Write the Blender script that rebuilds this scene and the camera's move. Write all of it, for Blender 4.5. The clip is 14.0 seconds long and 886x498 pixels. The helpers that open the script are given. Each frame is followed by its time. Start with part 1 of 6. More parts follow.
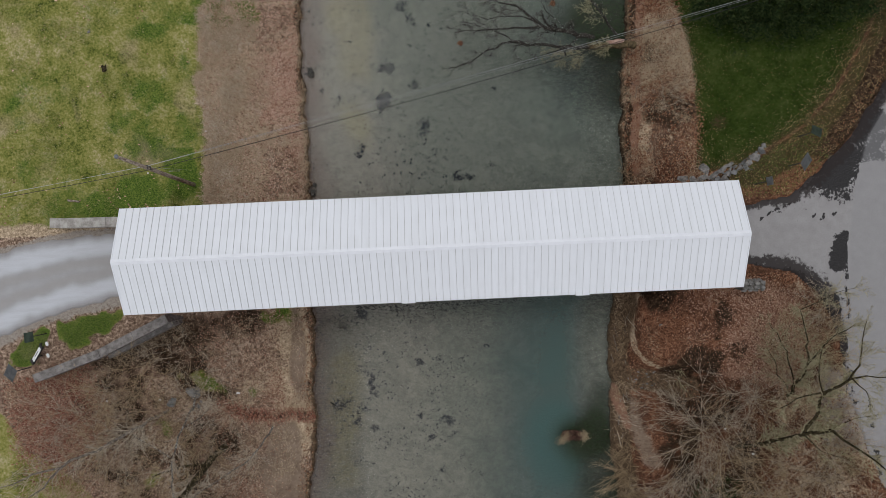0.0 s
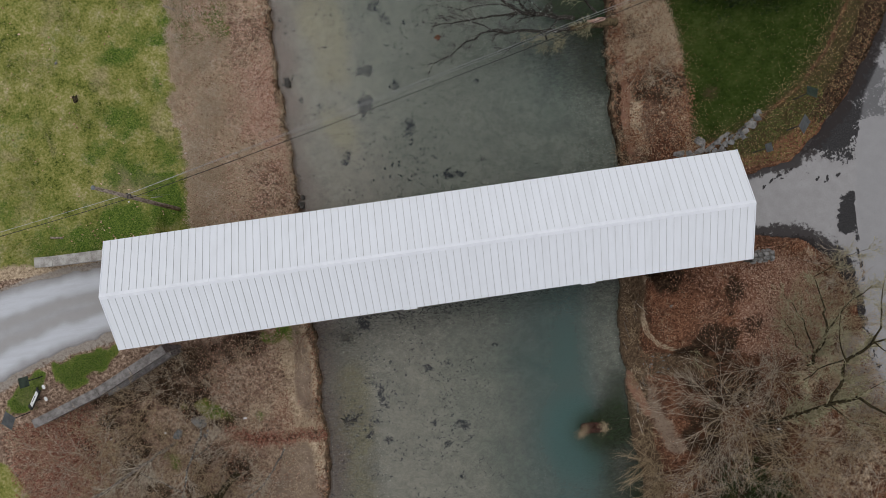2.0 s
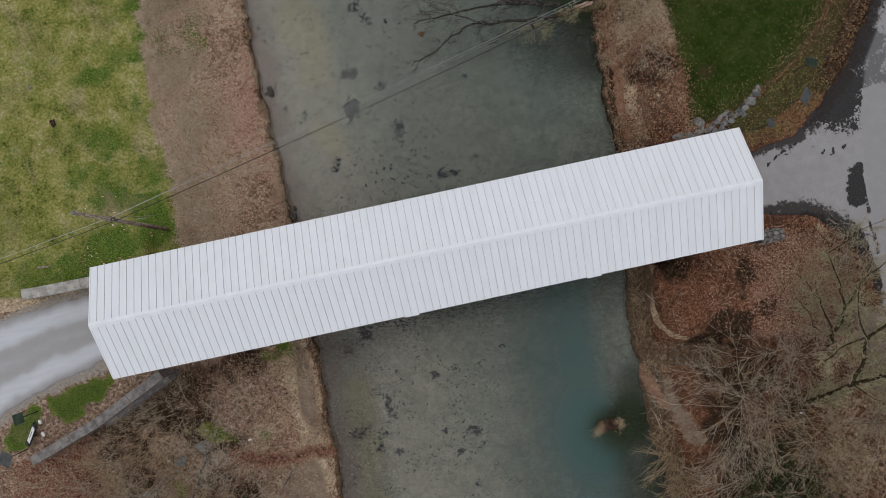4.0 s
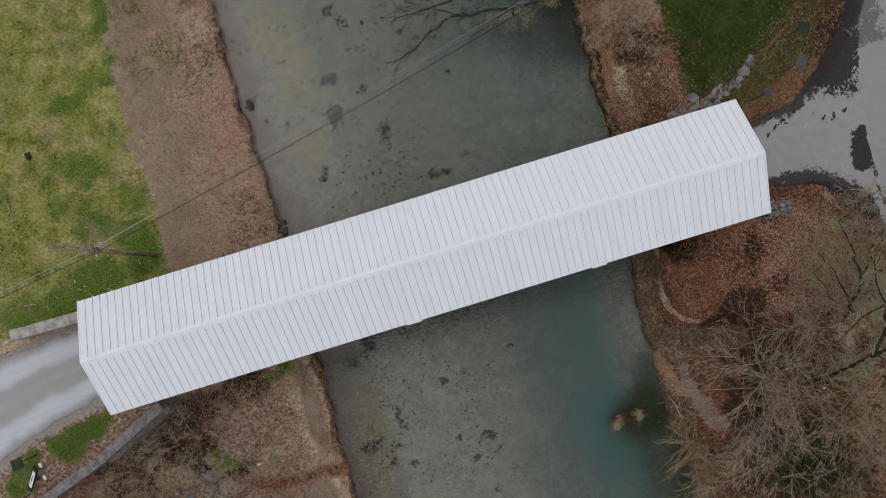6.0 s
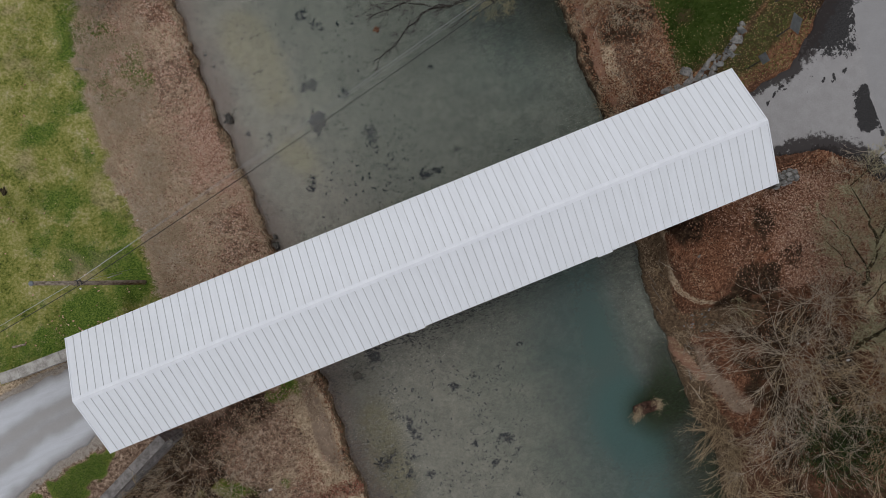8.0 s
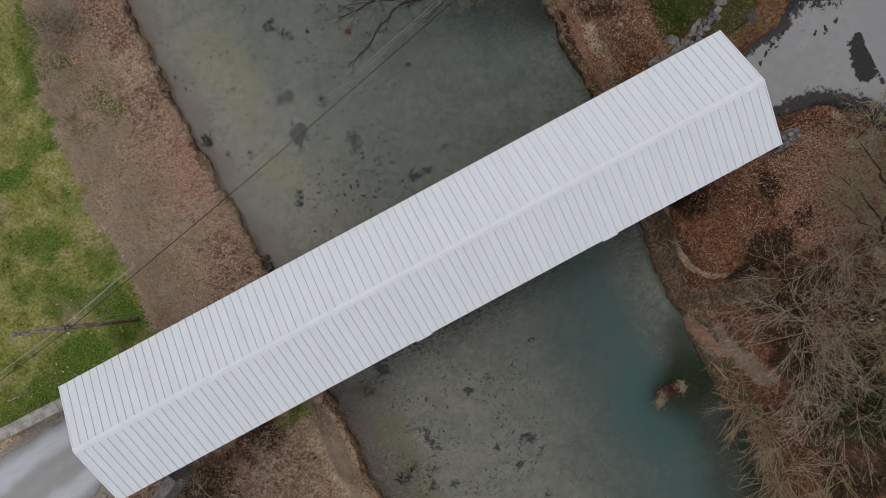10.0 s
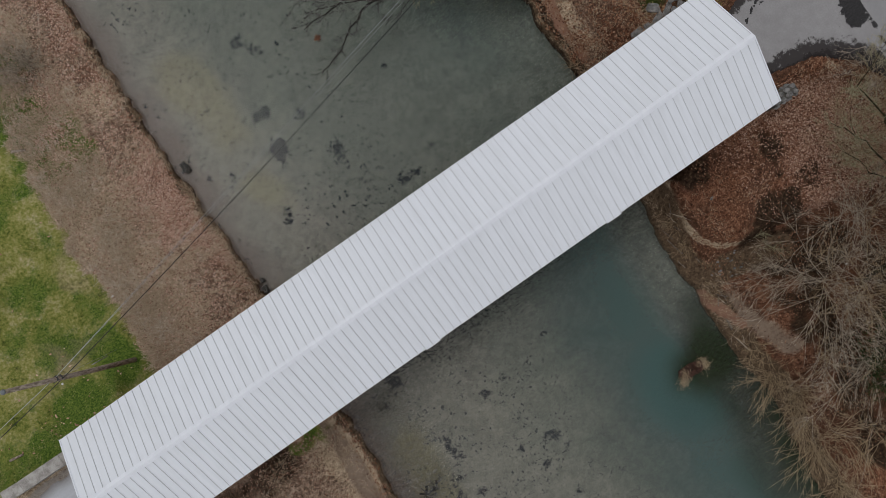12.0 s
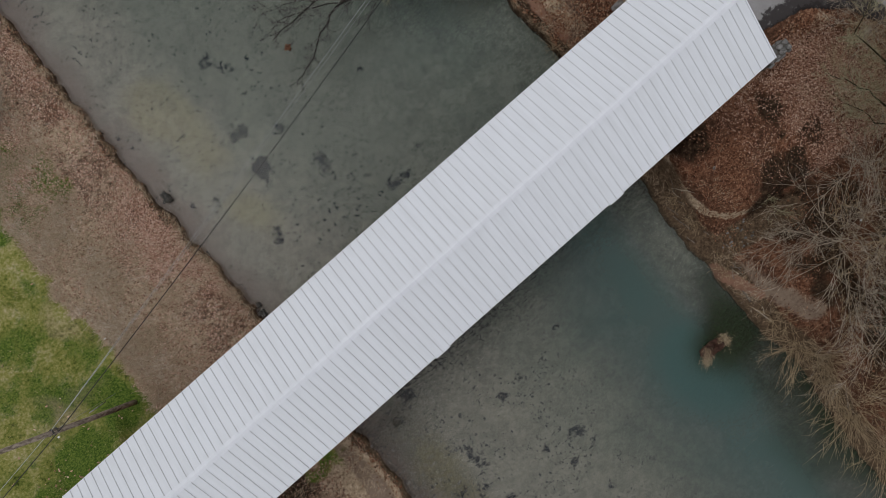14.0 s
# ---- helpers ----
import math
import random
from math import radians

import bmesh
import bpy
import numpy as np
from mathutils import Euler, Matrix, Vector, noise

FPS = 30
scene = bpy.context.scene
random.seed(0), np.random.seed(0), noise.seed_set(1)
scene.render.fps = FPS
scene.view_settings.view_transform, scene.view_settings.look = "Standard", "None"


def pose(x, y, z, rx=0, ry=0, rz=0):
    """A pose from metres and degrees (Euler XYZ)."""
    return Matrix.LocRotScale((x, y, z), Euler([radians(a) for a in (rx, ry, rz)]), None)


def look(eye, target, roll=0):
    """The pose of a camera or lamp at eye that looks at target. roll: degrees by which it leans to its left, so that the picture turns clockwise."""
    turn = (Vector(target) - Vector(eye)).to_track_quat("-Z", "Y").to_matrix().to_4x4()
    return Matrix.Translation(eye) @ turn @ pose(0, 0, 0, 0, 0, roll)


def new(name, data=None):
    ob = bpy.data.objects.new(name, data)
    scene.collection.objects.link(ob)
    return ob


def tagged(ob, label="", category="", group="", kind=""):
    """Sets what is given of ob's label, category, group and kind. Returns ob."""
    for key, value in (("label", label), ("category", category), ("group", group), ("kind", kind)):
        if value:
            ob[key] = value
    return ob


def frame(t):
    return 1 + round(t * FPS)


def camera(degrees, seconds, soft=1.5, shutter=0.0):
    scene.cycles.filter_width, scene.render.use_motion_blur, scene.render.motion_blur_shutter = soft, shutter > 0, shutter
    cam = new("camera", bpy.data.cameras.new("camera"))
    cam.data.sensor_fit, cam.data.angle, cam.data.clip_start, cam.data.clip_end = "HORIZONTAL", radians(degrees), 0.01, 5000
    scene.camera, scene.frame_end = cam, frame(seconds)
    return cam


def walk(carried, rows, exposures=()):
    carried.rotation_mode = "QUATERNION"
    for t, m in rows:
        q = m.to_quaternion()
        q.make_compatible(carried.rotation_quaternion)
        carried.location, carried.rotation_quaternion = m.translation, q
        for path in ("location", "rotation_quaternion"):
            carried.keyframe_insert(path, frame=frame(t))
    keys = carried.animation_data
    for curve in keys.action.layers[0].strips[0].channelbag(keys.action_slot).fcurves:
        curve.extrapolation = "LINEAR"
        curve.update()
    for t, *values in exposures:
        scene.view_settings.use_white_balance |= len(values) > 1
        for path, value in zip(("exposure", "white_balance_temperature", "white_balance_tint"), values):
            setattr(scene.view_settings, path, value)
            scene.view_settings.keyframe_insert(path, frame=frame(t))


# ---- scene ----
# camera: a drone that looks straight down, sinks and turns
cam = camera(71.0, 14.0, 0.6)
# seconds, x, y, z, and the turns about x, y and z
ROWS = [
    (0.0, 0.897, 0.020, 43.629, 0.105, 0.241, -2.634),
    (0.5, 0.938, 0.017, 43.340, 0.126, 0.190, -4.066),
    (1.0, 0.977, 0.015, 43.048, 0.140, 0.194, -5.542),
    (1.5, 1.015, 0.013, 42.752, 0.158, 0.226, -6.912),
    (2.0, 1.052, 0.012, 42.445, 0.161, 0.251, -8.210),
    (2.5, 1.088, 0.011, 42.123, 0.195, 0.291, -9.317),
    (3.0, 1.123, 0.010, 41.798, 0.236, 0.321, -10.211),
    (5.5, 1.298, 0.001, 40.262, 0.424, 0.406, -15.768),
    (6.0, 1.330, -0.001, 39.933, 0.439, 0.397, -17.085),
    (6.5, 1.358, -0.002, 39.586, 0.440, 0.409, -18.301),
    (7.0, 1.381, -0.004, 39.229, 0.432, 0.447, -19.464),
    (7.5, 1.402, -0.005, 38.875, 0.467, 0.431, -20.776),
    (8.0, 1.419, -0.006, 38.531, 0.501, 0.424, -22.036),
    (10.5, 1.479, -0.014, 36.860, 0.617, 0.437, -29.991),
    (11.0, 1.485, -0.021, 36.540, 0.647, 0.440, -31.648),
    (11.5, 1.484, -0.030, 36.218, 0.669, 0.456, -33.377),
    (12.0, 1.478, -0.038, 35.886, 0.740, 0.458, -34.984),
    (12.5, 1.468, -0.046, 35.542, 0.851, 0.452, -36.471),
    (13.0, 1.452, -0.058, 35.200, 0.898, 0.444, -38.164),
    (13.5, 1.435, -0.069, 34.856, 0.983, 0.443, -39.787),
    (14.0, 1.415, -0.079, 34.509, 1.062, 0.442, -41.364),
]
walk(cam, [(t, pose(x, y, z, rx, ry, rz)) for t, x, y, z, rx, ry, rz in ROWS], [(0.0, -0.10), (7.0, -0.21), (14.0, -0.31)])

# ---- world and light: a bright overcast sky, a faint veiled sun ----
world = bpy.data.worlds.new("overcast_sky")
scene.world = world
world.use_nodes = True
wt = world.node_tree
sky = wt.nodes.new("ShaderNodeTexSky")
sky.sky_type = "NISHITA"
sky.sun_disc = False
sky.sun_elevation, sky.sun_rotation = radians(70), radians(-20)
grey = wt.nodes.new("ShaderNodeMix")
grey.data_type = "RGBA"
grey.inputs["Factor"].default_value = 0.75
grey.inputs["B"].default_value = (7.05, 6.9, 6.85, 1)      # cloud cover
wt.links.new(sky.outputs["Color"], grey.inputs["A"])
back = wt.nodes["Background"]
wt.links.new(grey.outputs["Result"], back.inputs["Color"])
back.inputs["Strength"].default_value = 0.135
sun = new("sun", bpy.data.lights.new("sun", "SUN"))
sun.data.energy, sun.data.angle, sun.data.color = 0.5, radians(30), (1.0, 0.96, 0.9)
sun.matrix_world = look((0, 0, 60), (6, -16, 12))

# ---- materials ----
class Nodes:
    """Short hand for one procedural material."""

    def __init__(self, name, rough=0.9, spec=0.3, metal=0.0):
        self.m = bpy.data.materials.new(name)
        self.m.use_nodes = True
        self.t = self.m.node_tree
        self.b = self.t.nodes["Principled BSDF"]
        self.b.inputs["Roughness"].default_value = rough
        self.b.inputs["Specular IOR Level"].default_value = spec
        self.b.inputs["Metallic"].default_value = metal
        self.pos = self.t.nodes.new("ShaderNodeNewGeometry").outputs["Position"]

    def put(self, socket, v):
        if isinstance(v, bpy.types.NodeSocket):
            self.t.links.new(v, socket)
        elif isinstance(v, (tuple, list)) and len(v) == 3 and socket.type == "RGBA":
            socket.default_value = (*v, 1)
        else:
            socket.default_value = v

    def noise(self, scale, detail=4, rough=0.55, distort=0.0, vec=None, stretch=None):
        n = self.t.nodes.new("ShaderNodeTexNoise")
        n.inputs["Scale"].default_value = scale
        n.inputs["Detail"].default_value = detail
        n.inputs["Roughness"].default_value = rough
        n.inputs["Distortion"].default_value = distort
        vec = vec or self.pos
        if stretch:
            mp = self.t.nodes.new("ShaderNodeMapping")
            mp.inputs["Scale"].default_value = stretch
            self.put(mp.inputs["Vector"], vec)
            vec = mp.outputs["Vector"]
        self.put(n.inputs["Vector"], vec)
        return n.outputs["Fac"]

    def step(self, v, a, b, lo=0.0, hi=1.0):
        n = self.t.nodes.new("ShaderNodeMapRange")
        n.interpolation_type = "SMOOTHSTEP"
        for i, x in enumerate((v, a, b, lo, hi)):
            self.put(n.inputs[i], x)
        return n.outputs["Result"]

    def math(self, op, a, b=0.0, c=0.0):
        n = self.t.nodes.new("ShaderNodeMath")
        n.operation = op
        for i, x in enumerate((a, b, c)):
            self.put(n.inputs[i], x)
        return n.outputs["Value"]

    def mix(self, f, a, b, mode="MIX"):
        n = self.t.nodes.new("ShaderNodeMix")
        n.data_type, n.blend_type = "RGBA", mode
        self.put(n.inputs["Factor"], f)
        self.put(n.inputs["A"], a)
        self.put(n.inputs["B"], b)
        return n.outputs["Result"]

    def attr(self, name):
        n = self.t.nodes.new("ShaderNodeAttribute")
        n.attribute_name = name
        return n.outputs["Fac"]

    def island(self):
        return self.t.nodes.new("ShaderNodeNewGeometry").outputs["Random Per Island"]

    def each(self):
        return self.t.nodes.new("ShaderNodeObjectInfo").outputs["Random"]

    def ramp(self, v, *stops):
        n = self.t.nodes.new("ShaderNodeValToRGB")
        e = n.color_ramp.elements
        while len(e) < len(stops):
            e.new(0.5)
        for el, (p, c) in zip(e, stops):
            el.position, el.color = p, (*c, 1)
        self.put(n.inputs["Fac"], v)
        return n.outputs["Color"]

    def axis(self, i):
        n = self.t.nodes.new("ShaderNodeSeparateXYZ")
        self.put(n.inputs[0], self.pos)
        return n.outputs[i]

    def done(self, color=None, rough=None, bump=None, height=0.02, strength=0.6):
        if color is not None:
            self.put(self.b.inputs["Base Color"], color)
        if rough is not None:
            self.put(self.b.inputs["Roughness"], rough)
        if bump is not None:
            n = self.t.nodes.new("ShaderNodeBump")
            n.inputs["Strength"].default_value = strength
            n.inputs["Distance"].default_value = height
            self.put(n.inputs["Height"], bump)
            self.put(self.b.inputs["Normal"], n.outputs["Normal"])
        return self.m


def plain(name, dark, light, scale=6.0, rough=0.8, metal=0.0, spec=0.3, bump=0.005):
    """Two tones of one surface, in coarse blotches and fine grain."""
    n = Nodes(name, rough, spec, metal)
    coarse, fine = n.noise(scale, 5), n.noise(scale * 11, 3)
    f = n.math("ADD", n.math("MULTIPLY", coarse, 0.65), n.math("MULTIPLY", fine, 0.35))
    return n.done(n.mix(n.step(f, 0.35, 0.65), dark, light), None, fine, bump, 0.5)


def ground_material():
    n = Nodes("ground_cover", 0.95, 0.03)
    big, mid, fine, grain = n.noise(0.16, 5, 0.6), n.noise(0.9, 5, 0.6), n.noise(5, 6, 0.75), n.noise(16, 4, 0.75)
    patch = n.noise(0.33, 4, 0.55, 0.6)
    # earth and leaf litter; the darkest tones paint soil and shade between leaves
    litter = n.ramp(n.math("ADD", n.math("MULTIPLY", fine, 0.6), n.math("MULTIPLY", grain, 0.4)),
                    (0.38, (0.018, 0.012, 0.008)), (0.455, (0.13, 0.086, 0.060)), (0.53, (0.31, 0.222, 0.162)), (0.60, (0.58, 0.45, 0.35)))
    litter = n.mix(n.step(mid, 0.42, 0.7), litter, n.mix(0.5, litter, (0.16, 0.10, 0.075)))
    rust = n.ramp(n.math("ADD", n.math("MULTIPLY", fine, 0.55), n.math("MULTIPLY", grain, 0.45)),
                  (0.38, (0.012, 0.006, 0.004)), (0.46, (0.10, 0.044, 0.025)), (0.54, (0.225, 0.108, 0.062)), (0.63, (0.42, 0.26, 0.175)))
    rust = n.mix(n.step(patch, 0.40, 0.62), n.mix(0.55, rust, (0.045, 0.028, 0.02)), rust)
    # field grass and mown lawn
    tuft = n.noise(6.5, 5, 0.68)
    field = n.ramp(n.math("ADD", n.math("MULTIPLY", mid, 0.5), n.math("MULTIPLY", tuft, 0.5)),
                   (0.36, (0.045, 0.064, 0.014)), (0.44, (0.145, 0.162, 0.036)), (0.51, (0.235, 0.232, 0.068)), (0.58, (0.335, 0.30, 0.135)), (0.65, (0.46, 0.405, 0.25)))
    lush = n.ramp(n.noise(11, 5, 0.75), (0.35, (0.018, 0.045, 0.008)), (0.48, (0.068, 0.118, 0.02)), (0.62, (0.165, 0.205, 0.042)))
    field = n.mix(n.step(n.math("ADD", n.attr("lush"), n.math("MULTIPLY", n.math("SUBTRACT", n.math("ADD", n.math("MULTIPLY", mid, 0.5), n.math("MULTIPLY", fine, 0.5)), 0.5), 3.4)), 0.15, 1.0), field, lush)
    field = n.mix(n.math("MULTIPLY", n.step(patch, 0.56, 0.72), 0.5), field, n.ramp(tuft, (0.35, (0.2, 0.15, 0.09)), (0.65, (0.42, 0.34, 0.22))))
    lawn = n.ramp(n.math("ADD", n.math("MULTIPLY", fine, 0.5), n.math("MULTIPLY", mid, 0.5)),
                  (0.34, (0.012, 0.022, 0.005)), (0.5, (0.032, 0.052, 0.010)), (0.66, (0.072, 0.086, 0.026)))
    lawn = n.mix(n.math("MULTIPLY", n.step(n.math("ADD", n.attr("bare"), n.math("MULTIPLY", n.math("SUBTRACT", fine, 0.5), 2.0)), 0.25, 0.9), 0.85), lawn, n.mix(fine, (0.028, 0.019, 0.011), (0.115, 0.076, 0.042)))
    sand = n.ramp(n.math("ADD", n.math("MULTIPLY", mid, 0.5), n.math("MULTIPLY", fine, 0.5)),
                  (0.35, (0.13, 0.09, 0.064)), (0.52, (0.23, 0.172, 0.128)), (0.7, (0.31, 0.243, 0.186)))
    mud = n.ramp(n.math("ADD", n.math("MULTIPLY", fine, 0.6), n.math("MULTIPLY", grain, 0.4)), (0.38, (0.03, 0.02, 0.012)), (0.5, (0.10, 0.068, 0.043)), (0.62, (0.21, 0.15, 0.095)))
    gravel = n.ramp(n.math("ADD", n.math("MULTIPLY", grain, 0.6), n.math("MULTIPLY", fine, 0.4)),
                    (0.32, (0.15, 0.12, 0.095)), (0.5, (0.29, 0.255, 0.22)), (0.68, (0.44, 0.41, 0.37)))
    # the river's bed: silt, sand and dark weed
    bed = n.ramp(n.math("ADD", n.math("MULTIPLY", mid, 0.5), n.math("MULTIPLY", n.noise(0.45, 4, 0.5, 0.8), 0.5)),
                 (0.30, (0.27, 0.266, 0.243)), (0.5, (0.335, 0.33, 0.302)), (0.68, (0.41, 0.402, 0.36)))
    bed = n.mix(n.math("MULTIPLY", n.step(n.math("ADD", n.attr("ochre"), n.math("MULTIPLY", n.math("SUBTRACT", mid, 0.5), 0.9)), 0.0, 1.2), 0.6), bed, (0.44, 0.39, 0.20))
    silt = n.math("ADD", n.math("MULTIPLY", n.noise(2.3, 5, 0.65, 0.7), 0.55), n.math("MULTIPLY", n.noise(9.0, 4, 0.65, 0.3, None, (1.0, 1.8, 1.0)), 0.45))
    bed = n.mix(n.step(silt, 0.36, 0.64), n.mix(0.42, bed, (0.10, 0.10, 0.085)), n.mix(0.25, bed, (0.52, 0.50, 0.42)))
    near_shore = n.attr("shore")
    bed = n.mix(n.math("MULTIPLY", near_shore, 0.9), bed, n.mix(mid, (0.20, 0.15, 0.135), (0.30, 0.24, 0.22)))
    speck = n.math("MULTIPLY", n.math("MULTIPLY", n.step(n.noise(4.6, 4, 0.6), 0.58, 0.64), n.step(n.noise(0.5, 4, 0.6), 0.42, 0.58)), n.step(n.axis(0), 5.5, 1.0))
    bed = n.mix(n.math("MULTIPLY", speck, 0.85), bed, (0.025, 0.032, 0.04))
    wool = n.math("ADD", n.math("MULTIPLY", n.noise(2.4, 4, 0.6, 0.8), 0.6), n.math("MULTIPLY", n.noise(6.0, 4, 0.65), 0.4))
    weed = n.step(n.math("ADD", n.attr("weed"), n.math("MULTIPLY", n.math("SUBTRACT", wool, 0.5), 5.0)), 0.15, 0.85)
    bed = n.mix(n.math("MULTIPLY", weed, 0.97), bed, (0.010, 0.016, 0.028))

    pale = n.ramp(n.math("ADD", n.math("MULTIPLY", fine, 0.55), n.math("MULTIPLY", grain, 0.45)),
                  (0.37, (0.06, 0.042, 0.026)), (0.45, (0.26, 0.193, 0.127)), (0.53, (0.46, 0.36, 0.25)), (0.62, (0.70, 0.575, 0.42)))
    # dark soil; the same tone also paints the shade under brush and bank
    humus_and_shade = n.ramp(fine, (0.37, (0.012, 0.008, 0.006)), (0.54, (0.05, 0.032, 0.02)), (0.68, (0.13, 0.082, 0.05)))

    def edged(name, wild=0.7):
        a = n.math("ADD", n.attr(name), n.math("MULTIPLY", n.math("SUBTRACT", n.math("ADD", n.math("MULTIPLY", mid, 0.5), n.math("MULTIPLY", fine, 0.5)), 0.5), wild * 2))
        return n.step(a, 0.36, 0.64)

    c = n.mix(edged("rust", 0.5), litter, rust)
    c = n.mix(edged("pale", 0.9), c, pale)
    c = n.mix(edged("humus_and_shade", 0.8), c, humus_and_shade)
    c = n.mix(edged("field"), c, field)
    c = n.mix(edged("lawn", 0.5), c, lawn)
    c = n.mix(edged("gravel"), c, gravel)
    c = n.mix(edged("sand"), c, sand)
    c = n.mix(edged("mud", 0.5), c, mud)
    c = n.mix(edged("clay", 0.6), c, n.mix(mid, (0.16, 0.085, 0.055), (0.34, 0.20, 0.14)))
    c = n.mix(edged("bed", 0.2), c, bed)
    height = n.math("ADD", n.math("MULTIPLY", fine, 1.0), n.math("MULTIPLY", grain, 0.5))
    return n.done(c, None, height, 0.07, 0.8)


def water_material():
    n = Nodes("river_water", 0.06, 0.5)
    t = n.t
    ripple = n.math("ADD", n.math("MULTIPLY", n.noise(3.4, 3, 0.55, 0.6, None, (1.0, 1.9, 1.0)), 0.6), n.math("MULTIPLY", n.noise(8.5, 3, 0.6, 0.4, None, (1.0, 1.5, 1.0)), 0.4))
    bump = t.nodes.new("ShaderNodeBump")
    bump.inputs["Distance"].default_value = 0.3
    n.put(bump.inputs["Strength"], n.attr("ripple"))
    n.put(bump.inputs["Height"], ripple)
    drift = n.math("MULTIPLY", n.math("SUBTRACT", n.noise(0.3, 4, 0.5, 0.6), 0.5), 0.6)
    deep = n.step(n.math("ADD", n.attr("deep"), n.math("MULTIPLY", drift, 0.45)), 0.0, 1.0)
    # gloom: deep water, with bank shade and brush reflections coloured into it
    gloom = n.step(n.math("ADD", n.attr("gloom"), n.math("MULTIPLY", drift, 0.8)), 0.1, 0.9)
    east = n.step(n.math("ADD", n.attr("silt"), drift), 0.0, 1.0)
    clear = t.nodes.new("ShaderNodeBsdfTransparent")
    tint = n.mix(deep, n.mix(east, (0.94, 0.945, 0.90), (0.74, 0.80, 0.745)), (0.28, 0.44, 0.40))
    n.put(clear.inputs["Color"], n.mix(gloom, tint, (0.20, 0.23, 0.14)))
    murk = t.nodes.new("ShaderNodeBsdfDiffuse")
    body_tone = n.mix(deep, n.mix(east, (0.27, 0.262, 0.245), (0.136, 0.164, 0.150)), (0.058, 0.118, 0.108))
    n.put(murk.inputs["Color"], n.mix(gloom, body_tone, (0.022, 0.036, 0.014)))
    t.links.new(bump.outputs["Normal"], murk.inputs["Normal"])
    body = t.nodes.new("ShaderNodeMixShader")
    # the light and dark of wavelets, painted by varying the murk with ripple height
    ripple_light = n.math("MULTIPLY", n.math("SUBTRACT", ripple, 0.5), n.math("MULTIPLY", n.attr("ripple"), n.math("SUBTRACT", 3.0, n.math("MULTIPLY", deep, 2.6))))
    n.put(body.inputs[0], n.math("ADD", n.math("ADD", n.math("ADD", 0.15, n.math("MULTIPLY", east, 0.08)), n.math("MULTIPLY", n.math("MAXIMUM", deep, gloom), 0.55)), ripple_light))
    t.links.new(clear.outputs[0], body.inputs[1])
    t.links.new(murk.outputs[0], body.inputs[2])
    gloss = t.nodes.new("ShaderNodeBsdfGlossy")
    gloss.inputs["Roughness"].default_value = 0.03
    t.links.new(bump.outputs["Normal"], gloss.inputs["Normal"])
    fres = t.nodes.new("ShaderNodeFresnel")
    fres.inputs["IOR"].default_value = 1.33
    t.links.new(bump.outputs["Normal"], fres.inputs["Normal"])
    skin = t.nodes.new("ShaderNodeMixShader")
    t.links.new(fres.outputs[0], skin.inputs[0])
    t.links.new(body.outputs[0], skin.inputs[1])
    t.links.new(gloss.outputs[0], skin.inputs[2])
    t.links.new(skin.outputs[0], t.nodes["Material Output"].inputs["Surface"])
    return n.m


def asphalt_material(name, wet):
    """Worn grey asphalt; wet: damp patches that have not dried, by the attribute wet."""
    n = Nodes(name, 0.85, 0.35)
    big, mid, fine, grain = n.noise(0.4, 4), n.noise(1.7, 5, 0.6), n.noise(12, 4, 0.7), n.noise(60, 2)
    c = n.ramp(n.math("ADD", n.math("MULTIPLY", mid, 0.5), n.math("MULTIPLY", fine, 0.5)),
               (0.3, (0.225, 0.218, 0.217)), (0.5, (0.272, 0.265, 0.264)), (0.7, (0.325, 0.319, 0.32)))
    rough = 0.85
    if wet:
        edge = n.math("ADD", n.attr("wet"), n.math("MULTIPLY", n.math("SUBTRACT", n.math("ADD", n.math("MULTIPLY", n.noise(1.3, 5, 0.7, 0.5), 0.55), n.math("MULTIPLY", n.noise(5.5, 5, 0.75), 0.45)), 0.5), 4.2))
        damp = n.step(edge, 0.48, 0.56)
        c = n.mix(damp, c, n.mix(n.step(fine, 0.4, 0.65), (0.022, 0.021, 0.022), (0.048, 0.046, 0.046)))
        rough = n.math("SUBTRACT", 0.85, n.math("MULTIPLY", damp, 0.2))
        n.put(n.b.inputs["Specular IOR Level"], n.math("SUBTRACT", 0.35, n.math("MULTIPLY", damp, 0.22)))
        c = n.mix(n.math("MULTIPLY", n.step(n.math("ADD", n.attr("dirt"), n.math("MULTIPLY", n.math("SUBTRACT", n.noise(3.0, 5, 0.75), 0.5), 2.4)), 0.35, 0.7), 0.95), c, (0.026, 0.021, 0.02))
        c = n.mix(n.math("MULTIPLY", n.attr("newer"), 0.45), c, (0.25, 0.25, 0.255))
    else:
        c = n.mix(n.math("MULTIPLY", n.attr("dust"), n.step(n.noise(1.6, 5, 0.65, 0.3, None, (0.22, 1.6, 1.0)), 0.3, 0.7, 0.60, 0.78)), c, n.mix(fine, (0.50, 0.53, 0.575), (0.62, 0.65, 0.69)))
        c = n.mix(n.math("MULTIPLY", n.attr("track"), 0.6), c, (0.30, 0.29, 0.275))
        c = n.mix(n.step(n.noise(20, 3, 0.6), 0.70, 0.78), c, (0.4, 0.4, 0.4))
    return n.done(c, rough, n.math("ADD", fine, n.math("MULTIPLY", grain, 0.5)), 0.012, 0.6)


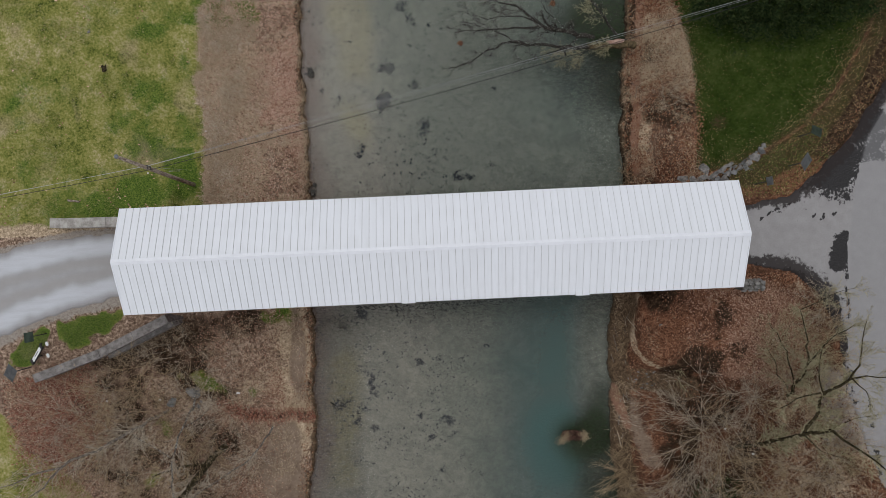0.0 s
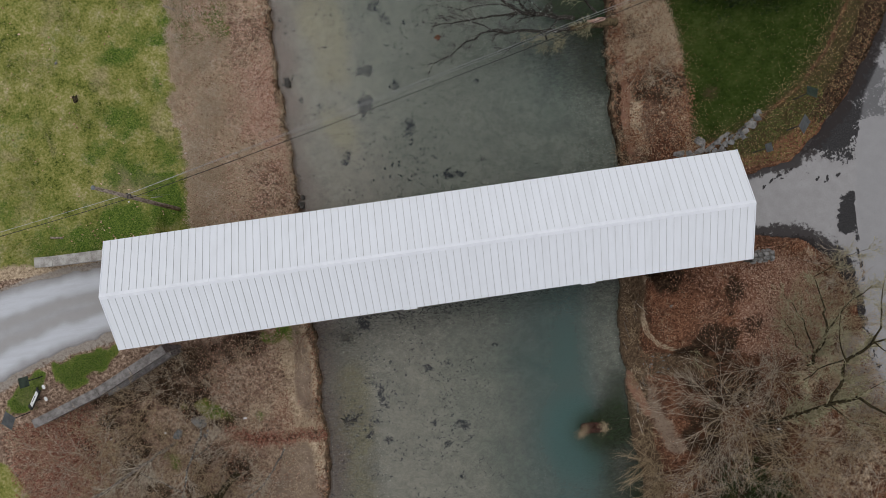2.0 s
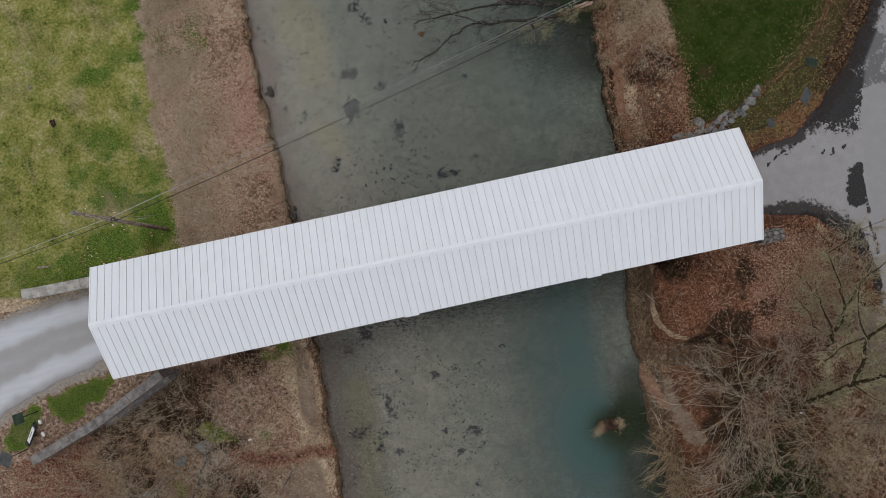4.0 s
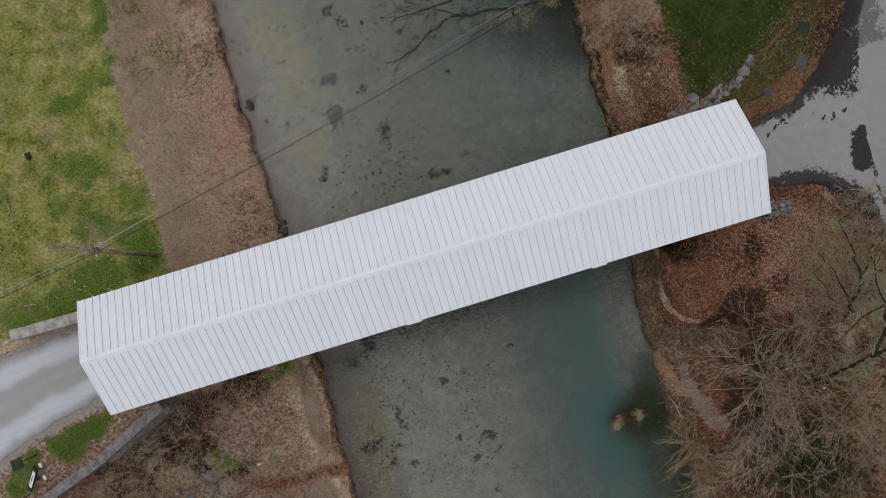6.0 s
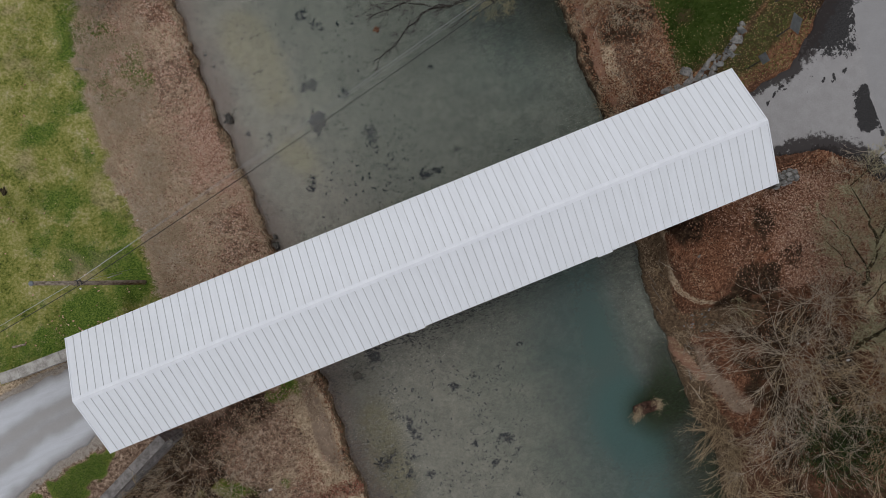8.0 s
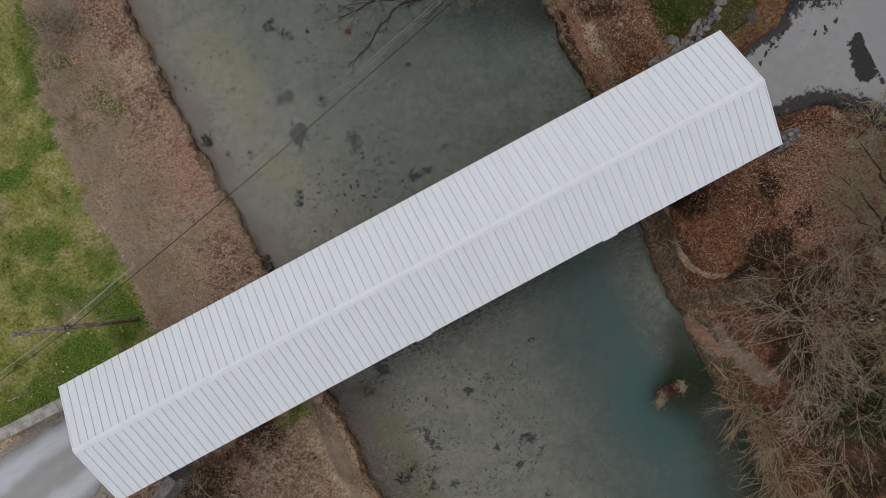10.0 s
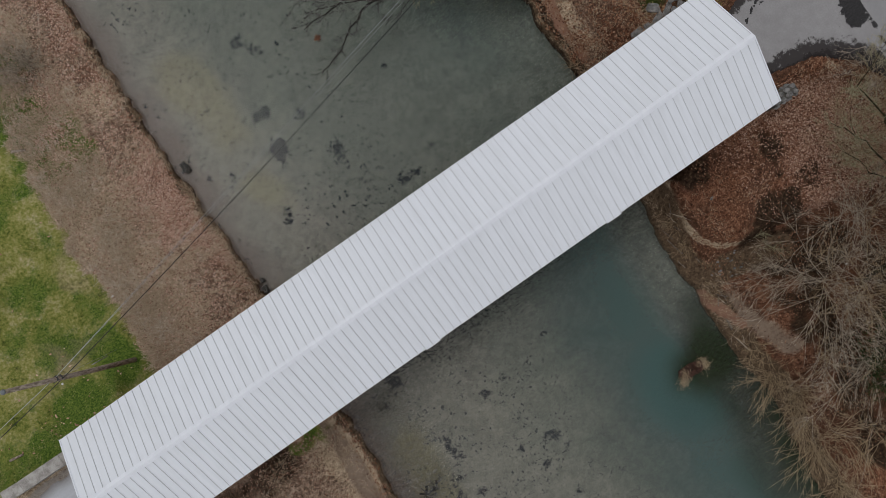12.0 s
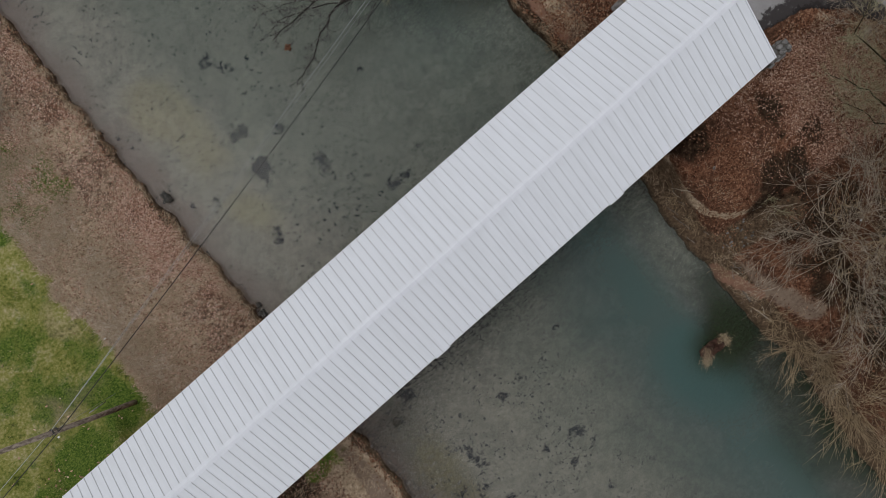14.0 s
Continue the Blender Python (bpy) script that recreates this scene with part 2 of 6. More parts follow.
def roof_material():
    n = Nodes("white_roof_paint", 0.42, 0.4)
    streak = n.noise(1.3, 5, 0.6, 0.0, None, (2.2, 0.25, 1.0))
    c = n.mix(n.step(streak, 0.38, 0.72), (0.742, 0.770, 0.812), (0.70, 0.726, 0.762))
    c = n.mix(n.math("MULTIPLY", n.each(), 0.35), c, (0.685, 0.712, 0.742))
    c = n.mix(n.math("MULTIPLY", n.step(n.noise(7, 5, 0.7), 0.62, 0.8), 0.16), c, (0.55, 0.56, 0.56))
    return n.done(c, n.step(streak, 0.3, 0.7, 0.36, 0.52), n.noise(2.0, 2), 0.006, 0.3)


def leaf_material(name, *tones):
    n = Nodes(name, 0.85, 0.06)
    stops = [(i / max(1, len(tones) - 1), c) for i, c in enumerate(tones)]
    return n.done(n.ramp(n.island(), *stops))


def bark_material(name, dark, light, lichen=0.0, size=3.2):
    n = Nodes(name, 0.9, 0.05)
    g = n.noise(9, 5, 0.65, 0.0, None, (1, 1, 0.35))
    c = n.mix(n.step(g, 0.36, 0.64), dark, light)
    if lichen:
        c = n.mix(n.step(n.noise(size, 4, 0.6), 0.62 - 0.1 * lichen, 0.7 - 0.1 * lichen), c, (0.50, 0.52, 0.48))
    return n.done(c, None, g, 0.02, 0.8)


GROUND, WATER = ground_material(), water_material()
ROAD_W, ROAD_E = asphalt_material("pale_dusty_asphalt", False), asphalt_material("patchy_damp_asphalt", True)
ROOF = roof_material()
SEAM = plain("grey_seam", (0.50, 0.51, 0.525), (0.61, 0.62, 0.635), 3, 0.6)
TRIM = plain("white_metal_trim", (0.72, 0.745, 0.79), (0.78, 0.805, 0.85), 2, 0.4)
RAKE = plain("maroon_trim_paint", (0.16, 0.05, 0.06), (0.23, 0.08, 0.09), 4, 0.6)
BOARD = plain("barn_red_boards", (0.14, 0.035, 0.025), (0.22, 0.06, 0.045), 3, 0.8)
DECK = plain("worn_deck_timber", (0.10, 0.075, 0.055), (0.2, 0.16, 0.12), 5, 0.85)
CONCRETE = plain("weathered_concrete", (0.22, 0.205, 0.185), (0.44, 0.425, 0.395), 2.5, 0.9, bump=0.015)
CONCRETE_DARK = plain("stained_concrete", (0.105, 0.095, 0.088), (0.245, 0.23, 0.22), 3.4, 0.9, bump=0.015)
STONE = plain("grey_fieldstone", (0.06, 0.062, 0.062), (0.25, 0.255, 0.25), 2.3, 0.9, bump=0.02)
STONE_PALE = plain("pale_grey_stone", (0.085, 0.083, 0.078), (0.27, 0.262, 0.25), 3.6, 0.9, bump=0.02)
STONE_MOSS = plain("mossy_fieldstone", (0.07, 0.068, 0.055), (0.25, 0.24, 0.215), 3.1, 0.9, bump=0.02)
SILTED = plain("silted_stone", (0.14, 0.13, 0.105), (0.24, 0.225, 0.19), 3, 0.9, bump=0.02)
STONE_DARK = plain("wet_dark_stone", (0.03, 0.03, 0.028), (0.11, 0.10, 0.085), 4, 0.7, bump=0.02)
ALGAE = plain("dark_river_weed", (0.03, 0.036, 0.042), (0.10, 0.108, 0.105), 5, 0.9)
POLE_WOOD = bark_material("creosoted_pole", (0.15, 0.12, 0.09), (0.38, 0.32, 0.26))
BARK_GREY = bark_material("grey_brown_bark", (0.10, 0.085, 0.07), (0.24, 0.21, 0.18))
BARK_PALE = bark_material("pale_lichened_bark", (0.06, 0.05, 0.042), (0.20, 0.18, 0.155), 0.6, 9)
BARK_MOSS = bark_material("dark_mossy_bark", (0.014, 0.012, 0.008), (0.07, 0.056, 0.03))
TWIG_TAN = bark_material("tan_twigs", (0.26, 0.19, 0.115), (0.50, 0.39, 0.255))
TWIG_GREY = bark_material("grey_twigs", (0.22, 0.18, 0.135), (0.55, 0.475, 0.375))
# black for the added ripple reflections and for the waterlogged branch
RIPPLE_AND_BRANCH = plain("black_ripples_and_wet_wood", (0.008, 0.009, 0.011), (0.03, 0.032, 0.036), 5, 0.9)
CLUMP_STRAW = leaf_material("soaked_straw", (0.10, 0.07, 0.042), (0.26, 0.195, 0.12), (0.46, 0.37, 0.25), (0.06, 0.04, 0.026))
TWIG_MOSS = bark_material("olive_lichened_twigs", (0.20, 0.18, 0.10), (0.47, 0.43, 0.29))
BARK_SPOT = bark_material("dark_bark_with_white_lichen", (0.016, 0.014, 0.012), (0.055, 0.048, 0.04), 0.42, 13)
RUST_LEAF = leaf_material("rust_brown_leaves", (0.05, 0.02, 0.012), (0.16, 0.07, 0.038), (0.245, 0.118, 0.066), (0.40, 0.25, 0.165))
RED_LEAF = leaf_material("deep_red_leaves", (0.10, 0.035, 0.022), (0.20, 0.075, 0.05), (0.30, 0.13, 0.09), (0.42, 0.24, 0.18))
BROWN_LEAF = leaf_material("dry_brown_leaves", (0.11, 0.052, 0.035), (0.34, 0.19, 0.132), (0.52, 0.325, 0.24), (0.75, 0.56, 0.45))
PINK_LEAF = leaf_material("pinkish_brown_leaves", (0.08, 0.036, 0.024), (0.24, 0.125, 0.082), (0.36, 0.215, 0.15), (0.58, 0.42, 0.32))
VERGE = leaf_material("fresh_green_grass", (0.055, 0.095, 0.022), (0.16, 0.195, 0.055), (0.10, 0.14, 0.035))
YELLOW_LEAF = leaf_material("yellowed_leaves", (0.16, 0.075, 0.035), (0.34, 0.23, 0.10), (0.50, 0.40, 0.22), (0.11, 0.05, 0.028))
GRASS = leaf_material("green_grass", (0.11, 0.19, 0.035), (0.22, 0.26, 0.07), (0.32, 0.31, 0.12), (0.40, 0.34, 0.19))
LAWN_BLADE = leaf_material("lawn_grass", (0.025, 0.05, 0.008), (0.06, 0.09, 0.018), (0.04, 0.07, 0.012))
STRAW = leaf_material("dry_straw_grass", (0.22, 0.165, 0.10), (0.42, 0.33, 0.22), (0.60, 0.49, 0.36), (0.32, 0.235, 0.15))
BLEACHED = leaf_material("bleached_grass", (0.34, 0.27, 0.20), (0.50, 0.42, 0.33), (0.62, 0.54, 0.43), (0.42, 0.34, 0.26))
CONIFER = leaf_material("dark_evergreen_leaves", (0.008, 0.016, 0.006), (0.025, 0.042, 0.014), (0.06, 0.08, 0.028))
CABLE_GREY = plain("galvanised_cable", (0.30, 0.31, 0.31), (0.48, 0.49, 0.49), 8, 0.5, 0.3)
CABLE_BLACK = plain("black_cable_sheath", (0.012, 0.012, 0.012), (0.03, 0.03, 0.03), 8, 0.6)
SIGN_BACK = plain("bare_metal_sign_back", (0.13, 0.145, 0.155), (0.21, 0.225, 0.235), 3, 0.55, 0.1)
SIGN_GREEN = plain("weathered_green_metal", (0.045, 0.07, 0.055), (0.085, 0.115, 0.095), 3, 0.6)
SIGN_WHITE = plain("white_sign_sheet", (0.66, 0.67, 0.67), (0.78, 0.79, 0.79), 4, 0.5)
POST_STEEL = plain("dark_post_steel", (0.03, 0.03, 0.03), (0.09, 0.09, 0.085), 6, 0.6, 0.4)
BLACK_PAINT = plain("black_paint", (0.012, 0.012, 0.013), (0.03, 0.03, 0.03), 6, 0.6)

# ---- mesh helpers ----
def mesh_of(name, verts, faces, *materials):
    me = bpy.data.meshes.new(name)
    me.from_pydata([tuple(v) for v in verts], [], faces)
    for m in materials:
        me.materials.append(m)
    return me


def smooth(me):
    me.polygons.foreach_set("use_smooth", np.ones(len(me.polygons), dtype=bool))
    return me


def triangles(name, verts, tris, material):
    """A big mesh from arrays of corners and triangles."""
    verts, tris = np.asarray(verts, np.float32), np.asarray(tris, np.int32)
    k = tris.shape[1]
    me = bpy.data.meshes.new(name)
    me.vertices.add(len(verts))
    me.vertices.foreach_set("co", verts.ravel())
    me.loops.add(tris.size)
    me.loops.foreach_set("vertex_index", tris.ravel())
    me.polygons.add(len(tris))
    me.polygons.foreach_set("loop_start", np.arange(0, tris.size, k, dtype=np.int32))
    me.update(calc_edges=True)
    me.validate()
    me.materials.append(material)
    return me


def part(name, me, parent, label=""):
    ob = new(name, me)
    ob.parent = parent
    if label:
        ob["label"] = label
    return ob


def from_bm(name, bm, *materials):
    me = bpy.data.meshes.new(name)
    bmesh.ops.recalc_face_normals(bm, faces=bm.faces)
    bm.to_mesh(me)
    bm.free()
    for m in materials:
        me.materials.append(m)
    return me


def box(bm, x0, x1, y0, y1, z0, z1, bevel=0.0, m=None):
    made = bmesh.ops.create_cube(bm, size=1.0)["verts"]
    for v in made:
        v.co = Vector((x0 + (v.co.x + 0.5) * (x1 - x0), y0 + (v.co.y + 0.5) * (y1 - y0), z0 + (v.co.z + 0.5) * (z1 - z0)))
        if m is not None:
            v.co = m @ v.co
    if bevel:
        edges = list({e for v in made for e in v.link_edges})
        bmesh.ops.bevel(bm, geom=edges, offset=bevel, segments=1, affect="EDGES")


def boxed(name, material, *dims, bevel=0.01, m=None):
    bm = bmesh.new()
    box(bm, *dims, bevel=bevel, m=m)
    return from_bm(name, bm, material)


def rod_mesh(name, material, pts, radii, sides=8):
    v, f = tube(pts, radii, sides)
    return smooth(mesh_of(name, v, f, material))


def tube(pts, radii, sides, at=0):
    """Rings round a line of points: corners and faces."""
    verts, faces = [], []
    n = len(pts)
    for i, p in enumerate(pts):
        d = Vector(pts[min(i + 1, n - 1)]) - Vector(pts[max(i - 1, 0)])
        d.normalize()
        a = d.orthogonal().normalized()
        b = d.cross(a)
        for k in range(sides):
            w = 2 * math.pi * k / sides
            verts.append(Vector(p) + (a * math.cos(w) + b * math.sin(w)) * radii[i])
    for i in range(n - 1):
        for k in range(sides):
            k2 = (k + 1) % sides
            faces.append((at + i * sides + k, at + i * sides + k2, at + (i + 1) * sides + k2, at + (i + 1) * sides + k))
    if sides > 3:
        faces.append(tuple(at + k for k in range(sides))[::-1])
        faces.append(tuple(at + (n - 1) * sides + k for k in range(sides)))
    return verts, faces


# ---- the lie of the land ----
def wave(x, y, s, seed=0):
    """Smooth value noise between -1 and 1."""
    rng = np.random.RandomState(seed)
    grid = rng.rand(64, 64) * 2 - 1
    u, v = np.asarray(x) / s + 1000, np.asarray(y) / s + 1000
    i, j = np.floor(u).astype(int), np.floor(v).astype(int)
    a, b = u - i, v - j
    a, b = a * a * (3 - 2 * a), b * b * (3 - 2 * b)
    g = lambda p, q: grid[p % 64, q % 64]
    return (g(i, j) * (1 - a) + g(i + 1, j) * a) * (1 - b) + (g(i, j + 1) * (1 - a) + g(i + 1, j + 1) * a) * b


def ease(v, a, b):
    s = np.clip((np.asarray(v, float) - a) / (b - a), 0, 1)
    return s * s * (3 - 2 * s)


def inside(x, y, poly):
    """Signed distance to a polygon, positive within."""
    x, y = np.asarray(x, float), np.asarray(y, float)
    best, odd = np.full(x.shape, 1e9), np.zeros(x.shape, bool)
    for (ax, ay), (bx, by) in zip(poly, poly[1:] + poly[:1]):
        ex, ey = bx - ax, by - ay
        t = np.clip(((x - ax) * ex + (y - ay) * ey) / (ex * ex + ey * ey), 0, 1)
        best = np.minimum(best, np.hypot(x - ax - t * ex, y - ay - t * ey))
        if ey != 0:
            odd ^= ((ay > y) != (by > y)) & (x < ax + ex * (y - ay) / ey)
    return np.where(odd, best, -best)


def near(x, y, line):
    """Distance to a line of points."""
    best = np.full(np.shape(x), 1e9)
    for (ax, ay), (bx, by) in zip(line, line[1:]):
        ex, ey = bx - ax, by - ay
        t = np.clip(((x - ax) * ex + (y - ay) * ey) / (ex * ex + ey * ey), 0, 1)
        best = np.minimum(best, np.hypot(x - ax - t * ex, y - ay - t * ey))
    return best


WEST_BANK = [(-30, -9.9), (-16.7, -9.4), (-15.5, -9.22), (-14, -8.98), (-12.4, -8.82), (-11.2, -8.5), (-9.7, -8.76), (-7.7, -8.68), (-5.7, -8.58), (-4.1, -8.5), (4, -8.35), (6, -8.42), (8, -8.45),
             (10, -8.5), (12, -8.52), (13, -8.66), (14, -8.58), (16, -8.62), (18, -8.42), (20.5, -8.35), (25.7, -8.3), (40, -8.2)]
EAST_BANK = [(-30, 11.0), (-24, 11.35), (-21, 11.55), (-19.2, 11.7), (-17.2, 12.15), (-14.8, 12.05), (-13.5, 11.95), (-12, 11.9), (-10.3, 12.02), (-8.3, 11.93), (-6.7, 12.1), (-5.5, 12.25), (-4.1, 12.6),
             (4, 13.6), (5.0, 13.57), (5.9, 13.63), (7.3, 13.55), (9.0, 13.78), (11, 13.8), (13, 13.95), (16.8, 14.3), (40, 16)]
FIELD_EDGE = [(3, -15.5), (5, -15.4), (8.8, -15.15), (13.8, -15.0), (17, -14.85), (18.3, -14.65), (19.7, -14.45), (21.6, -13.75), (26, -12.6), (40, -11)]
ROAD_Z = 3.42
ROAD_WEST = [(-17.0, 2.15), (-20.7, 2.12), (-23.7, 2.02), (-26, 1.6), (-28.3, 1.1), (-34, -1.5), (-44, -8), (-70, -26), (-68, -32), (-42, -14.5), (-34, -8.2), (-28.4, -4.4), (-26.1, -3.4),
             (-23.5, -2.75), (-20.7, -2.15), (-17.0, -2.1)]
ROAD_EAST = [(17.0, -2.0), (20.3, -1.95), (23.0, -2.4), (24.7, -3.9), (25.9, -6.9), (26.4, -10.5), (27.5, -14.1), (28.2, -15.9), (30, -22), (34, -36), (60, -90), (68, -88), (41, -34),
             (35.5, -16), (34, -6), (35, 2), (38, 10), (46, 24), (80, 75), (72, 80), (38, 24), (32, 13.5), (29.7, 9.6), (28.2, 7.5), (26.6, 5.4), (24.75, 3.7), (23.2, 2.5), (20.3, 2.25), (17.0, 2.2)]
LAWN = [(16.5, 17.5), (17.15, 14.9), (17.6, 13.2), (17.9, 10.7), (17.95, 8.0), (17.75, 4.7), (18.6, 4.4), (20.0, 4.6), (21.3, 5.3), (22.6, 6.0), (24.6, 7.2), (26.5, 9.2), (28.6, 12.5), (31, 17.5), (33, 26), (20, 30), (15, 24)]
MOUND = [(13.5, -3.4), (12.95, -5.0), (12.95, -6.4), (13.2, -7.5), (13.9, -8.4), (15.2, -9.0), (17.0, -9.0), (19.5, -9.5), (24, -10.5), (25.5, -6.5), (24, -3.8), (21, -2.6), (17, -2.4)]
VERGES = [[(-24.49, -3.53), (-22.63, -3.17), (-20.33, -2.98), (-20.27, -3.28), (-20.96, -4.01), (-22.68, -4.89), (-23.73, -5.39), (-24.23, -4.71)], [(-27.98, -6.56), (-27.82, -6.02), (-26.89, -4.60), (-25.46, -3.93), (-25.10, -4.31), (-25.35, -5.03), (-26.04, -6.10), (-27.35, -6.41)]]


def off_field(x, y):
    """How far a place lies on the river's side of the field's ragged edge."""
    return x - np.interp(y, *np.array(FIELD_EDGE).T) + 0.45 * wave(x, y, 1.1, 36) + 0.25 * wave(x, y, 0.45, 35)


def lie(x, y):
    """The ground's height, and the distances from the two banks' edges."""
    x, y = np.asarray(x, float), np.asarray(y, float)
    rag = 0.10 * wave(x, y, 0.9, 3) + 0.13 * wave(x, y, 2.4, 4) + 0.12 * wave(x, y, 0.42, 5)
    dw = np.interp(y, *np.array(WEST_BANK).T) - x + rag
    de = x - np.interp(y, *np.array(EAST_BANK).T) + rag
    west = 0.42 + 0.45 * ease(dw, 0.0, 1.6) + 0.9 * ease(dw, 0.8, 7) + 1.0 * ease(dw, 6, 15) + 0.07 * wave(x, y, 2.2, 6) + 0.03 * wave(x, y, 0.7, 7)
    # causeway of the western road, held by the wing wall
    ys = np.where(x > -25.6, np.interp(x, [-25.6, -21.4, -17], [-6.97, -5.55, -3.45]), -6.97 + (x + 25.6) * 0.55)
    soft = np.where(x > -25.6, 0.15, np.clip(0.15 - (x + 25.6) * 1.2, 0.15, 3.5))
    fill = ease(y - ys, -soft, soft) * ease(-y, -6.2, -3.0) * ease(-x, 16.75, 16.95)
    west = west + (3.36 - west) * fill
    east = 0.5 + 0.4 * ease(de, 0, 1.2) + 1.2 * ease(de, 0.4, 3.2) + 1.12 * ease(de, 2.5, 8) + 0.07 * wave(x, y, 2.0, 8) + 0.03 * wave(x, y, 0.6, 9)
    low = 0.4 + 0.3 * ease(de, 0, 1.0) + 0.5 * ease(de, 0.8, 5) + 0.9 * ease(de, 4, 12) + 0.06 * wave(x, y, 1.3, 10)
    east = np.where(y < -2.5, low + (east - low) * ease(y, -4, -2.5), east)
    mound = inside(x, y, MOUND)
    east = np.where(y < 0, east + (np.maximum(east, 2.55) - east) * ease(mound, -0.1, 0.75) * 0.8 + 0.75 * ease(mound, 0.4, 5.0) * (y < 0), east)
    east = np.where((np.abs(y) < 2.6) & (x < 16.8), np.minimum(east, 2.2), east)
    road = inside(x, y, ROAD_EAST)
    east = east + (3.36 - east) * ease(road, -1.6, -0.1) * ease(x, 16.75, 16.95)
    shallow = -0.22 - 0.25 * ease(-dw, 0, 3) - 0.10 * wave(x, y, 3, 11) - 0.05 * wave(x, y, 1.1, 12)
    chan = ease(-de, 0.2, 2.2) * ease(de, -11, -3.5) * (0.25 + 0.75 * ease(-y, -2, 9))
    bed = shallow - 0.9 * chan
    z = np.where(dw > de, west, east)
    edge = np.maximum(dw, de)
    z = np.where(edge > 0, z, bed)
    lip = ease(edge, -0.16, 0.1)
    z = np.where((edge > -0.16) & (edge < 0.1), bed + (np.where(dw > de, west, east) - bed) * lip, z)
    far = np.hypot(x, y)
    z = z - 0.25 * ease(far, 34, 45) * ((road > -2) | (inside(x, y, ROAD_WEST) > -2))
    z = z + ease(far, 120, 900) * (10 + 14 * wave(x, y, 160, 13)) * np.where(edge > 0, ease(edge, 0, 60), 0)
    return z, dw, de, edge


DARK_PATCHES = ((16.3, 8.8, 1.5), (15.2, 13.0, 0.8), (18.6, -5.2, 1.0), (17.4, -7.9, 1.3), (16.0, -9.2, 1.2), (15.0, -3.4, 1.3), (19.8, -7.6, 0.9), (20.4, 5.9, 0.3), (14.9, 3.2, 0.9), (-12.1, 22.4, 0.9))


def dark_patches(x, y):
    """Darker patches of the leaf cover, 0 to 1."""
    return np.clip(sum(ease(r - np.hypot(x - a, (y - b) * 1.2) + 0.5 * wave(x, y, 0.8, 47) + 0.3 * wave(x, y, 0.35, 40), -1.1, 0.8) for a, b, r in DARK_PATCHES), 0, 1)


def spread(lo, hi, step, limit, grow=1.18):
    """Even steps in the middle, then ever longer ones."""
    mid = list(np.arange(lo, hi + step / 2, step))
    s, a, b = step, [lo], [mid[-1]]
    while -a[-1] < limit or b[-1] < limit:
        s *= grow
        a.append(a[-1] - s)
        b.append(b[-1] + s)
    return np.array(a[:0:-1] + mid + b[1:])


def grid_faces(nx, ny):
    i = (np.arange(nx - 1)[:, None] * ny + np.arange(ny - 1)).ravel()
    return np.stack([i, i + ny, i + ny + 1, i + 1], 1)


def set_attr(me, name, values):
    a = me.attributes.new(name, "FLOAT", "POINT")
    a.data.foreach_set("value", np.asarray(values, np.float32).ravel())


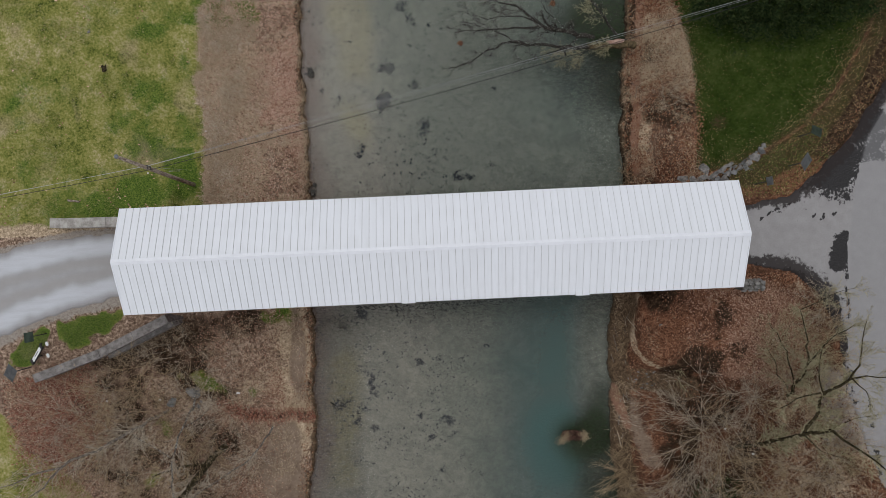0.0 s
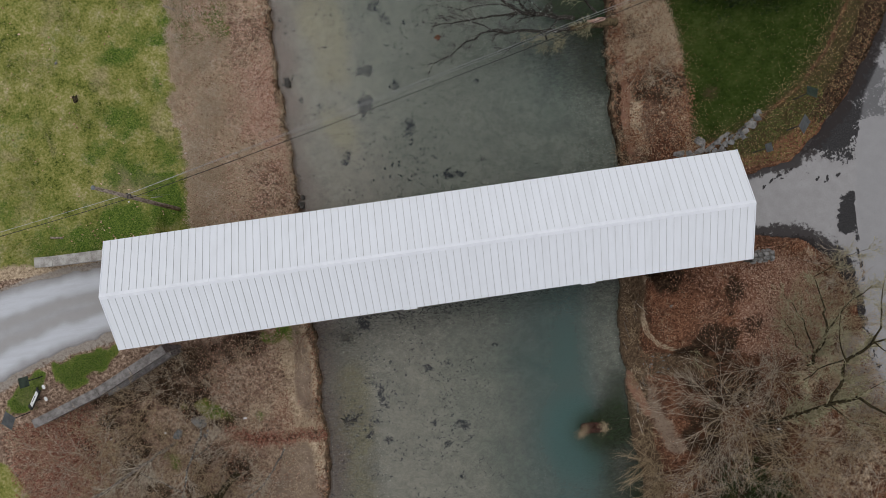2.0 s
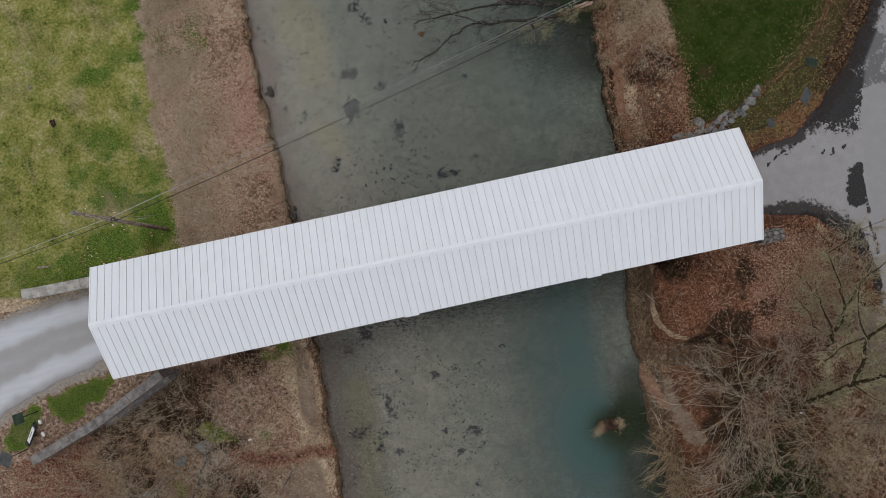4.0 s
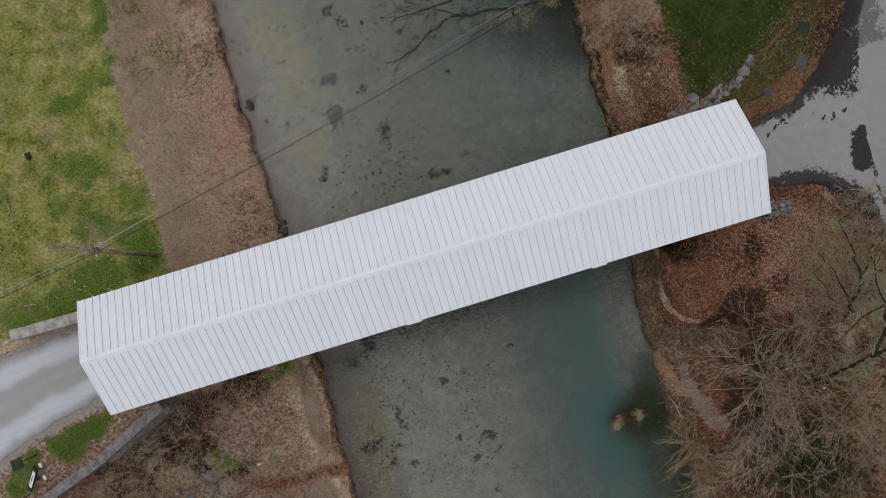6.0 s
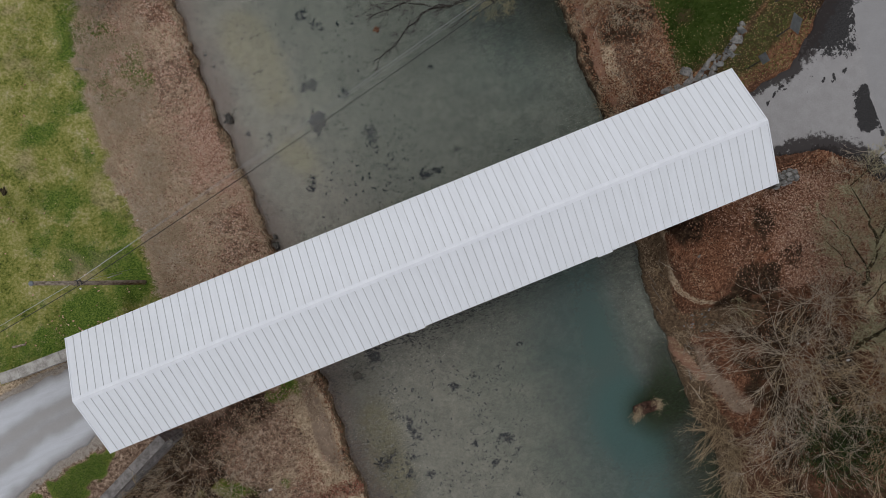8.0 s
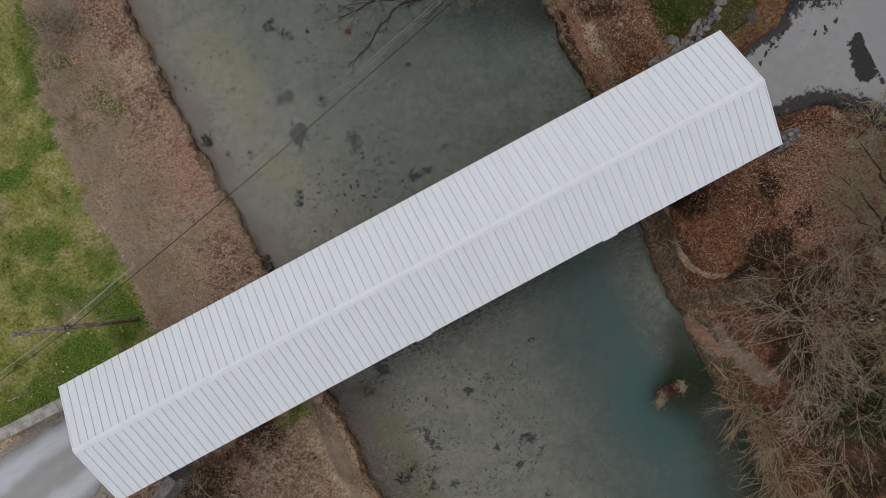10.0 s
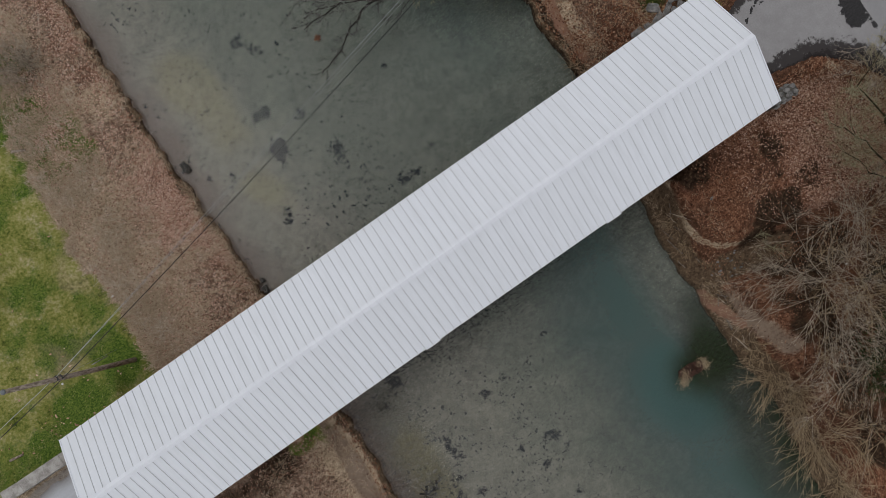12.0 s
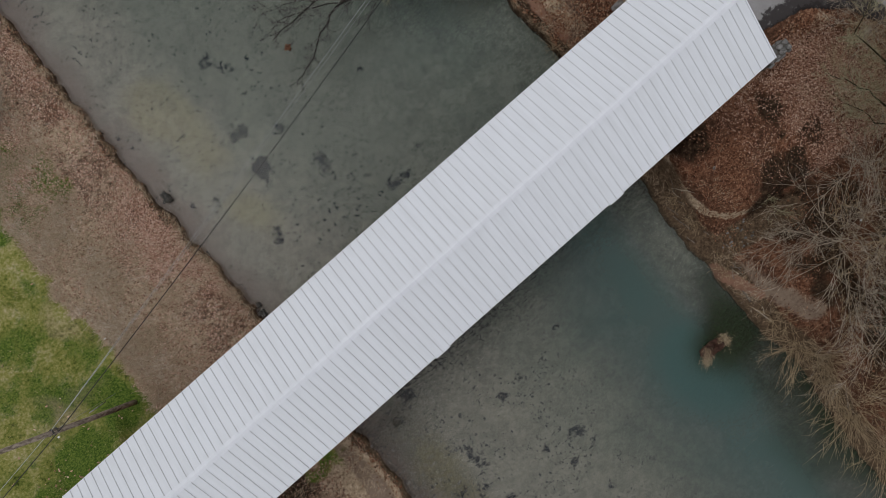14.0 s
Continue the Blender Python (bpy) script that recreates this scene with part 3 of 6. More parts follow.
def build_ground():
    xs, ys = spread(-34, 36, 0.2, 1800), spread(-27, 30, 0.2, 1800)
    xs = np.unique(np.round(np.concatenate([xs, np.arange(-9.6, -7.4, 0.066), np.arange(9.4, 14.6, 0.066)]), 3))
    xs = xs[np.concatenate([[True], np.diff(xs) > 0.03])]
    gx, gy = np.meshgrid(xs, ys, indexing="ij")
    z, dw, de, edge = lie(gx, gy)
    me = smooth(triangles("ground", np.stack([gx, gy, z], -1).reshape(-1, 3), grid_faces(len(xs), len(ys)), GROUND))
    west = dw > de
    road_w, road_e = inside(gx, gy, ROAD_WEST), inside(gx, gy, ROAD_EAST)
    causeway = ease(gy, 0.5, 3.2)
    field = ease(-off_field(gx, gy), -0.35, 0.35) * ease(gy, 2.2, 3.6)
    south_grass = ease(inside(gx, gy, [(-29.6, -7.6), (-28.3, -9.9), (-28.0, -11.7), (-26.2, -12.2), (-24.0, -14.2), (-23.0, -15.6), (-21, -20), (-30, -40), (-60, -40), (-60, -20), (-34, -10)]) + 0.5 * wave(gx, gy, 1.0, 31), -0.6, 0.6) * 0.9
    fray = 0.3 * wave(gx, gy, 0.5, 24)
    patch = np.maximum(ease(inside(gx, gy, VERGES[0]) + fray, -0.3, 0.3), ease(inside(gx, gy, VERGES[1]) + fray, -0.3, 0.3))
    spots = sum(0.8 * ease(r - np.hypot(gx - a, gy - b) + 0.6 * wave(gx, gy, 0.7, 39), -1.0, 0.8) for a, b, r in ((-12.2, 16.6, 0.8), (-13.9, 20.4, 1.6), (-13.4, 18.6, 1.5), (-11.9, 17.9, 0.7), (-12.9, 23.0, 1.0), (-14.2, 16.4, 0.8), (-10.2, -4.0, 0.5), (-10.83, -6.44, 0.3), (-10.96, -3.80, 0.4), (-16.6, -7.6, 0.45), (-15.6, -7.95, 0.6), (-14.6, -8.5, 0.4), (-18.3, -11.2, 0.35), (-19.2, -14.2, 0.4), (-16.83, -9.73, 0.2), (-12.8, -8.8, 0.1)))
    set_attr(me, "field", np.clip(west * np.maximum(np.maximum(field, south_grass), np.maximum(patch, spots)), 0, 1))
    set_attr(me, "lawn", np.maximum(ease(inside(gx, gy, LAWN), -0.35, 0.35), (~west) * ease(inside(gx, gy, [(19.3, 2.9), (21.3, 3.0), (23.5, 4.0), (25.5, 5.6), (27.3, 7.8), (29.2, 11), (31.5, 15), (30, 16), (28.6, 12.5), (26.5, 9.2), (24.6, 7.2), (22.6, 6), (21, 4.9), (19.5, 4.2)]), -0.5, 0.5) * 0.66))
    set_attr(me, "bare", np.clip(0.8 * ease(0.45 - np.hypot(gx - 19.2, gy - 7.6), -0.5, 0.4) + 0.38 * ease(inside(gx, gy, ROAD_EAST), -6.0, -1.5) + 0.35 * ease(0.6 - inside(gx, gy, LAWN), -0.3, 0.6), 0, 1))
    set_attr(me, "rust", (~west) * np.maximum(ease(road_e, -4, -2.5) * (gy > 1), 0.55 + 0.45 * ease(-gy, -3.5, 1) - 0.2 * ease(-gy, 8.5, 10.5)) + west * 0.35 * ease(-gy, 3, 5) + west * (gy > 2) * (0.48 * ease(gx + 0.9 * wave(gx, gy, 1.7, 35), -12.2, -9.4)))
    set_attr(me, "gravel", np.maximum(ease(road_w, -0.7, -0.05) * 0.75 * (gy > 0) + ease(road_w, -1.3, -0.2) * 0.70 * (gy <= 0) * (1 - patch), np.maximum(ease(road_e, -0.5, 0.0) * 0.3, ease(inside(gx, gy, [(24.84, -8.69), (26.67, -8.41), (27.74, -14.60), (25.42, -14.14)]), -0.8, 0.6) * 0.62)))
    path = near(gx, gy, [(-9.75, -3.4), (-9.6, -6), (-9.8, -8), (-9.55, -9.6)])
    se = near(gx, gy, [(13.1, -11.2), (13.6, -13.2), (14.4, -15.2)])
    lush = sum(ease(r - np.hypot(gx - a, (gy - b) * 1.2) + 0.9 * wave(gx, gy, 1.1, 45) + 0.5 * wave(gx, gy, 0.5, 46), -0.9, 0.9) for (a, b), r in (((-18.81, 11.47), 1.3), ((-20.20, 9.45), 0.9), ((-18.58, 7.91), 1.0), ((-16.50, 16.60), 1.0), ((-18.59, 15.32), 0.6),
               ((-16.57, 6.15), 1.3), ((-22.35, 3.70), 0.9), ((-19.10, 4.33), 1.2), ((-27.41, 10.88), 0.6), ((-15.91, 8.60), 0.8), ((-23.66, 12.05), 0.5), ((-15.38, 12.97), 0.6), ((-17.3, 4.9), 1.4), ((-20.6, 3.7), 1.2), ((-24.2, 4.4), 0.9), ((-16.0, 7.2), 0.8), ((-26.5, 6.2), 0.7)))
    set_attr(me, "lush", np.clip(lush, 0, 1) * 0.75 + patch * 0.8 + spots + 0.06 + 0.08 * ease(gx, -19, -15.5) * (gy > 2) + 0.2 * ease(9.5 - gy, 0, 4) * (gy > 2) + 0.32 * wave(gx, gy, 2.4, 38) + 0.2 * wave(gx, gy, 0.9, 37))
    blot = lambda rows, soft: np.clip(sum(ease(r - np.hypot(gx - a, gy - b), -soft, soft) for (a, b), r in rows), 0, 1)
    drifts = ease(wave(gx, gy, 2.6, 78) + 0.6 * wave(gx, gy, 0.9, 79), 0.1, 1.0) * ease(gx, -7.4, -5.0) * (0.25 + 0.75 * ease(5.0 - gx, 0, 5))
    set_attr(me, "weed", np.maximum(blot([((-1.37, 17.38), 0.6), ((-0.80, 16.42), 0.45), ((-5.38, 15.18), 0.4), ((-2.64, 13.10), 0.65), ((-2.97, 11.08), 0.5), ((-3.19, 10.57), 0.4), ((-6.07, 11.11), 0.35), ((-4.77, 7.53), 0.35), ((-4.99, 7.02), 0.3), ((-0.72, 11.87), 0.3), ((-0.20, 8.89), 0.35), ((0.61, 12.86), 0.3), ((4.89, 11.39), 0.3), ((1.96, 5.20), 0.4), ((2.95, 5.04), 0.35), ((4.43, 5.81), 0.3), ((-7.39, 11.58), 0.25), ((0.39, 15.95), 0.25)], 0.45) * 1.25,
             1.15 * blot([((-7.20, -10.56), 0.5), ((-6.67, -10.38), 0.4), ((-5.50, -11.03), 0.4), ((-5.94, -11.92), 0.45), ((-5.17, -4.13), 0.7), ((-6.65, -5.02), 0.45), ((-1.29, -7.79), 0.35), ((0.07, -7.69), 0.25), ((-4.65, -9.87), 0.35), ((-1.34, -11.67), 0.28), ((0.32, -11.90), 0.35), ((0.70, -12.11), 0.3), ((-0.70, -13.28), 0.3), ((0.87, -12.91), 0.25), ((-0.01, -15.71), 0.28), ((3.53, -6.89), 0.25), ((2.41, -10.29), 0.2), ((-4.68, -12.37), 0.35), ((-3.83, -16.82), 0.3), ((-5.46, -8.13), 0.3), ((-4.78, -9.00), 0.35), ((2.75, -15.94), 0.2)], 0.45)) + 0.2 * drifts + 0.46 * ease(1.0 - np.hypot((gx + 1.0) / 5.0, (gy - 8.0) / 6.0), 0, 0.6) + 0.34 * ease(1.0 - np.hypot((gx + 2.2) / 4.6, (gy + 9.0) / 6.5), 0, 0.5) + 0.2 * ease(5.5 - np.abs(gy - 4), 0, 1.5) * ease(1.0 - np.abs(gx - 1) / 4, 0, 0.5) - 0.64)
    set_attr(me, "ochre", blot([((-4.68, 17.43), 1.0), ((-4.84, 13.61), 1.2), ((-5.39, 9.95), 0.9), ((-4.39, 15.70), 0.8), ((-6.7, -7.6), 0.9), ((-6.7, -9.2), 1.1), ((-7.50, -12.60), 1.5), ((-6.9, -11.2), 1.2), ((-7.28, -15.42), 1.2), ((-5.7, 18.0), 1.2), ((-5.6, 16.2), 1.0), ((-4.68, 8.62), 0.8)], 1.2))
    set_attr(me, "clay", 0.75 * (~west) * (gy > 3) * ease(0.35 - np.abs(de - 0.75), -0.2, 0.3) * ease(7.5 - np.abs(gy - 12), -0.5, 0.5) + 0.7 * ease(0.42 - near(gx, gy, [(12.03, -10.09), (12.39, -11.26), (12.87, -12.51)]), -0.3, 0.3))
    set_attr(me, "shore", ease(2.0 + dw + 0.5 * wave(gx, gy, 1.6, 27), 0, 1.8) * (dw < 0))
    set_attr(me, "sand", np.maximum(np.maximum(0.74 * ease(0.55 - path + 0.3 * wave(gx, gy, 1.2, 30), -0.5, 0.5), 0.74 * ease(inside(gx, gy, [(-11.6, -11.2), (-10.02, -11.2), (-9.5, -12.6), (-9.5, -15.4), (-9.8, -17.5), (-12.1, -17.0), (-12.6, -14.3), (-12.0, -12.4)]) + 0.3 * wave(gx, gy, 1.2, 30), -0.5, 0.6)), 0.7 * ease(0.7 - se, -0.6, 0.6)))
    shelf = (~west) * ease(-gy, 2.5, 4) * ease(1.3 - de, -0.3, 0.5)
    gully = ease(0.8 - near(gx, gy, [(11.8, -9.4), (14, -9.5), (17, -10.2)]), -0.4, 0.4)
    set_attr(me, "mud", np.clip(np.maximum(0.85 * ease(edge, -0.03, 0.04) * ease(-edge, -0.32, -0.12), np.maximum(shelf, gully) * 0.8) * (edge > -0.7), 0, 1))
    set_attr(me, "bed", ease(-edge, 0.0, 0.10))
    drift = wave(gx, gy, 3.1, 41) + 0.6 * wave(gx, gy, 1.2, 42)
    pale = west * (gy > 2) * (0.42 + 0.62 * ease(-gx, 10.5, 13.0) + 0.4 * drift) + west * (gy < -2) * (0.1 + 0.3 * drift + 0.35 * ease(-gx, 13.0, 10.0))
    slope = (~west) * (gy < 0) * 0.52 * ease(3.0 - np.hypot(gx - 23.0, (gy + 7.0) * 0.6), -1.6, 1.6) * (0.7 + 0.5 * drift)
    lip = ease(0.22 - np.abs(inside(gx, gy, MOUND) - 0.3), 0, 0.2) * ease(16.5 - gx, 0, 1.5) * (gy < 0)
    steep = (~west) * (gy > 2) * (0.0 + 0.45 * ease(0.5 - np.abs(de - 1.2), -0.4, 0.5) + 0.3 * drift + 0.55 * ease(1.9 - np.hypot(gx - 16.4, (gy - 12.6) * 0.7), -0.8, 0.8))
    set_attr(me, "pale", np.clip(np.maximum(np.maximum(pale, steep), np.maximum(np.maximum(slope, 0.46 * (~west) * ease(3.4 - np.hypot((gx - 25.0) * 0.9, (gy + 14.5) * 0.5), -1.4, 1.4)), lip * 0.9)), 0, 1))
    # thickets: dark soil together with the shade beneath the twigs, as ground colour
    thick = wave(gx, gy, 2.3, 43) + 0.6 * wave(gx, gy, 0.9, 44)
    sw = west * ease(-gy - np.interp(gx, [-26, -17, -13], [6.9, 3.4, 3.0]), -0.1, 1.2) * ease(-gx, 11.5, 15) * ease(gx, -26.5, -23.5)
    swd = np.maximum(sw * (0.50 + 0.32 * (wave(gx, gy, 1.0, 34) + 0.6 * wave(gx, gy, 0.45, 33)) + 0.10 * thick), west * ease(1.4 - near(gx, gy, [(-20.5, -6.3), (-17, -4.8), (-12.5, -4.2)]), -0.5, 0.9) * 0.6)
    swd = np.maximum(swd, west * 0.62 * ease(0.45 - near(gx, gy, [(-14.5, -9.7), (-13.1, -10.5), (-11.5, -10.85), (-10.0, -10.75), (-8.85, -11.2)]), -0.3, 0.4))
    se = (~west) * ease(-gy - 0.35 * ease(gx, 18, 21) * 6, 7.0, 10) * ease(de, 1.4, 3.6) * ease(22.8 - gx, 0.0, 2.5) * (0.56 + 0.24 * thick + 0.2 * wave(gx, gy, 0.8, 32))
    dark_ground = dark_patches(gx, gy)
    # shade and roots of the undercut western bank, put into the ground colour
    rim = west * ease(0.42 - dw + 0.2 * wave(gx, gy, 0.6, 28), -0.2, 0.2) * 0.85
    dark_ground = np.maximum(dark_ground, rim)
    set_attr(me, "humus_and_shade", np.clip(np.maximum(np.maximum(swd, se), np.maximum(dark_ground * 0.7, (~west) * (gy > 0) * ease(1.0 - de, -0.2, 0.7) * 0.72)), 0, 1) + (~west) * (gy > 1.5) * (0.62 * ease(0.35 - np.abs(road_e + 0.25), -0.3, 0.3) * (0.35 + 0.65 * ease(gy, 4.5, 7)) + 0.55 * ease(0.9 - np.abs(road_e + 0.8), -0.4, 0.5) * ease(gy, 4.0, 6) + 0.55 * ease(0.5 - near(gx, gy, [(16.6, 3.6), (19.5, 3.8), (21, 4.2), (22.8, 5.7)]), -0.4, 0.4) + 0.15 * ease(road_e, -2.6, -1.2)))
    return tagged(new("ground", me), "leaf-strewn river banks, grassy field and mown lawn", "ground", "", "structure")


def build_water():
    xs, ys = np.arange(-11, 18.01, 0.5), spread(-30, 34, 0.5, 1500)
    gx, gy = np.meshgrid(xs, ys, indexing="ij")
    mid = np.interp(gy, *np.array(EAST_BANK).T) - np.interp(gy, *np.array(WEST_BANK).T)
    me = smooth(triangles("river", np.stack([gx, gy, np.zeros_like(gx)], -1).reshape(-1, 3), grid_faces(len(xs), len(ys)), WATER))
    de = np.interp(gy, *np.array(EAST_BANK).T) - gx
    deep = ease(de, 0.6, 3.5) * ease(-de, -12.0, -3.5) * (0.17 + 0.52 * ease(-gy, -2, 7) + 0.16 * ease(gy, 6, 12)) + 0.42 * ease(2.4 - np.hypot(gx - 8.3, gy + 13.9), -1.8, 1.8)
    # where the water's colour holds the shade of bank, brush and leaning tree
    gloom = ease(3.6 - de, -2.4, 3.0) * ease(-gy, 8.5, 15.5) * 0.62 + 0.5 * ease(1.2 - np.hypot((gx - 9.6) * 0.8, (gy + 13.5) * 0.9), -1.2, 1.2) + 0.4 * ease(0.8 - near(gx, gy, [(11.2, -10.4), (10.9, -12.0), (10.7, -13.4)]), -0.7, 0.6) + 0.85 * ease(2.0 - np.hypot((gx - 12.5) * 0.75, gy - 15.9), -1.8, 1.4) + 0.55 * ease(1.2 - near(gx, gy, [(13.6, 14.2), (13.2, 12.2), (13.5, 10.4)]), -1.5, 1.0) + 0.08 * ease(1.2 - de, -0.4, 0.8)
    set_attr(me, "deep", np.clip(deep, 0, 1))
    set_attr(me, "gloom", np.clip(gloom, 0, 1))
    set_attr(me, "silt", np.clip(ease(gx + 0.10 * gy, -7.0, 3.5) * (0.62 + 0.25 * ease(gy, -8, 6)) + 0.22 * ease(gy, 2, 14) * ease(gx, -6, -1), 0, 1))
    # strength of the ripples: both the bump and their painted light and dark
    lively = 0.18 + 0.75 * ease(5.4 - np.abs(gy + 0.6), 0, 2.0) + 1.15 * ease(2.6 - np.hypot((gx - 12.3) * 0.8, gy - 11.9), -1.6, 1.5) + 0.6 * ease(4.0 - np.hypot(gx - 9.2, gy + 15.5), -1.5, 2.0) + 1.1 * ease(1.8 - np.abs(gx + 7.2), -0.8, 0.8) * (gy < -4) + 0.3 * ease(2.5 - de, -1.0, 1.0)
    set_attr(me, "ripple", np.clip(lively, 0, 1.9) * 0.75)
    return tagged(new("river", me), "shallow murky green-grey river over silt and weed", "river", "", "structure")


def road_mesh(name, poly, material, step):
    """A road surface inside an outline, with a ragged edge."""
    a = np.array(poly)
    lo, hi = a.min(0), a.max(0)
    xs = np.concatenate([np.arange(max(lo[0], -60), min(hi[0], 60), step)])
    ys = np.concatenate([np.arange(max(lo[1], -60), min(hi[1], 60), step)])
    gx, gy = np.meshgrid(xs, ys, indexing="ij")
    d = inside(gx, gy, poly) + 0.10 * wave(gx, gy, 0.6, 21) + 0.12 * wave(gx, gy, 1.7, 22)
    z = np.full(gx.shape, ROAD_Z) - 0.6 * ease(0.08 - d, 0, 0.2)
    f = grid_faces(len(xs), len(ys))
    keep = (d.ravel()[f] > -0.12).all(1)
    f = f[keep]
    used = np.unique(f)
    back = np.zeros(d.size, int)
    back[used] = np.arange(len(used))
    v = np.stack([gx, gy, z], -1).reshape(-1, 3)[used]
    me = smooth(triangles(name, v, back[f], material))
    return me, v[:, 0], v[:, 1], d.ravel()[used]


def build_roads():
    me, x, y, d = road_mesh("road_west", ROAD_WEST, ROAD_W, 0.12)
    set_attr(me, "dust", ease(d, 0.1, 0.7) * np.maximum(ease(1.9 - d, 0, 0.8), 0.3))
    set_attr(me, "track", ease(0.55 - np.abs(d - 1.9), 0, 0.5))
    tagged(new("road_west", me), "pale dusty asphalt lane with gravelly edges", "road", "", "structure")
    me, x, y, d = road_mesh("road_east", ROAD_EAST, ROAD_E, 0.14)
    wet = np.full(x.shape, -0.9)
    for poly, soft, peak in (([(20.90, 2.33), (22.73, 2.86), (24.23, 3.78), (24.82, 4.59), (26.32, 5.61), (27.28, 6.66), (28.29, 8.44), (29.00, 9.51), (29.46, 8.75), (28.88, 6.22), (28.29, 4.24), (27.84, 3.90), (27.62, 2.02), (26.51, 1.49), (25.75, 2.00), (24.70, 2.52), (23.62, 2.64), (21.24, 1.95)], 0.75, 1.7),
                       ([(24.57, 6.61), (27.31, 10.14), (29.91, 12.58), (30.70, 12.54), (30.10, 2.71), (29.00, 2.21), (27.19, 2.04), (25.41, 2.38), (24.00, 2.99)], 0.6, 1.55), ([(25.1, 3.49), (25.94, 4.23), (26.53, 5.54), (27.42, 7.5), (30.16, 8.42), (29.47, 4.65), (28.66, 4.62), (27.85, 4.24), (27.1, 3.84), (26.0, 3.2)], 0.5, 1.75), ([(24.5, 4.3), (25.28, 3.32), (25.86, 2.75), (26.7, 1.9), (27.2, 1.85), (27.63, 3.46), (27.95, 5.0), (27.09, 5.51), (25.6, 5.2)], 0.45, 1.85), ([(20.72, 2.34), (23.97, 2.44), (26.10, 1.80), (25.65, 0.37), (23.16, 0.77), (21.38, 1.29)], 0.5, 0.82),
                       ([(25.35, -2.0), (25.95, 0.0), (27.15, 0.2), (27.0, -1.1), (26.85, -2.55), (25.95, -2.6)], 0.28, 1.9), ([(26.5, -2.5), (26.97, -2.5), (26.9, -4.2), (26.85, -6.0), (26.55, -6.0), (26.5, -4.2)], 0.2, 1.7), ([(20.06, -1.77), (21.04, -1.60), (23.71, -2.15), (24.82, -2.85), (26.47, -4.01), (26.48, -6.89), (25.62, -6.32), (24.48, -4.28), (22.94, -2.95), (20.26, -2.58)], 0.35, 1.62),
                       ([(26.28, -5.44), (26.71, -7.26), (26.92, -9.78), (27.12, -11.22), (26.69, -11.21), (26.35, -9.04), (25.94, -6.87)], 0.22, 1.62), ([(27.55, -10.53), (27.93, -10.72), (28.10, -12.69), (27.70, -12.86)], 0.15, 1.62), ([(27.81, -13.93), (28.30, -14.13), (28.44, -15.91), (27.98, -15.90)], 0.15, 1.62),
                       ([(22.35, 1.75), (23.09, 2.08), (23.67, 2.20), (23.14, 1.72), (22.62, 1.45)], 0.12, 1.62), ([(21.76, 1.35), (21.97, 1.36), (22.08, 1.59), (21.89, 1.57)], 0.1, 2.3), ([(22.10, 1.58), (22.49, 1.59), (22.70, 1.82), (22.34, 1.80)], 0.1, 2.3), ([(21.21, 0.96), (21.39, 0.97), (21.49, 1.22), (21.32, 1.19)], 0.1, 2.3), ([(23.58, 0.77), (23.75, 0.78), (23.84, 0.97), (23.68, 0.95)], 0.1, 2.3), ([(24.58, 1.01), (24.80, 1.02), (24.92, 1.29), (24.72, 1.26)], 0.1, 2.3), ([(25.22, 0.88), (25.39, 0.90), (25.48, 1.32), (25.32, 1.28)], 0.1, 2.3), ([(26.02, 1.17), (26.18, 1.18), (26.26, 1.37), (26.12, 1.35)], 0.1, 2.3), ([(24.06, 1.50), (24.22, 1.51), (24.30, 1.66), (24.16, 1.64)], 0.1, 2.3), ([(22.75, 1.85), (23.21, 1.86), (23.45, 2.05), (23.03, 2.03)], 0.1, 2.3), ([(21.93, 1.34), (22.26, 1.54), (23.21, 1.71), (22.65, 1.30)], 0.08, 1.62), ([(23.47, 1.27), (23.92, 1.46), (23.75, 1.04)], 0.08, 1.62),
                       ([(24.97, 0.94), (25.44, 1.10), (25.31, 0.75)], 0.1, 1.62), ([(25.70, 1.24), (26.07, 1.36), (25.98, 1.01)], 0.08, 1.62), ([(20.00, 2.44), (21.07, 2.21), (21.45, 2.56), (20.57, 2.85)], 0.25, 1.62)):
        wet = np.maximum(wet, -0.9 + peak * ease(inside(x, y, poly), -soft * 2.0, soft * 1.5))
    seam = np.interp(y, [-40, -14, -4, -0.4, 2.8, 6, 10, 30], [40, 29.0, 26.75, 26.95, 27.5, 28.4, 31.0, 45])
    set_attr(me, "newer", ease(x - seam, -0.06, 0.1))
    wet = np.where(x > seam, np.minimum(wet, -0.9 + 1.75 * ease(y, 3.6, 4.8)), wet)
    set_attr(me, "wet", wet)
    set_attr(me, "dirt", np.maximum(ease(1.5 - d, 0, 1.4) * ease(y, 1.2, 2.4), 0.95 * ease(1.7 - d, 0, 1.4) * ease(-y, 0.6, 1.6) * ease(27.0 - x, 0, 1.0)))
    tagged(new("road_east", me), "grey asphalt junction with dark damp patches", "road", "", "structure")


build_ground()
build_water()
build_roads()

# ---- the covered bridge ----
HALF, EAVE_Y, EAVE_Z, RIDGE_Z, PANELS = 18.25, 3.15, 7.0, 8.26, 89
SLOPE = math.hypot(EAVE_Y, RIDGE_Z - EAVE_Z)
PITCH = math.atan2(RIDGE_Z - EAVE_Z, EAVE_Y)
PAN = 2 * HALF / PANELS


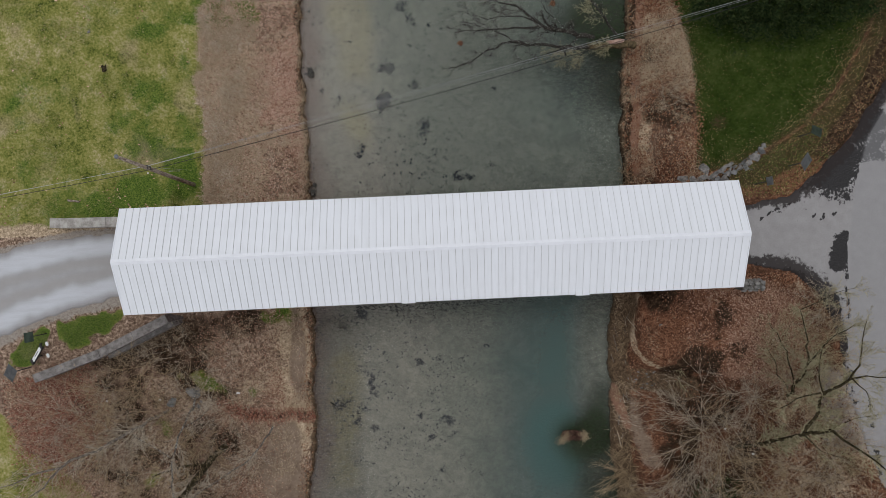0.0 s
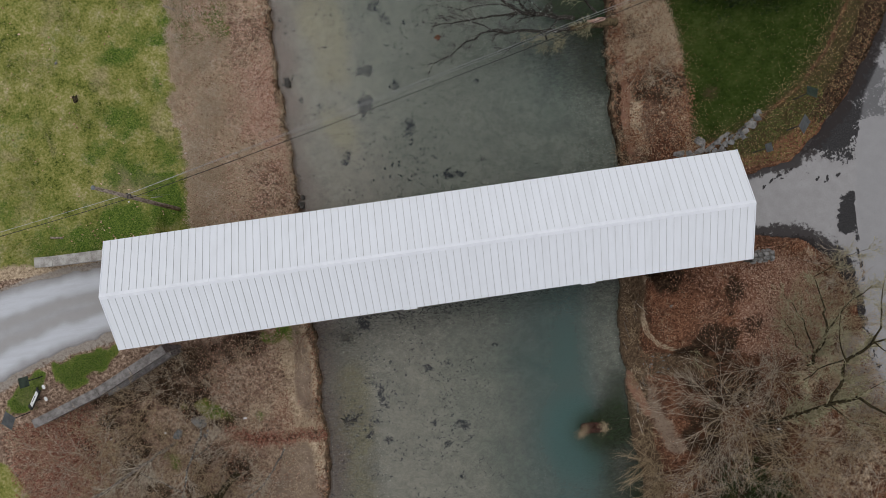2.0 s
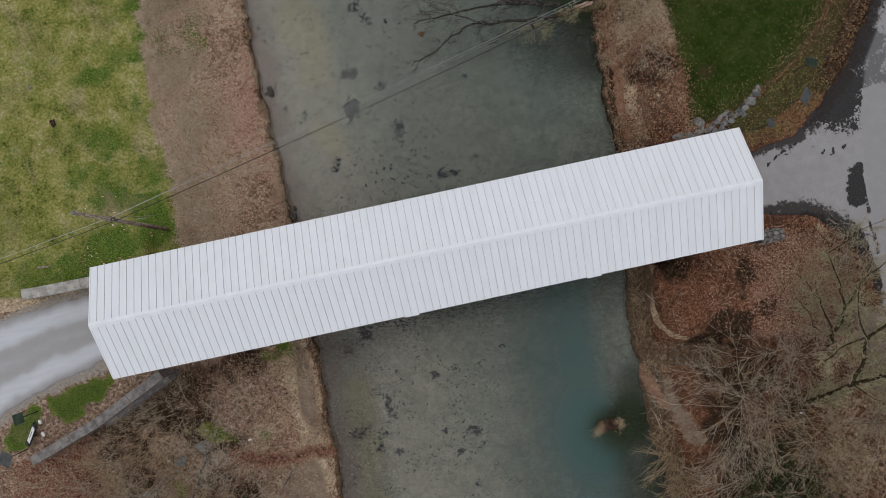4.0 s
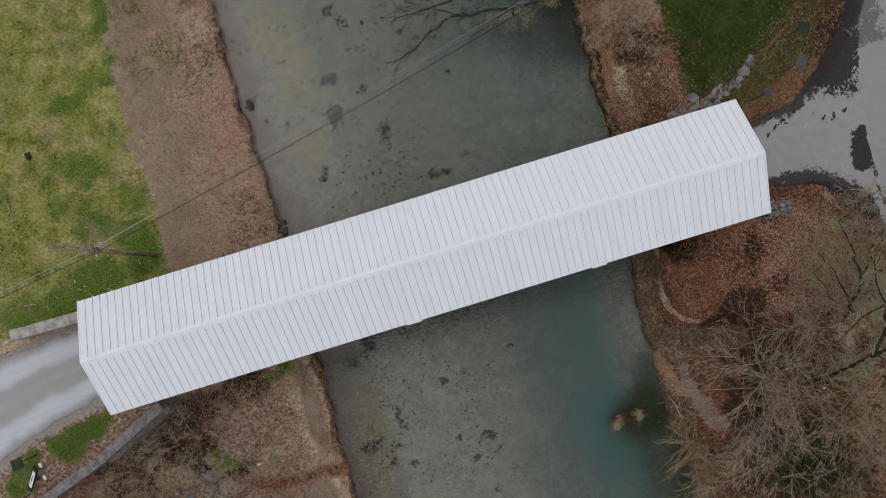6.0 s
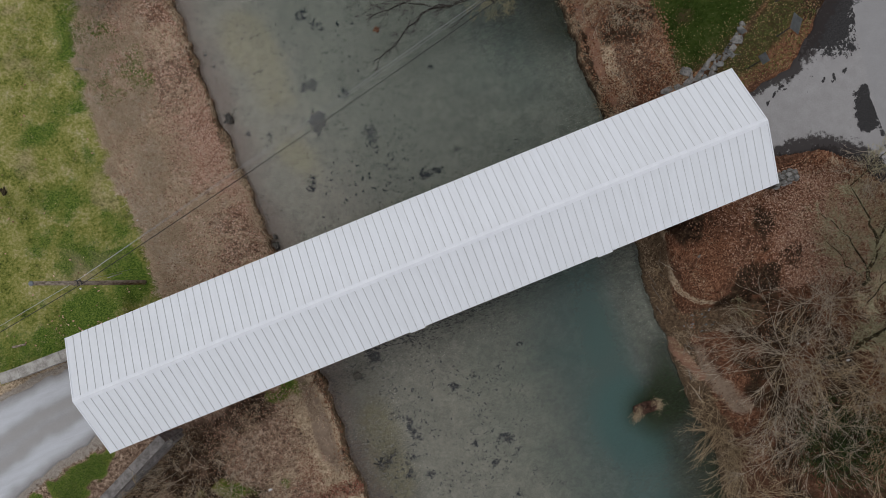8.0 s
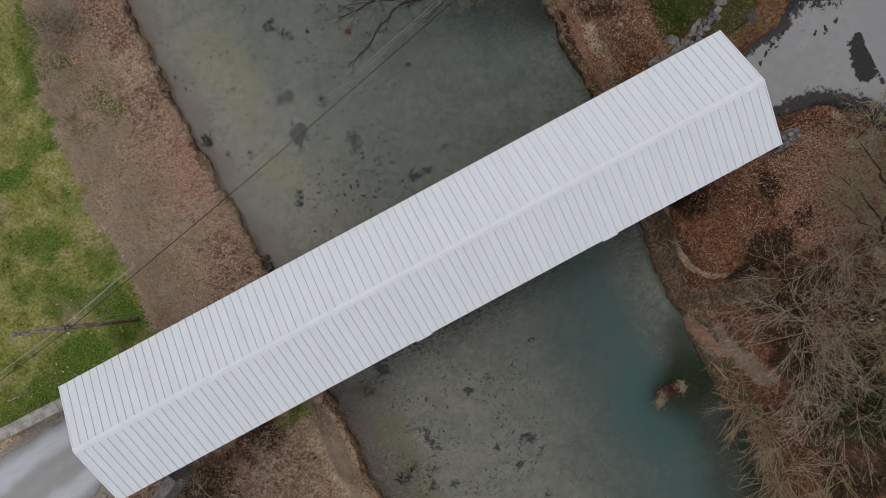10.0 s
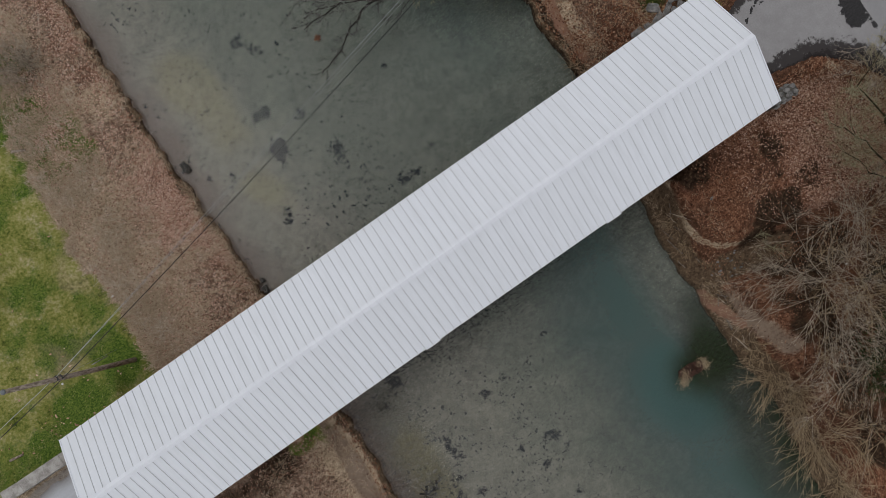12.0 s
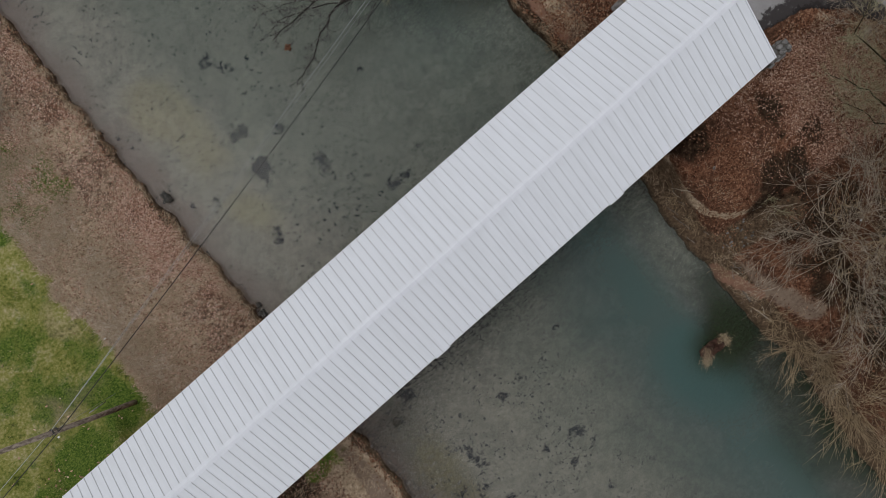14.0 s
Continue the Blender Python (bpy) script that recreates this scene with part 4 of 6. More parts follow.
def roof_panel(length, side):
    """One standing-seam pan, from the ridge down, with its folded rib along one edge."""
    bm = bmesh.new()
    w, c, s = PAN, math.cos(PITCH), math.sin(PITCH)

    def at(x, d, h):
        return Vector((x, side * (d * c + h * s), -d * s + h * c))
    prof = [(0.0, -0.012), (0.0, 0.0), (w * 0.5, 0.004), (w - 0.024, 0.0), (w - 0.024, 0.024), (w - 0.006, 0.024), (w - 0.006, -0.012)]
    top = [bm.verts.new(at(x, 0, h)) for x, h in prof]
    low = [bm.verts.new(at(x, length, h)) for x, h in prof]
    for i in range(len(prof) - 1):
        f = bm.faces.new((top[i], low[i], low[i + 1], top[i + 1]) if side < 0 else (top[i], top[i + 1], low[i + 1], low[i]))
        f.material_index = 1 if i in (3, 4, 5) else 0
    bm.faces.new(low[::-1] if side < 0 else low)
    me = bpy.data.meshes.new("roof_panel")
    bm.to_mesh(me)
    bm.free()
    me.materials.append(ROOF)
    me.materials.append(SEAM)
    return me


def covered_bridge():
    bridge = tagged(new("covered_bridge"), "long timber covered bridge with a white standing-seam metal roof", "bridge")
    bridge.location = (0.03, 0.2, 0)
    for side, name in ((1, "side_wall"), (-1, "side_wall")):
        bm = bmesh.new()
        box(bm, -17.3, 17.3, side * 2.55 - 0.06, side * 2.55 + 0.06, 2.6, 6.85)
        part(name, from_bm(name, bm, BOARD), bridge, "plain red boarded side wall")
    for e in (-1, 1):
        bm = bmesh.new()
        x = e * 17.4
        outline = [(-2.6, 3.3), (-2.05, 3.3), (-2.05, 6.3), (2.05, 6.3), (2.05, 3.3), (2.6, 3.3), (2.6, 7.0), (0, 8.1), (-2.6, 7.0)]
        rings = [[bm.verts.new((x + dx, y, z)) for y, z in outline] for dx in (-0.06, 0.06)]
        for r in rings:
            for q in ((0, 1, 2, 8), (2, 3, 6, 7), (8, 2, 7), (3, 4, 5, 6)):
                bm.faces.new([r[i] for i in q])
        for i in range(9):
            bm.faces.new((rings[0][i], rings[0][(i + 1) % 9], rings[1][(i + 1) % 9], rings[1][i]))
        part("portal_gable", from_bm("portal_gable", bm, BOARD), bridge, "red boarded gable with an open portal")
    part("deck", boxed("deck", DECK, -17.4, 17.4, -2.45, 2.45, 3.02, 3.40), bridge, "worn timber deck")
    for y in (-2.2, 2.2):
        part("girder", boxed("girder", DECK, -17.2, 17.2, y - 0.2, y + 0.2, 2.55, 3.0), bridge)
    # roof boarding under the metal
    for side in (-1, 1):
        bm = bmesh.new()
        box(bm, -HALF + 0.06, HALF - 0.06, 0.0, SLOPE - 0.05, -0.07, -0.02, m=Matrix.Translation((0, 0, RIDGE_Z)) @ Matrix.Rotation(0 if side > 0 else math.pi, 4, "Z") @ Matrix.Rotation(-PITCH, 4, "X"))
        part("roof_boarding", from_bm("roof_boarding", bm, DECK), bridge)
    pans = {(side, extra): roof_panel(SLOPE + extra, side) for side in (-1, 1) for extra in (0.0, 0.075)}
    for i in range(PANELS):
        x = -HALF + i * PAN
        for side in (-1, 1):
            longer = side < 0 and (-1.75 < x + PAN / 2 < -0.85 or 8.5 < x + PAN / 2 < 9.4)
            p = part("roof_panel", pans[side, 0.075 if longer else 0.0], bridge)
            p.location = (x, 0, RIDGE_Z)
    # ridge capping in lapped lengths
    step = 2 * HALF / 12
    for i in range(12):
        bm = bmesh.new()
        lift = 0.036 + 0.004 * (i % 2)
        prof = [(-0.165, -0.062 + lift - 0.012), (-0.165, -0.062 + lift), (0, lift + 0.006), (0.165, -0.062 + lift), (0.165, -0.062 + lift - 0.012)]
        a, b = -HALF + i * step - 0.02, -HALF + (i + 1) * step + 0.02
        r0 = [bm.verts.new((a, y, z)) for y, z in prof]
        r1 = [bm.verts.new((b, y, z)) for y, z in prof]
        for k in range(4):
            bm.faces.new((r0[k], r0[k + 1], r1[k + 1], r1[k]))
        bm.faces.new(r0)
        bm.faces.new(r1[::-1])
        p = part("ridge_cap", from_bm("ridge_cap", bm, TRIM), bridge)
        p.location = (0, 0, RIDGE_Z)
    # rake trim on the gables and fascia under the eaves
    for e in (-1, 1):
        for side in (-1, 1):
            turn = Matrix.Translation((0, 0, RIDGE_Z)) @ Matrix.Rotation(0 if side > 0 else math.pi, 4, "Z") @ Matrix.Rotation(-PITCH, 4, "X")
            s = e if side > 0 else -e
            bm = bmesh.new()
            a, b = sorted((s * (HALF - 0.02), s * (HALF + 0.035)))
            box(bm, a, b, 0.0, SLOPE, -0.05, 0.032, m=turn)
            part("rake_trim", from_bm("rake_trim", bm, TRIM), bridge)
            bm = bmesh.new()
            a, b = sorted((s * (HALF - 0.03), s * (HALF + 0.05)))
            box(bm, a, b, 0.0, SLOPE, -0.22, -0.055, m=turn)
            part("rake_board", from_bm("rake_board", bm, RAKE), bridge, "maroon painted rake board")
    for side in (-1, 1):
        part("fascia", boxed("fascia", RAKE, -HALF, HALF, side * 3.06 - 0.02, side * 3.06 + 0.02, 6.80, 6.96, bevel=0), bridge)
    return bridge


def abutments():
    for e, name in ((-1, "abutment"), (1, "abutment")):
        a, b = sorted((e * 16.3, e * 17.0))
        me = boxed(name, STONE, a, b, -3.0, 3.0, -0.3, 3.0, bevel=0.04)
        tagged(new(name, me), "rough stone bridge abutment", "abutment", "bridge abutments", "structure")


covered_bridge()
abutments()

# ---- walls of the approaches ----
def slab_wall(line, width, z0, z1, bevel=0.04):
    """A wall along a line of points, as one mesh."""
    bm = bmesh.new()
    n = len(line)
    rings = []
    for i, p in enumerate(line):
        d = Vector(line[min(i + 1, n - 1)]) - Vector(line[max(i - 1, 0)])
        s = Vector((-d.y, d.x)).normalized() * width / 2
        p = Vector(p)
        rings.append([bm.verts.new((*(p + s * k), z)) for k, z in ((-1, z0), (1, z0), (1, z1 + random.uniform(-0.015, 0.015)), (-1, z1 + random.uniform(-0.015, 0.015)))])
    for a, b in zip(rings, rings[1:]):
        for k in range(4):
            bm.faces.new((a[k], a[(k + 1) % 4], b[(k + 1) % 4], b[k]))
    bm.faces.new(rings[0])
    bm.faces.new(rings[-1][::-1])
    bmesh.ops.bevel(bm, geom=[e for e in bm.edges if e.calc_face_angle(0) > 0.8], offset=bevel, segments=2, affect="EDGES")
    return bm


parapet = tagged(new("parapet_wall"), "low weathered concrete parapet beside the lane", "wall")
for a, b in (((-24.15, 2.90), (-23.05, 2.84)), ((-23.035, 2.84), (-20.6, 2.80)), ((-20.585, 2.80), (-17.6, 2.76))):
    part("wall_section", from_bm("wall_section", slab_wall([a, b], 0.62, 2.3, 4.28), CONCRETE), parapet)
wing_wall = tagged(new("wing_wall"), "stained concrete wing wall holding up the approach", "wall")
for a, b in zip([(-25.62, -6.95), (-23.5, -6.24), (-21.4, -5.53), (-19.2, -4.52)], [(-23.51, -6.243), (-21.41, -5.533), (-19.21, -4.525), (-17.0, -3.5)]):
    part("wall_section", from_bm("wall_section", slab_wall([a, b], 0.56, 0.9, 4.28), CONCRETE_DARK), wing_wall)
part("footing", from_bm("footing", slab_wall([(-21.3, -5.9), (-17.0, -3.9)], 0.28, 0.8, 3.35), CONCRETE_DARK), wing_wall, "mossy concrete ledge along the foot")


def rock(seed, sx, sy, sz, rough=0.2, cuts=2):
    """A weathered stone with blunt faces."""
    rng = random.Random(seed)
    bm = bmesh.new()
    bmesh.ops.create_icosphere(bm, subdivisions=cuts, radius=1.0)
    off = Vector((rng.uniform(-50, 50), rng.uniform(-50, 50), 0))
    for v in bm.verts:
        n = v.co.normalized()
        k = max(abs(n.x), abs(n.y), abs(n.z))
        p = n * (0.35 + 0.65 / k) / 1.25
        p *= 1 + rough * noise.noise(n * 1.7 + off)
        v.co = Vector((p.x * sx / 2, p.y * sy / 2, p.z * sz / 2))
    return bm


def slab(seed):
    """A quarried block with broken, flat faces."""
    rng = random.Random(seed)
    bm = bmesh.new()
    for _ in range(15):
        p = Vector((rng.uniform(-1, 1), rng.uniform(-1, 1), rng.uniform(-1, 1)))
        p /= max(abs(p.x), abs(p.y), abs(p.z)) ** 0.85
        bm.verts.new(p * 0.52)
    bmesh.ops.convex_hull(bm, input=bm.verts)
    bmesh.ops.delete(bm, geom=[v for v in bm.verts if not v.link_faces], context="VERTS")
    bmesh.ops.bevel(bm, geom=list(bm.edges), offset=0.03, segments=1, affect="EDGES")
    return bm


stone_meshes = [from_bm("stone", slab(k), STONE) for k in range(8)]
pale_meshes = [from_bm("stone", slab(k), STONE_PALE) for k in range(8)]


def stone(parent, name, x, y, z, sx, sy, sz, turn, k):
    s = part(name, stone_meshes[k % 8], parent)
    s.matrix_local = Matrix.Translation((x, y, z)) @ Matrix.Rotation(turn, 4, "Z") @ Matrix.Diagonal((sx, sy, sz, 1))
    return s


def dry_wall():
    wall = tagged(new("dry_stone_wall"), "tumbled grey stone retaining wall along the lawn", "wall")
    rng = random.Random(5)
    # long capping slabs from the portal to the corner of the lawn
    for k, (x, y, sx, sy, turn) in enumerate(((16.95, 4.02, 0.95, 0.50, 0.05), (17.62, 3.96, 0.62, 0.48, 0.1), (18.12, 4.02, 0.66, 0.42, 0.35), (18.24, 4.58, 0.55, 0.85, 0.6), (18.72, 4.18, 0.85, 0.42, 0.45), (19.28, 4.46, 0.8, 0.36, 0.62), (19.72, 4.74, 0.5, 0.26, 0.6))):
        stone(wall, "cap_slab", x, y, float(lie(x, y)[0]) + 0.05, sx * 1.1, sy * 0.9, 0.14, turn, k).data = pale_meshes[k % 8]
    # the fallen course below it
    for k, (x, y, sx, sy) in enumerate(((18.95, 3.86, 0.42, 0.30), (19.32, 3.98, 0.40, 0.34), (19.62, 4.16, 0.34, 0.42), (19.98, 4.24, 0.42, 0.36), (20.02, 4.62, 0.30, 0.22), (20.30, 4.46, 0.46, 0.30), (20.62, 4.50, 0.36, 0.44), (20.86, 4.78, 0.44, 0.34), (21.28, 5.12, 0.62, 0.58), (21.72, 5.55, 0.30, 0.62), (21.9, 5.85, 0.24, 0.40), (21.02, 5.12, 0.26, 0.2), (20.5, 4.78, 0.26, 0.18), (19.5, 3.78, 0.3, 0.22))):
        stone(wall, "stone", x, y, float(lie(x, y)[0]) + 0.03, sx, sy, 0.2, 0.5 + rng.uniform(-0.3, 0.3), k + 3).data = pale_meshes[(k + 3) % 8] if k % 3 else stone_meshes[k % 8]
    for k in range(40):
        s = rng.random()
        x = 18.6 + 3.2 * s
        y = 3.7 + 1.9 * s ** 1.2 + rng.uniform(-0.2, 0.25)
        stone(wall, "stone", x, y, float(lie(x, y)[0]) + 0.02, rng.uniform(0.10, 0.24), rng.uniform(0.09, 0.18), 0.14, rng.uniform(0, 3), k)


def stone_pier():
    pier = tagged(new("stone_pier"), "short mortared stone parapet with a flat top at the portal", "wall")
    rng = random.Random(9)
    part("mortar_core", boxed("mortar_core", STONE_DARK, 19.75, 21.22, -3.42, -2.86, 2.8, 3.86, bevel=0.03), pier, "dark mortar bed")
    for y, z, n in ((-3.28, 3.86, 4), (-3.0, 3.86, 4), (-3.42, 3.55, 4), (-2.86, 3.55, 4)):
        x = 19.76
        for k in range(n):
            w = 1.45 / n * rng.uniform(0.85, 1.1)
            stone(pier, "stone", x + w / 2, y + rng.uniform(-0.015, 0.015), z, w * 1.0, 0.26, 0.16, rng.uniform(-0.06, 0.06), rng.randrange(8)).data = pale_meshes[rng.randrange(8)]
            x += w + 0.02


dry_wall()
stone_pier()


# ---- the pole and its lines ----
def utility_pole():
    pole = tagged(new("utility_pole"), "weathered brown timber utility pole with cables", "utility pole")
    part("shaft", rod_mesh("shaft", POLE_WOOD, [(-15.88, 5.20, 1.3), (-15.90, 5.35, 5), (-15.94, 5.52, 8.5), (-15.97, 5.66, 11.45)], [0.14, 0.125, 0.11, 0.09], 12), pole)
    part("pole_cap", rod_mesh("pole_cap", SIGN_BACK, [(-15.97, 5.66, 11.45), (-15.97, 5.66, 11.50)], [0.12, 0.09], 12), pole, "grey metal cap")
    for z, dx in ((8.05, 0.0), (8.36, 0.0)):
        bm = bmesh.new()
        box(bm, -16.05, -15.80, 5.40, 5.64, z - 0.03, z + 0.03, bevel=0.01)
        part("cable_clamp", from_bm("cable_clamp", bm, POST_STEEL), pole)
    part("insulator", rod_mesh("insulator", SIGN_WHITE, [(-15.95, 5.25, 8.1), (-15.95, 5.17, 8.1)], [0.05, 0.035], 8), pole, "small white insulator")
    part("guy_wire", rod_mesh("guy_wire", CABLE_GREY, [(-15.93, 5.5, 8.6), (-16.25, 6.20, 2.0)], [0.008, 0.008], 5), pole)
    part("guy_guard", rod_mesh("guy_guard", CABLE_GREY, [(-16.02, 5.70, 5.2), (-16.13, 5.95, 3.4)], [0.025, 0.025], 6), pole, "pale grey guard on the guy wire")


def cable(name, label, material, a, b, c, sag, r):
    """A line from a through the pole at b to c."""
    pts = []
    for p, q, s in ((a, b, sag * 0.5), (b, c, sag)):
        p, q = Vector(p), Vector(q)
        for i in range(25):
            t = i / 24
            v = p.lerp(q, t)
            v.z -= s * 4 * t * (1 - t)
            pts.append(v)
    tagged(new(name, rod_mesh(name, material, pts, [r] * len(pts), 6)), label, "cable", "overhead lines")


utility_pole()
cable("overhead_cable", "thick black overhead cable tied to the pole", CABLE_BLACK, (-43, 2.0, 8.4), (-15.76, 5.42, 8.05), (36, 18.0, 7.5), 1.8, 0.02)
cable("overhead_cable", "thin grey overhead wire above the river", CABLE_GREY, (-43, 1.65, 8.4), (-15.80, 5.62, 8.30), (36, 18.0, 6.9), 0.3, 0.011)
cable("overhead_cable", "thin grey overhead wire above the river", CABLE_GREY, (-43, 1.9, 8.5), (-15.80, 5.58, 8.40), (36, 18.0, 7.0), 0.8, 0.007)


# ---- road signs ----
def sign(name, label, x, y, turn, shape, w, h, top, back, tilt=0.0):
    """A post with one plate; turn: the way the plate's width runs, in degrees."""
    thing = tagged(new(name), label, "road sign", "road signs")
    g = float(lie(x, y)[0])
    thing.matrix_world = Matrix.Translation((x, y, g)) @ Matrix.Rotation(radians(tilt), 4, "X") @ Matrix.Rotation(radians(turn), 4, "Z")
    bm = bmesh.new()
    box(bm, -0.03, 0.03, -0.02, 0.02, -0.3, top, bevel=0.006)
    part("post", from_bm("post", bm, POST_STEEL), thing)
    z = top - h / 2
    outline = {"diamond": [(0, -h / 2), (w / 2, 0), (0, h / 2), (-w / 2, 0)], "plate": [(-w / 2, -h / 2), (w / 2, -h / 2), (w / 2, h / 2), (-w / 2, h / 2)]}[shape]
    bm = bmesh.new()
    fs = [[bm.verts.new((px, py, z + pz)) for px, pz in outline] for py in (-0.028, -0.022)]
    bm.faces.new(fs[0])
    bm.faces.new(fs[1][::-1])
    for i in range(4):
        bm.faces.new((fs[0][i], fs[1][i], fs[1][(i + 1) % 4], fs[0][(i + 1) % 4]))
    plate = part("plate", from_bm("plate", bm, back), thing)
    for dz in (-h * 0.25, h * 0.25):
        bm = bmesh.new()
        box(bm, -0.015, 0.015, -0.034, -0.021, z + dz - 0.015, z + dz + 0.015)
        part("bolt", from_bm("bolt", bm, POST_STEEL), plate)


sign("warning_sign", "grey-backed diamond warning sign on a steel post", -26.36, -6.33, 100, "diamond", 1.2, 1.2, 2.55, SIGN_BACK)
sign("square_sign", "dark green-backed rectangular sign on a steel post", -25.25, -4.2, 95, "plate", 0.62, 0.85, 2.2, SIGN_GREEN)
sign("warning_sign", "grey-backed diamond warning sign beside the lawn", 23.42, 4.46, 258, "diamond", 1.22, 1.22, 2.6, SIGN_BACK)
sign("warning_sign", "dark-backed diamond sign among fallen leaves", 24.09, 6.31, 300, "diamond", 0.95, 1.15, 2.7, SIGN_GREEN)
sign("square_sign", "small grey plate sign beside the portal", 21.08, 3.37, 276, "plate", 0.52, 0.75, 2.4, SIGN_BACK)


def marker_sign():
    """A tilted white board with two round reflectors on a black frame."""
    thing = tagged(new("marker_sign"), "tilted white marker board with round reflectors on a black frame", "road sign")
    thing.matrix_world = Matrix.Translation((-25.61, -5.61, 3.40)) @ Matrix.Rotation(radians(58), 4, "Z")
    lean = Matrix.Rotation(radians(-38), 4, "X")
    part("frame", boxed("frame", BLACK_PAINT, -0.62, 0.72, -0.24, -0.18, 0.25, 0.31, m=lean), thing)
    part("frame", boxed("frame", BLACK_PAINT, -0.62, 0.72, 0.20, 0.26, 0.25, 0.31, m=lean), thing)
    for x in (-0.62, 0.52):
        part("crossbar", boxed("crossbar", BLACK_PAINT, x, x + 0.16, -0.24, 0.30, 0.312, 0.36, m=lean), thing)
    part("leg", boxed("leg", POST_STEEL, -0.03, 0.03, -0.03, 0.03, -0.1, 0.4), thing)
    part("board", boxed("board", SIGN_WHITE, -0.45, 0.48, -0.2, 0.2, 0.315, 0.34, m=lean), thing, "white board with a black bar")
    part("bar", boxed("bar", BLACK_PAINT, -0.18, 0.22, -0.02, 0.05, 0.342, 0.35, bevel=0, m=lean), thing)
    for x, y in ((0.92, -0.02), (0.30, -0.46)):
        part("reflector", rod_mesh("reflector", SIGN_WHITE, [(x, y, 0.20), (x - 0.01, y + 0.008, 0.225), (x - 0.013, y + 0.01, 0.233)], [0.15, 0.15, 0.13], 20), thing, "round white reflector")


marker_sign()


# ---- in and beside the river ----
def debris_stump():
    thing = tagged(new("snagged_stump"), "rust-brown stump snagged with straw in the river", "tree stump")
    bm = rock(31, 1.6, 0.72, 0.7, 0.9, 3)
    for v in bm.verts:
        v.co = Matrix.Translation((9.2, -13.35, 0.05)) @ Matrix.Rotation(-0.12, 4, "Z") @ v.co
    part("stump", from_bm("stump", bm, bark_material("rotting_red_wood", (0.016, 0.010, 0.008), (0.085, 0.043, 0.032))), thing)
    rng = np.random.RandomState(8)
    v, f = [], []
    for i in range(800):
        side = rng.rand()
        cx = 8.62 + 0.22 * rng.randn() if side < 0.5 else 9.85 + 0.16 * rng.randn()
        cy = -13.4 + 0.17 * rng.randn() + (0.05 if side > 0.5 else 0.5 * (cx - 8.6))
        d = Vector((rng.randn(), rng.randn(), 0.3 * rng.randn())).normalized() * rng.uniform(0.08, 0.22) + Vector((-0.06 if side < 0.5 else 0.08, -0.08, -0.03))
        p = Vector((cx, cy, 0.30 + 0.06 * rng.randn()))
        w = Vector((-d.y, d.x, 0)).normalized() * 0.012
        v += [p - w, p + w, p + d]
        f.append((3 * i, 3 * i + 1, 3 * i + 2))
    part("straw", mesh_of("straw", v, f, CLUMP_STRAW), thing, "matted pale straw")["kind"] = "stuff"
    for k, (x, y, s, t) in enumerate(((8.55, -12.62, 1.15, 1.2), (9.5, -12.45, 1.2, 0.2))):
        b = rock(40 + k, s, s * 0.65, 0.4, 0.2)
        tagged(new("sunken_stone", from_bm("sunken_stone", b, SILTED)), "pale flat stone under the water", "stone", "sunken stones").matrix_world = Matrix.Translation((x, y, -0.185)) @ Matrix.Rotation(t, 4, "Z")


debris_stump()
for k, (x, y, s) in enumerate(((-8.02, 12.9, 0.62), (-8.2, 4.45, 0.45), (-8.05, 5.0, 0.28))):
    tagged(new("bank_stump", from_bm("bank_stump", rock(50 + k, s * 0.75, s * 1.25, 0.7, 0.5, 3), STONE_DARK)), "dark waterlogged stump at the bank's foot", "tree stump", "bank stumps").location = (x, y, 0.1)
tagged(new("dark_clod", from_bm("dark_clod", rock(60, 0.3, 0.42, 0.16, 1.1, 3), BARK_MOSS)), "dark clod of earth lying in the grass", "clod").location = (-21.1, 13.05, float(lie(-21.1, 13.05)[0]) + 0.08)
log = tagged(new("fallen_post", rod_mesh("fallen_post", POLE_WOOD, [(-23.6, 4.40, 0.06), (-22.85, 4.28, 0.07)], [0.07, 0.06], 8)), "short dark post lying in the grass", "post")
log.location = (0, 0, float(lie(-23.2, 4.34)[0]))
log = tagged(new("fallen_post", rod_mesh("fallen_post", POLE_WOOD, [(-14.95, 18.55, 0.08), (-14.3, 18.2, 0.08)], [0.09, 0.07], 8)), "short grey post lying at the field's edge", "post")
log.location = (0, 0, float(lie(-14.65, 18.35)[0]))
for k, (x, y, s) in enumerate(((-14.91, 8.79, 0.13), (-13.57, -9.0, 0.22), (-18.64, -9.1, 0.16), (-21.9, -8.9, 0.16), (19.2, -12.9, 0.14), (20.9, -14.6, 0.18))):
    tagged(new("litter_scrap", from_bm("litter_scrap", rock(75 + k, s * 1.3, s * 0.7, s * 0.45, 0.7), SIGN_WHITE)), "crumpled white plastic scrap on the ground", "litter", "white scraps").location = (x, y, float(lie(x, y)[0]) + s * 0.12 + 0.03)
for k, (x, y, s) in enumerate(((-16.55, -8.8, 0.95), (-17.9, -9.3, 0.6), (-16.2, -9.7, 0.3), (-16.6, -9.9, 0.25), (-16.0, -9.4, 0.25), (14.9, -5.6, 0.2), (-22, 15.5, 0.2))):
    tagged(new("boulder", (stone_meshes if k == 1 else pale_meshes)[k % 8]), "grey field stone half sunk in the leaf litter", "stone", "loose stones").matrix_world = (
        Matrix.Translation((x, y, float(lie(x, y)[0]) + s * 0.05)) @ Matrix.Rotation(k * 1.3, 4, "Z") @ Matrix.Diagonal((s * 1.1, s * 0.85, s * 0.38, 1)))

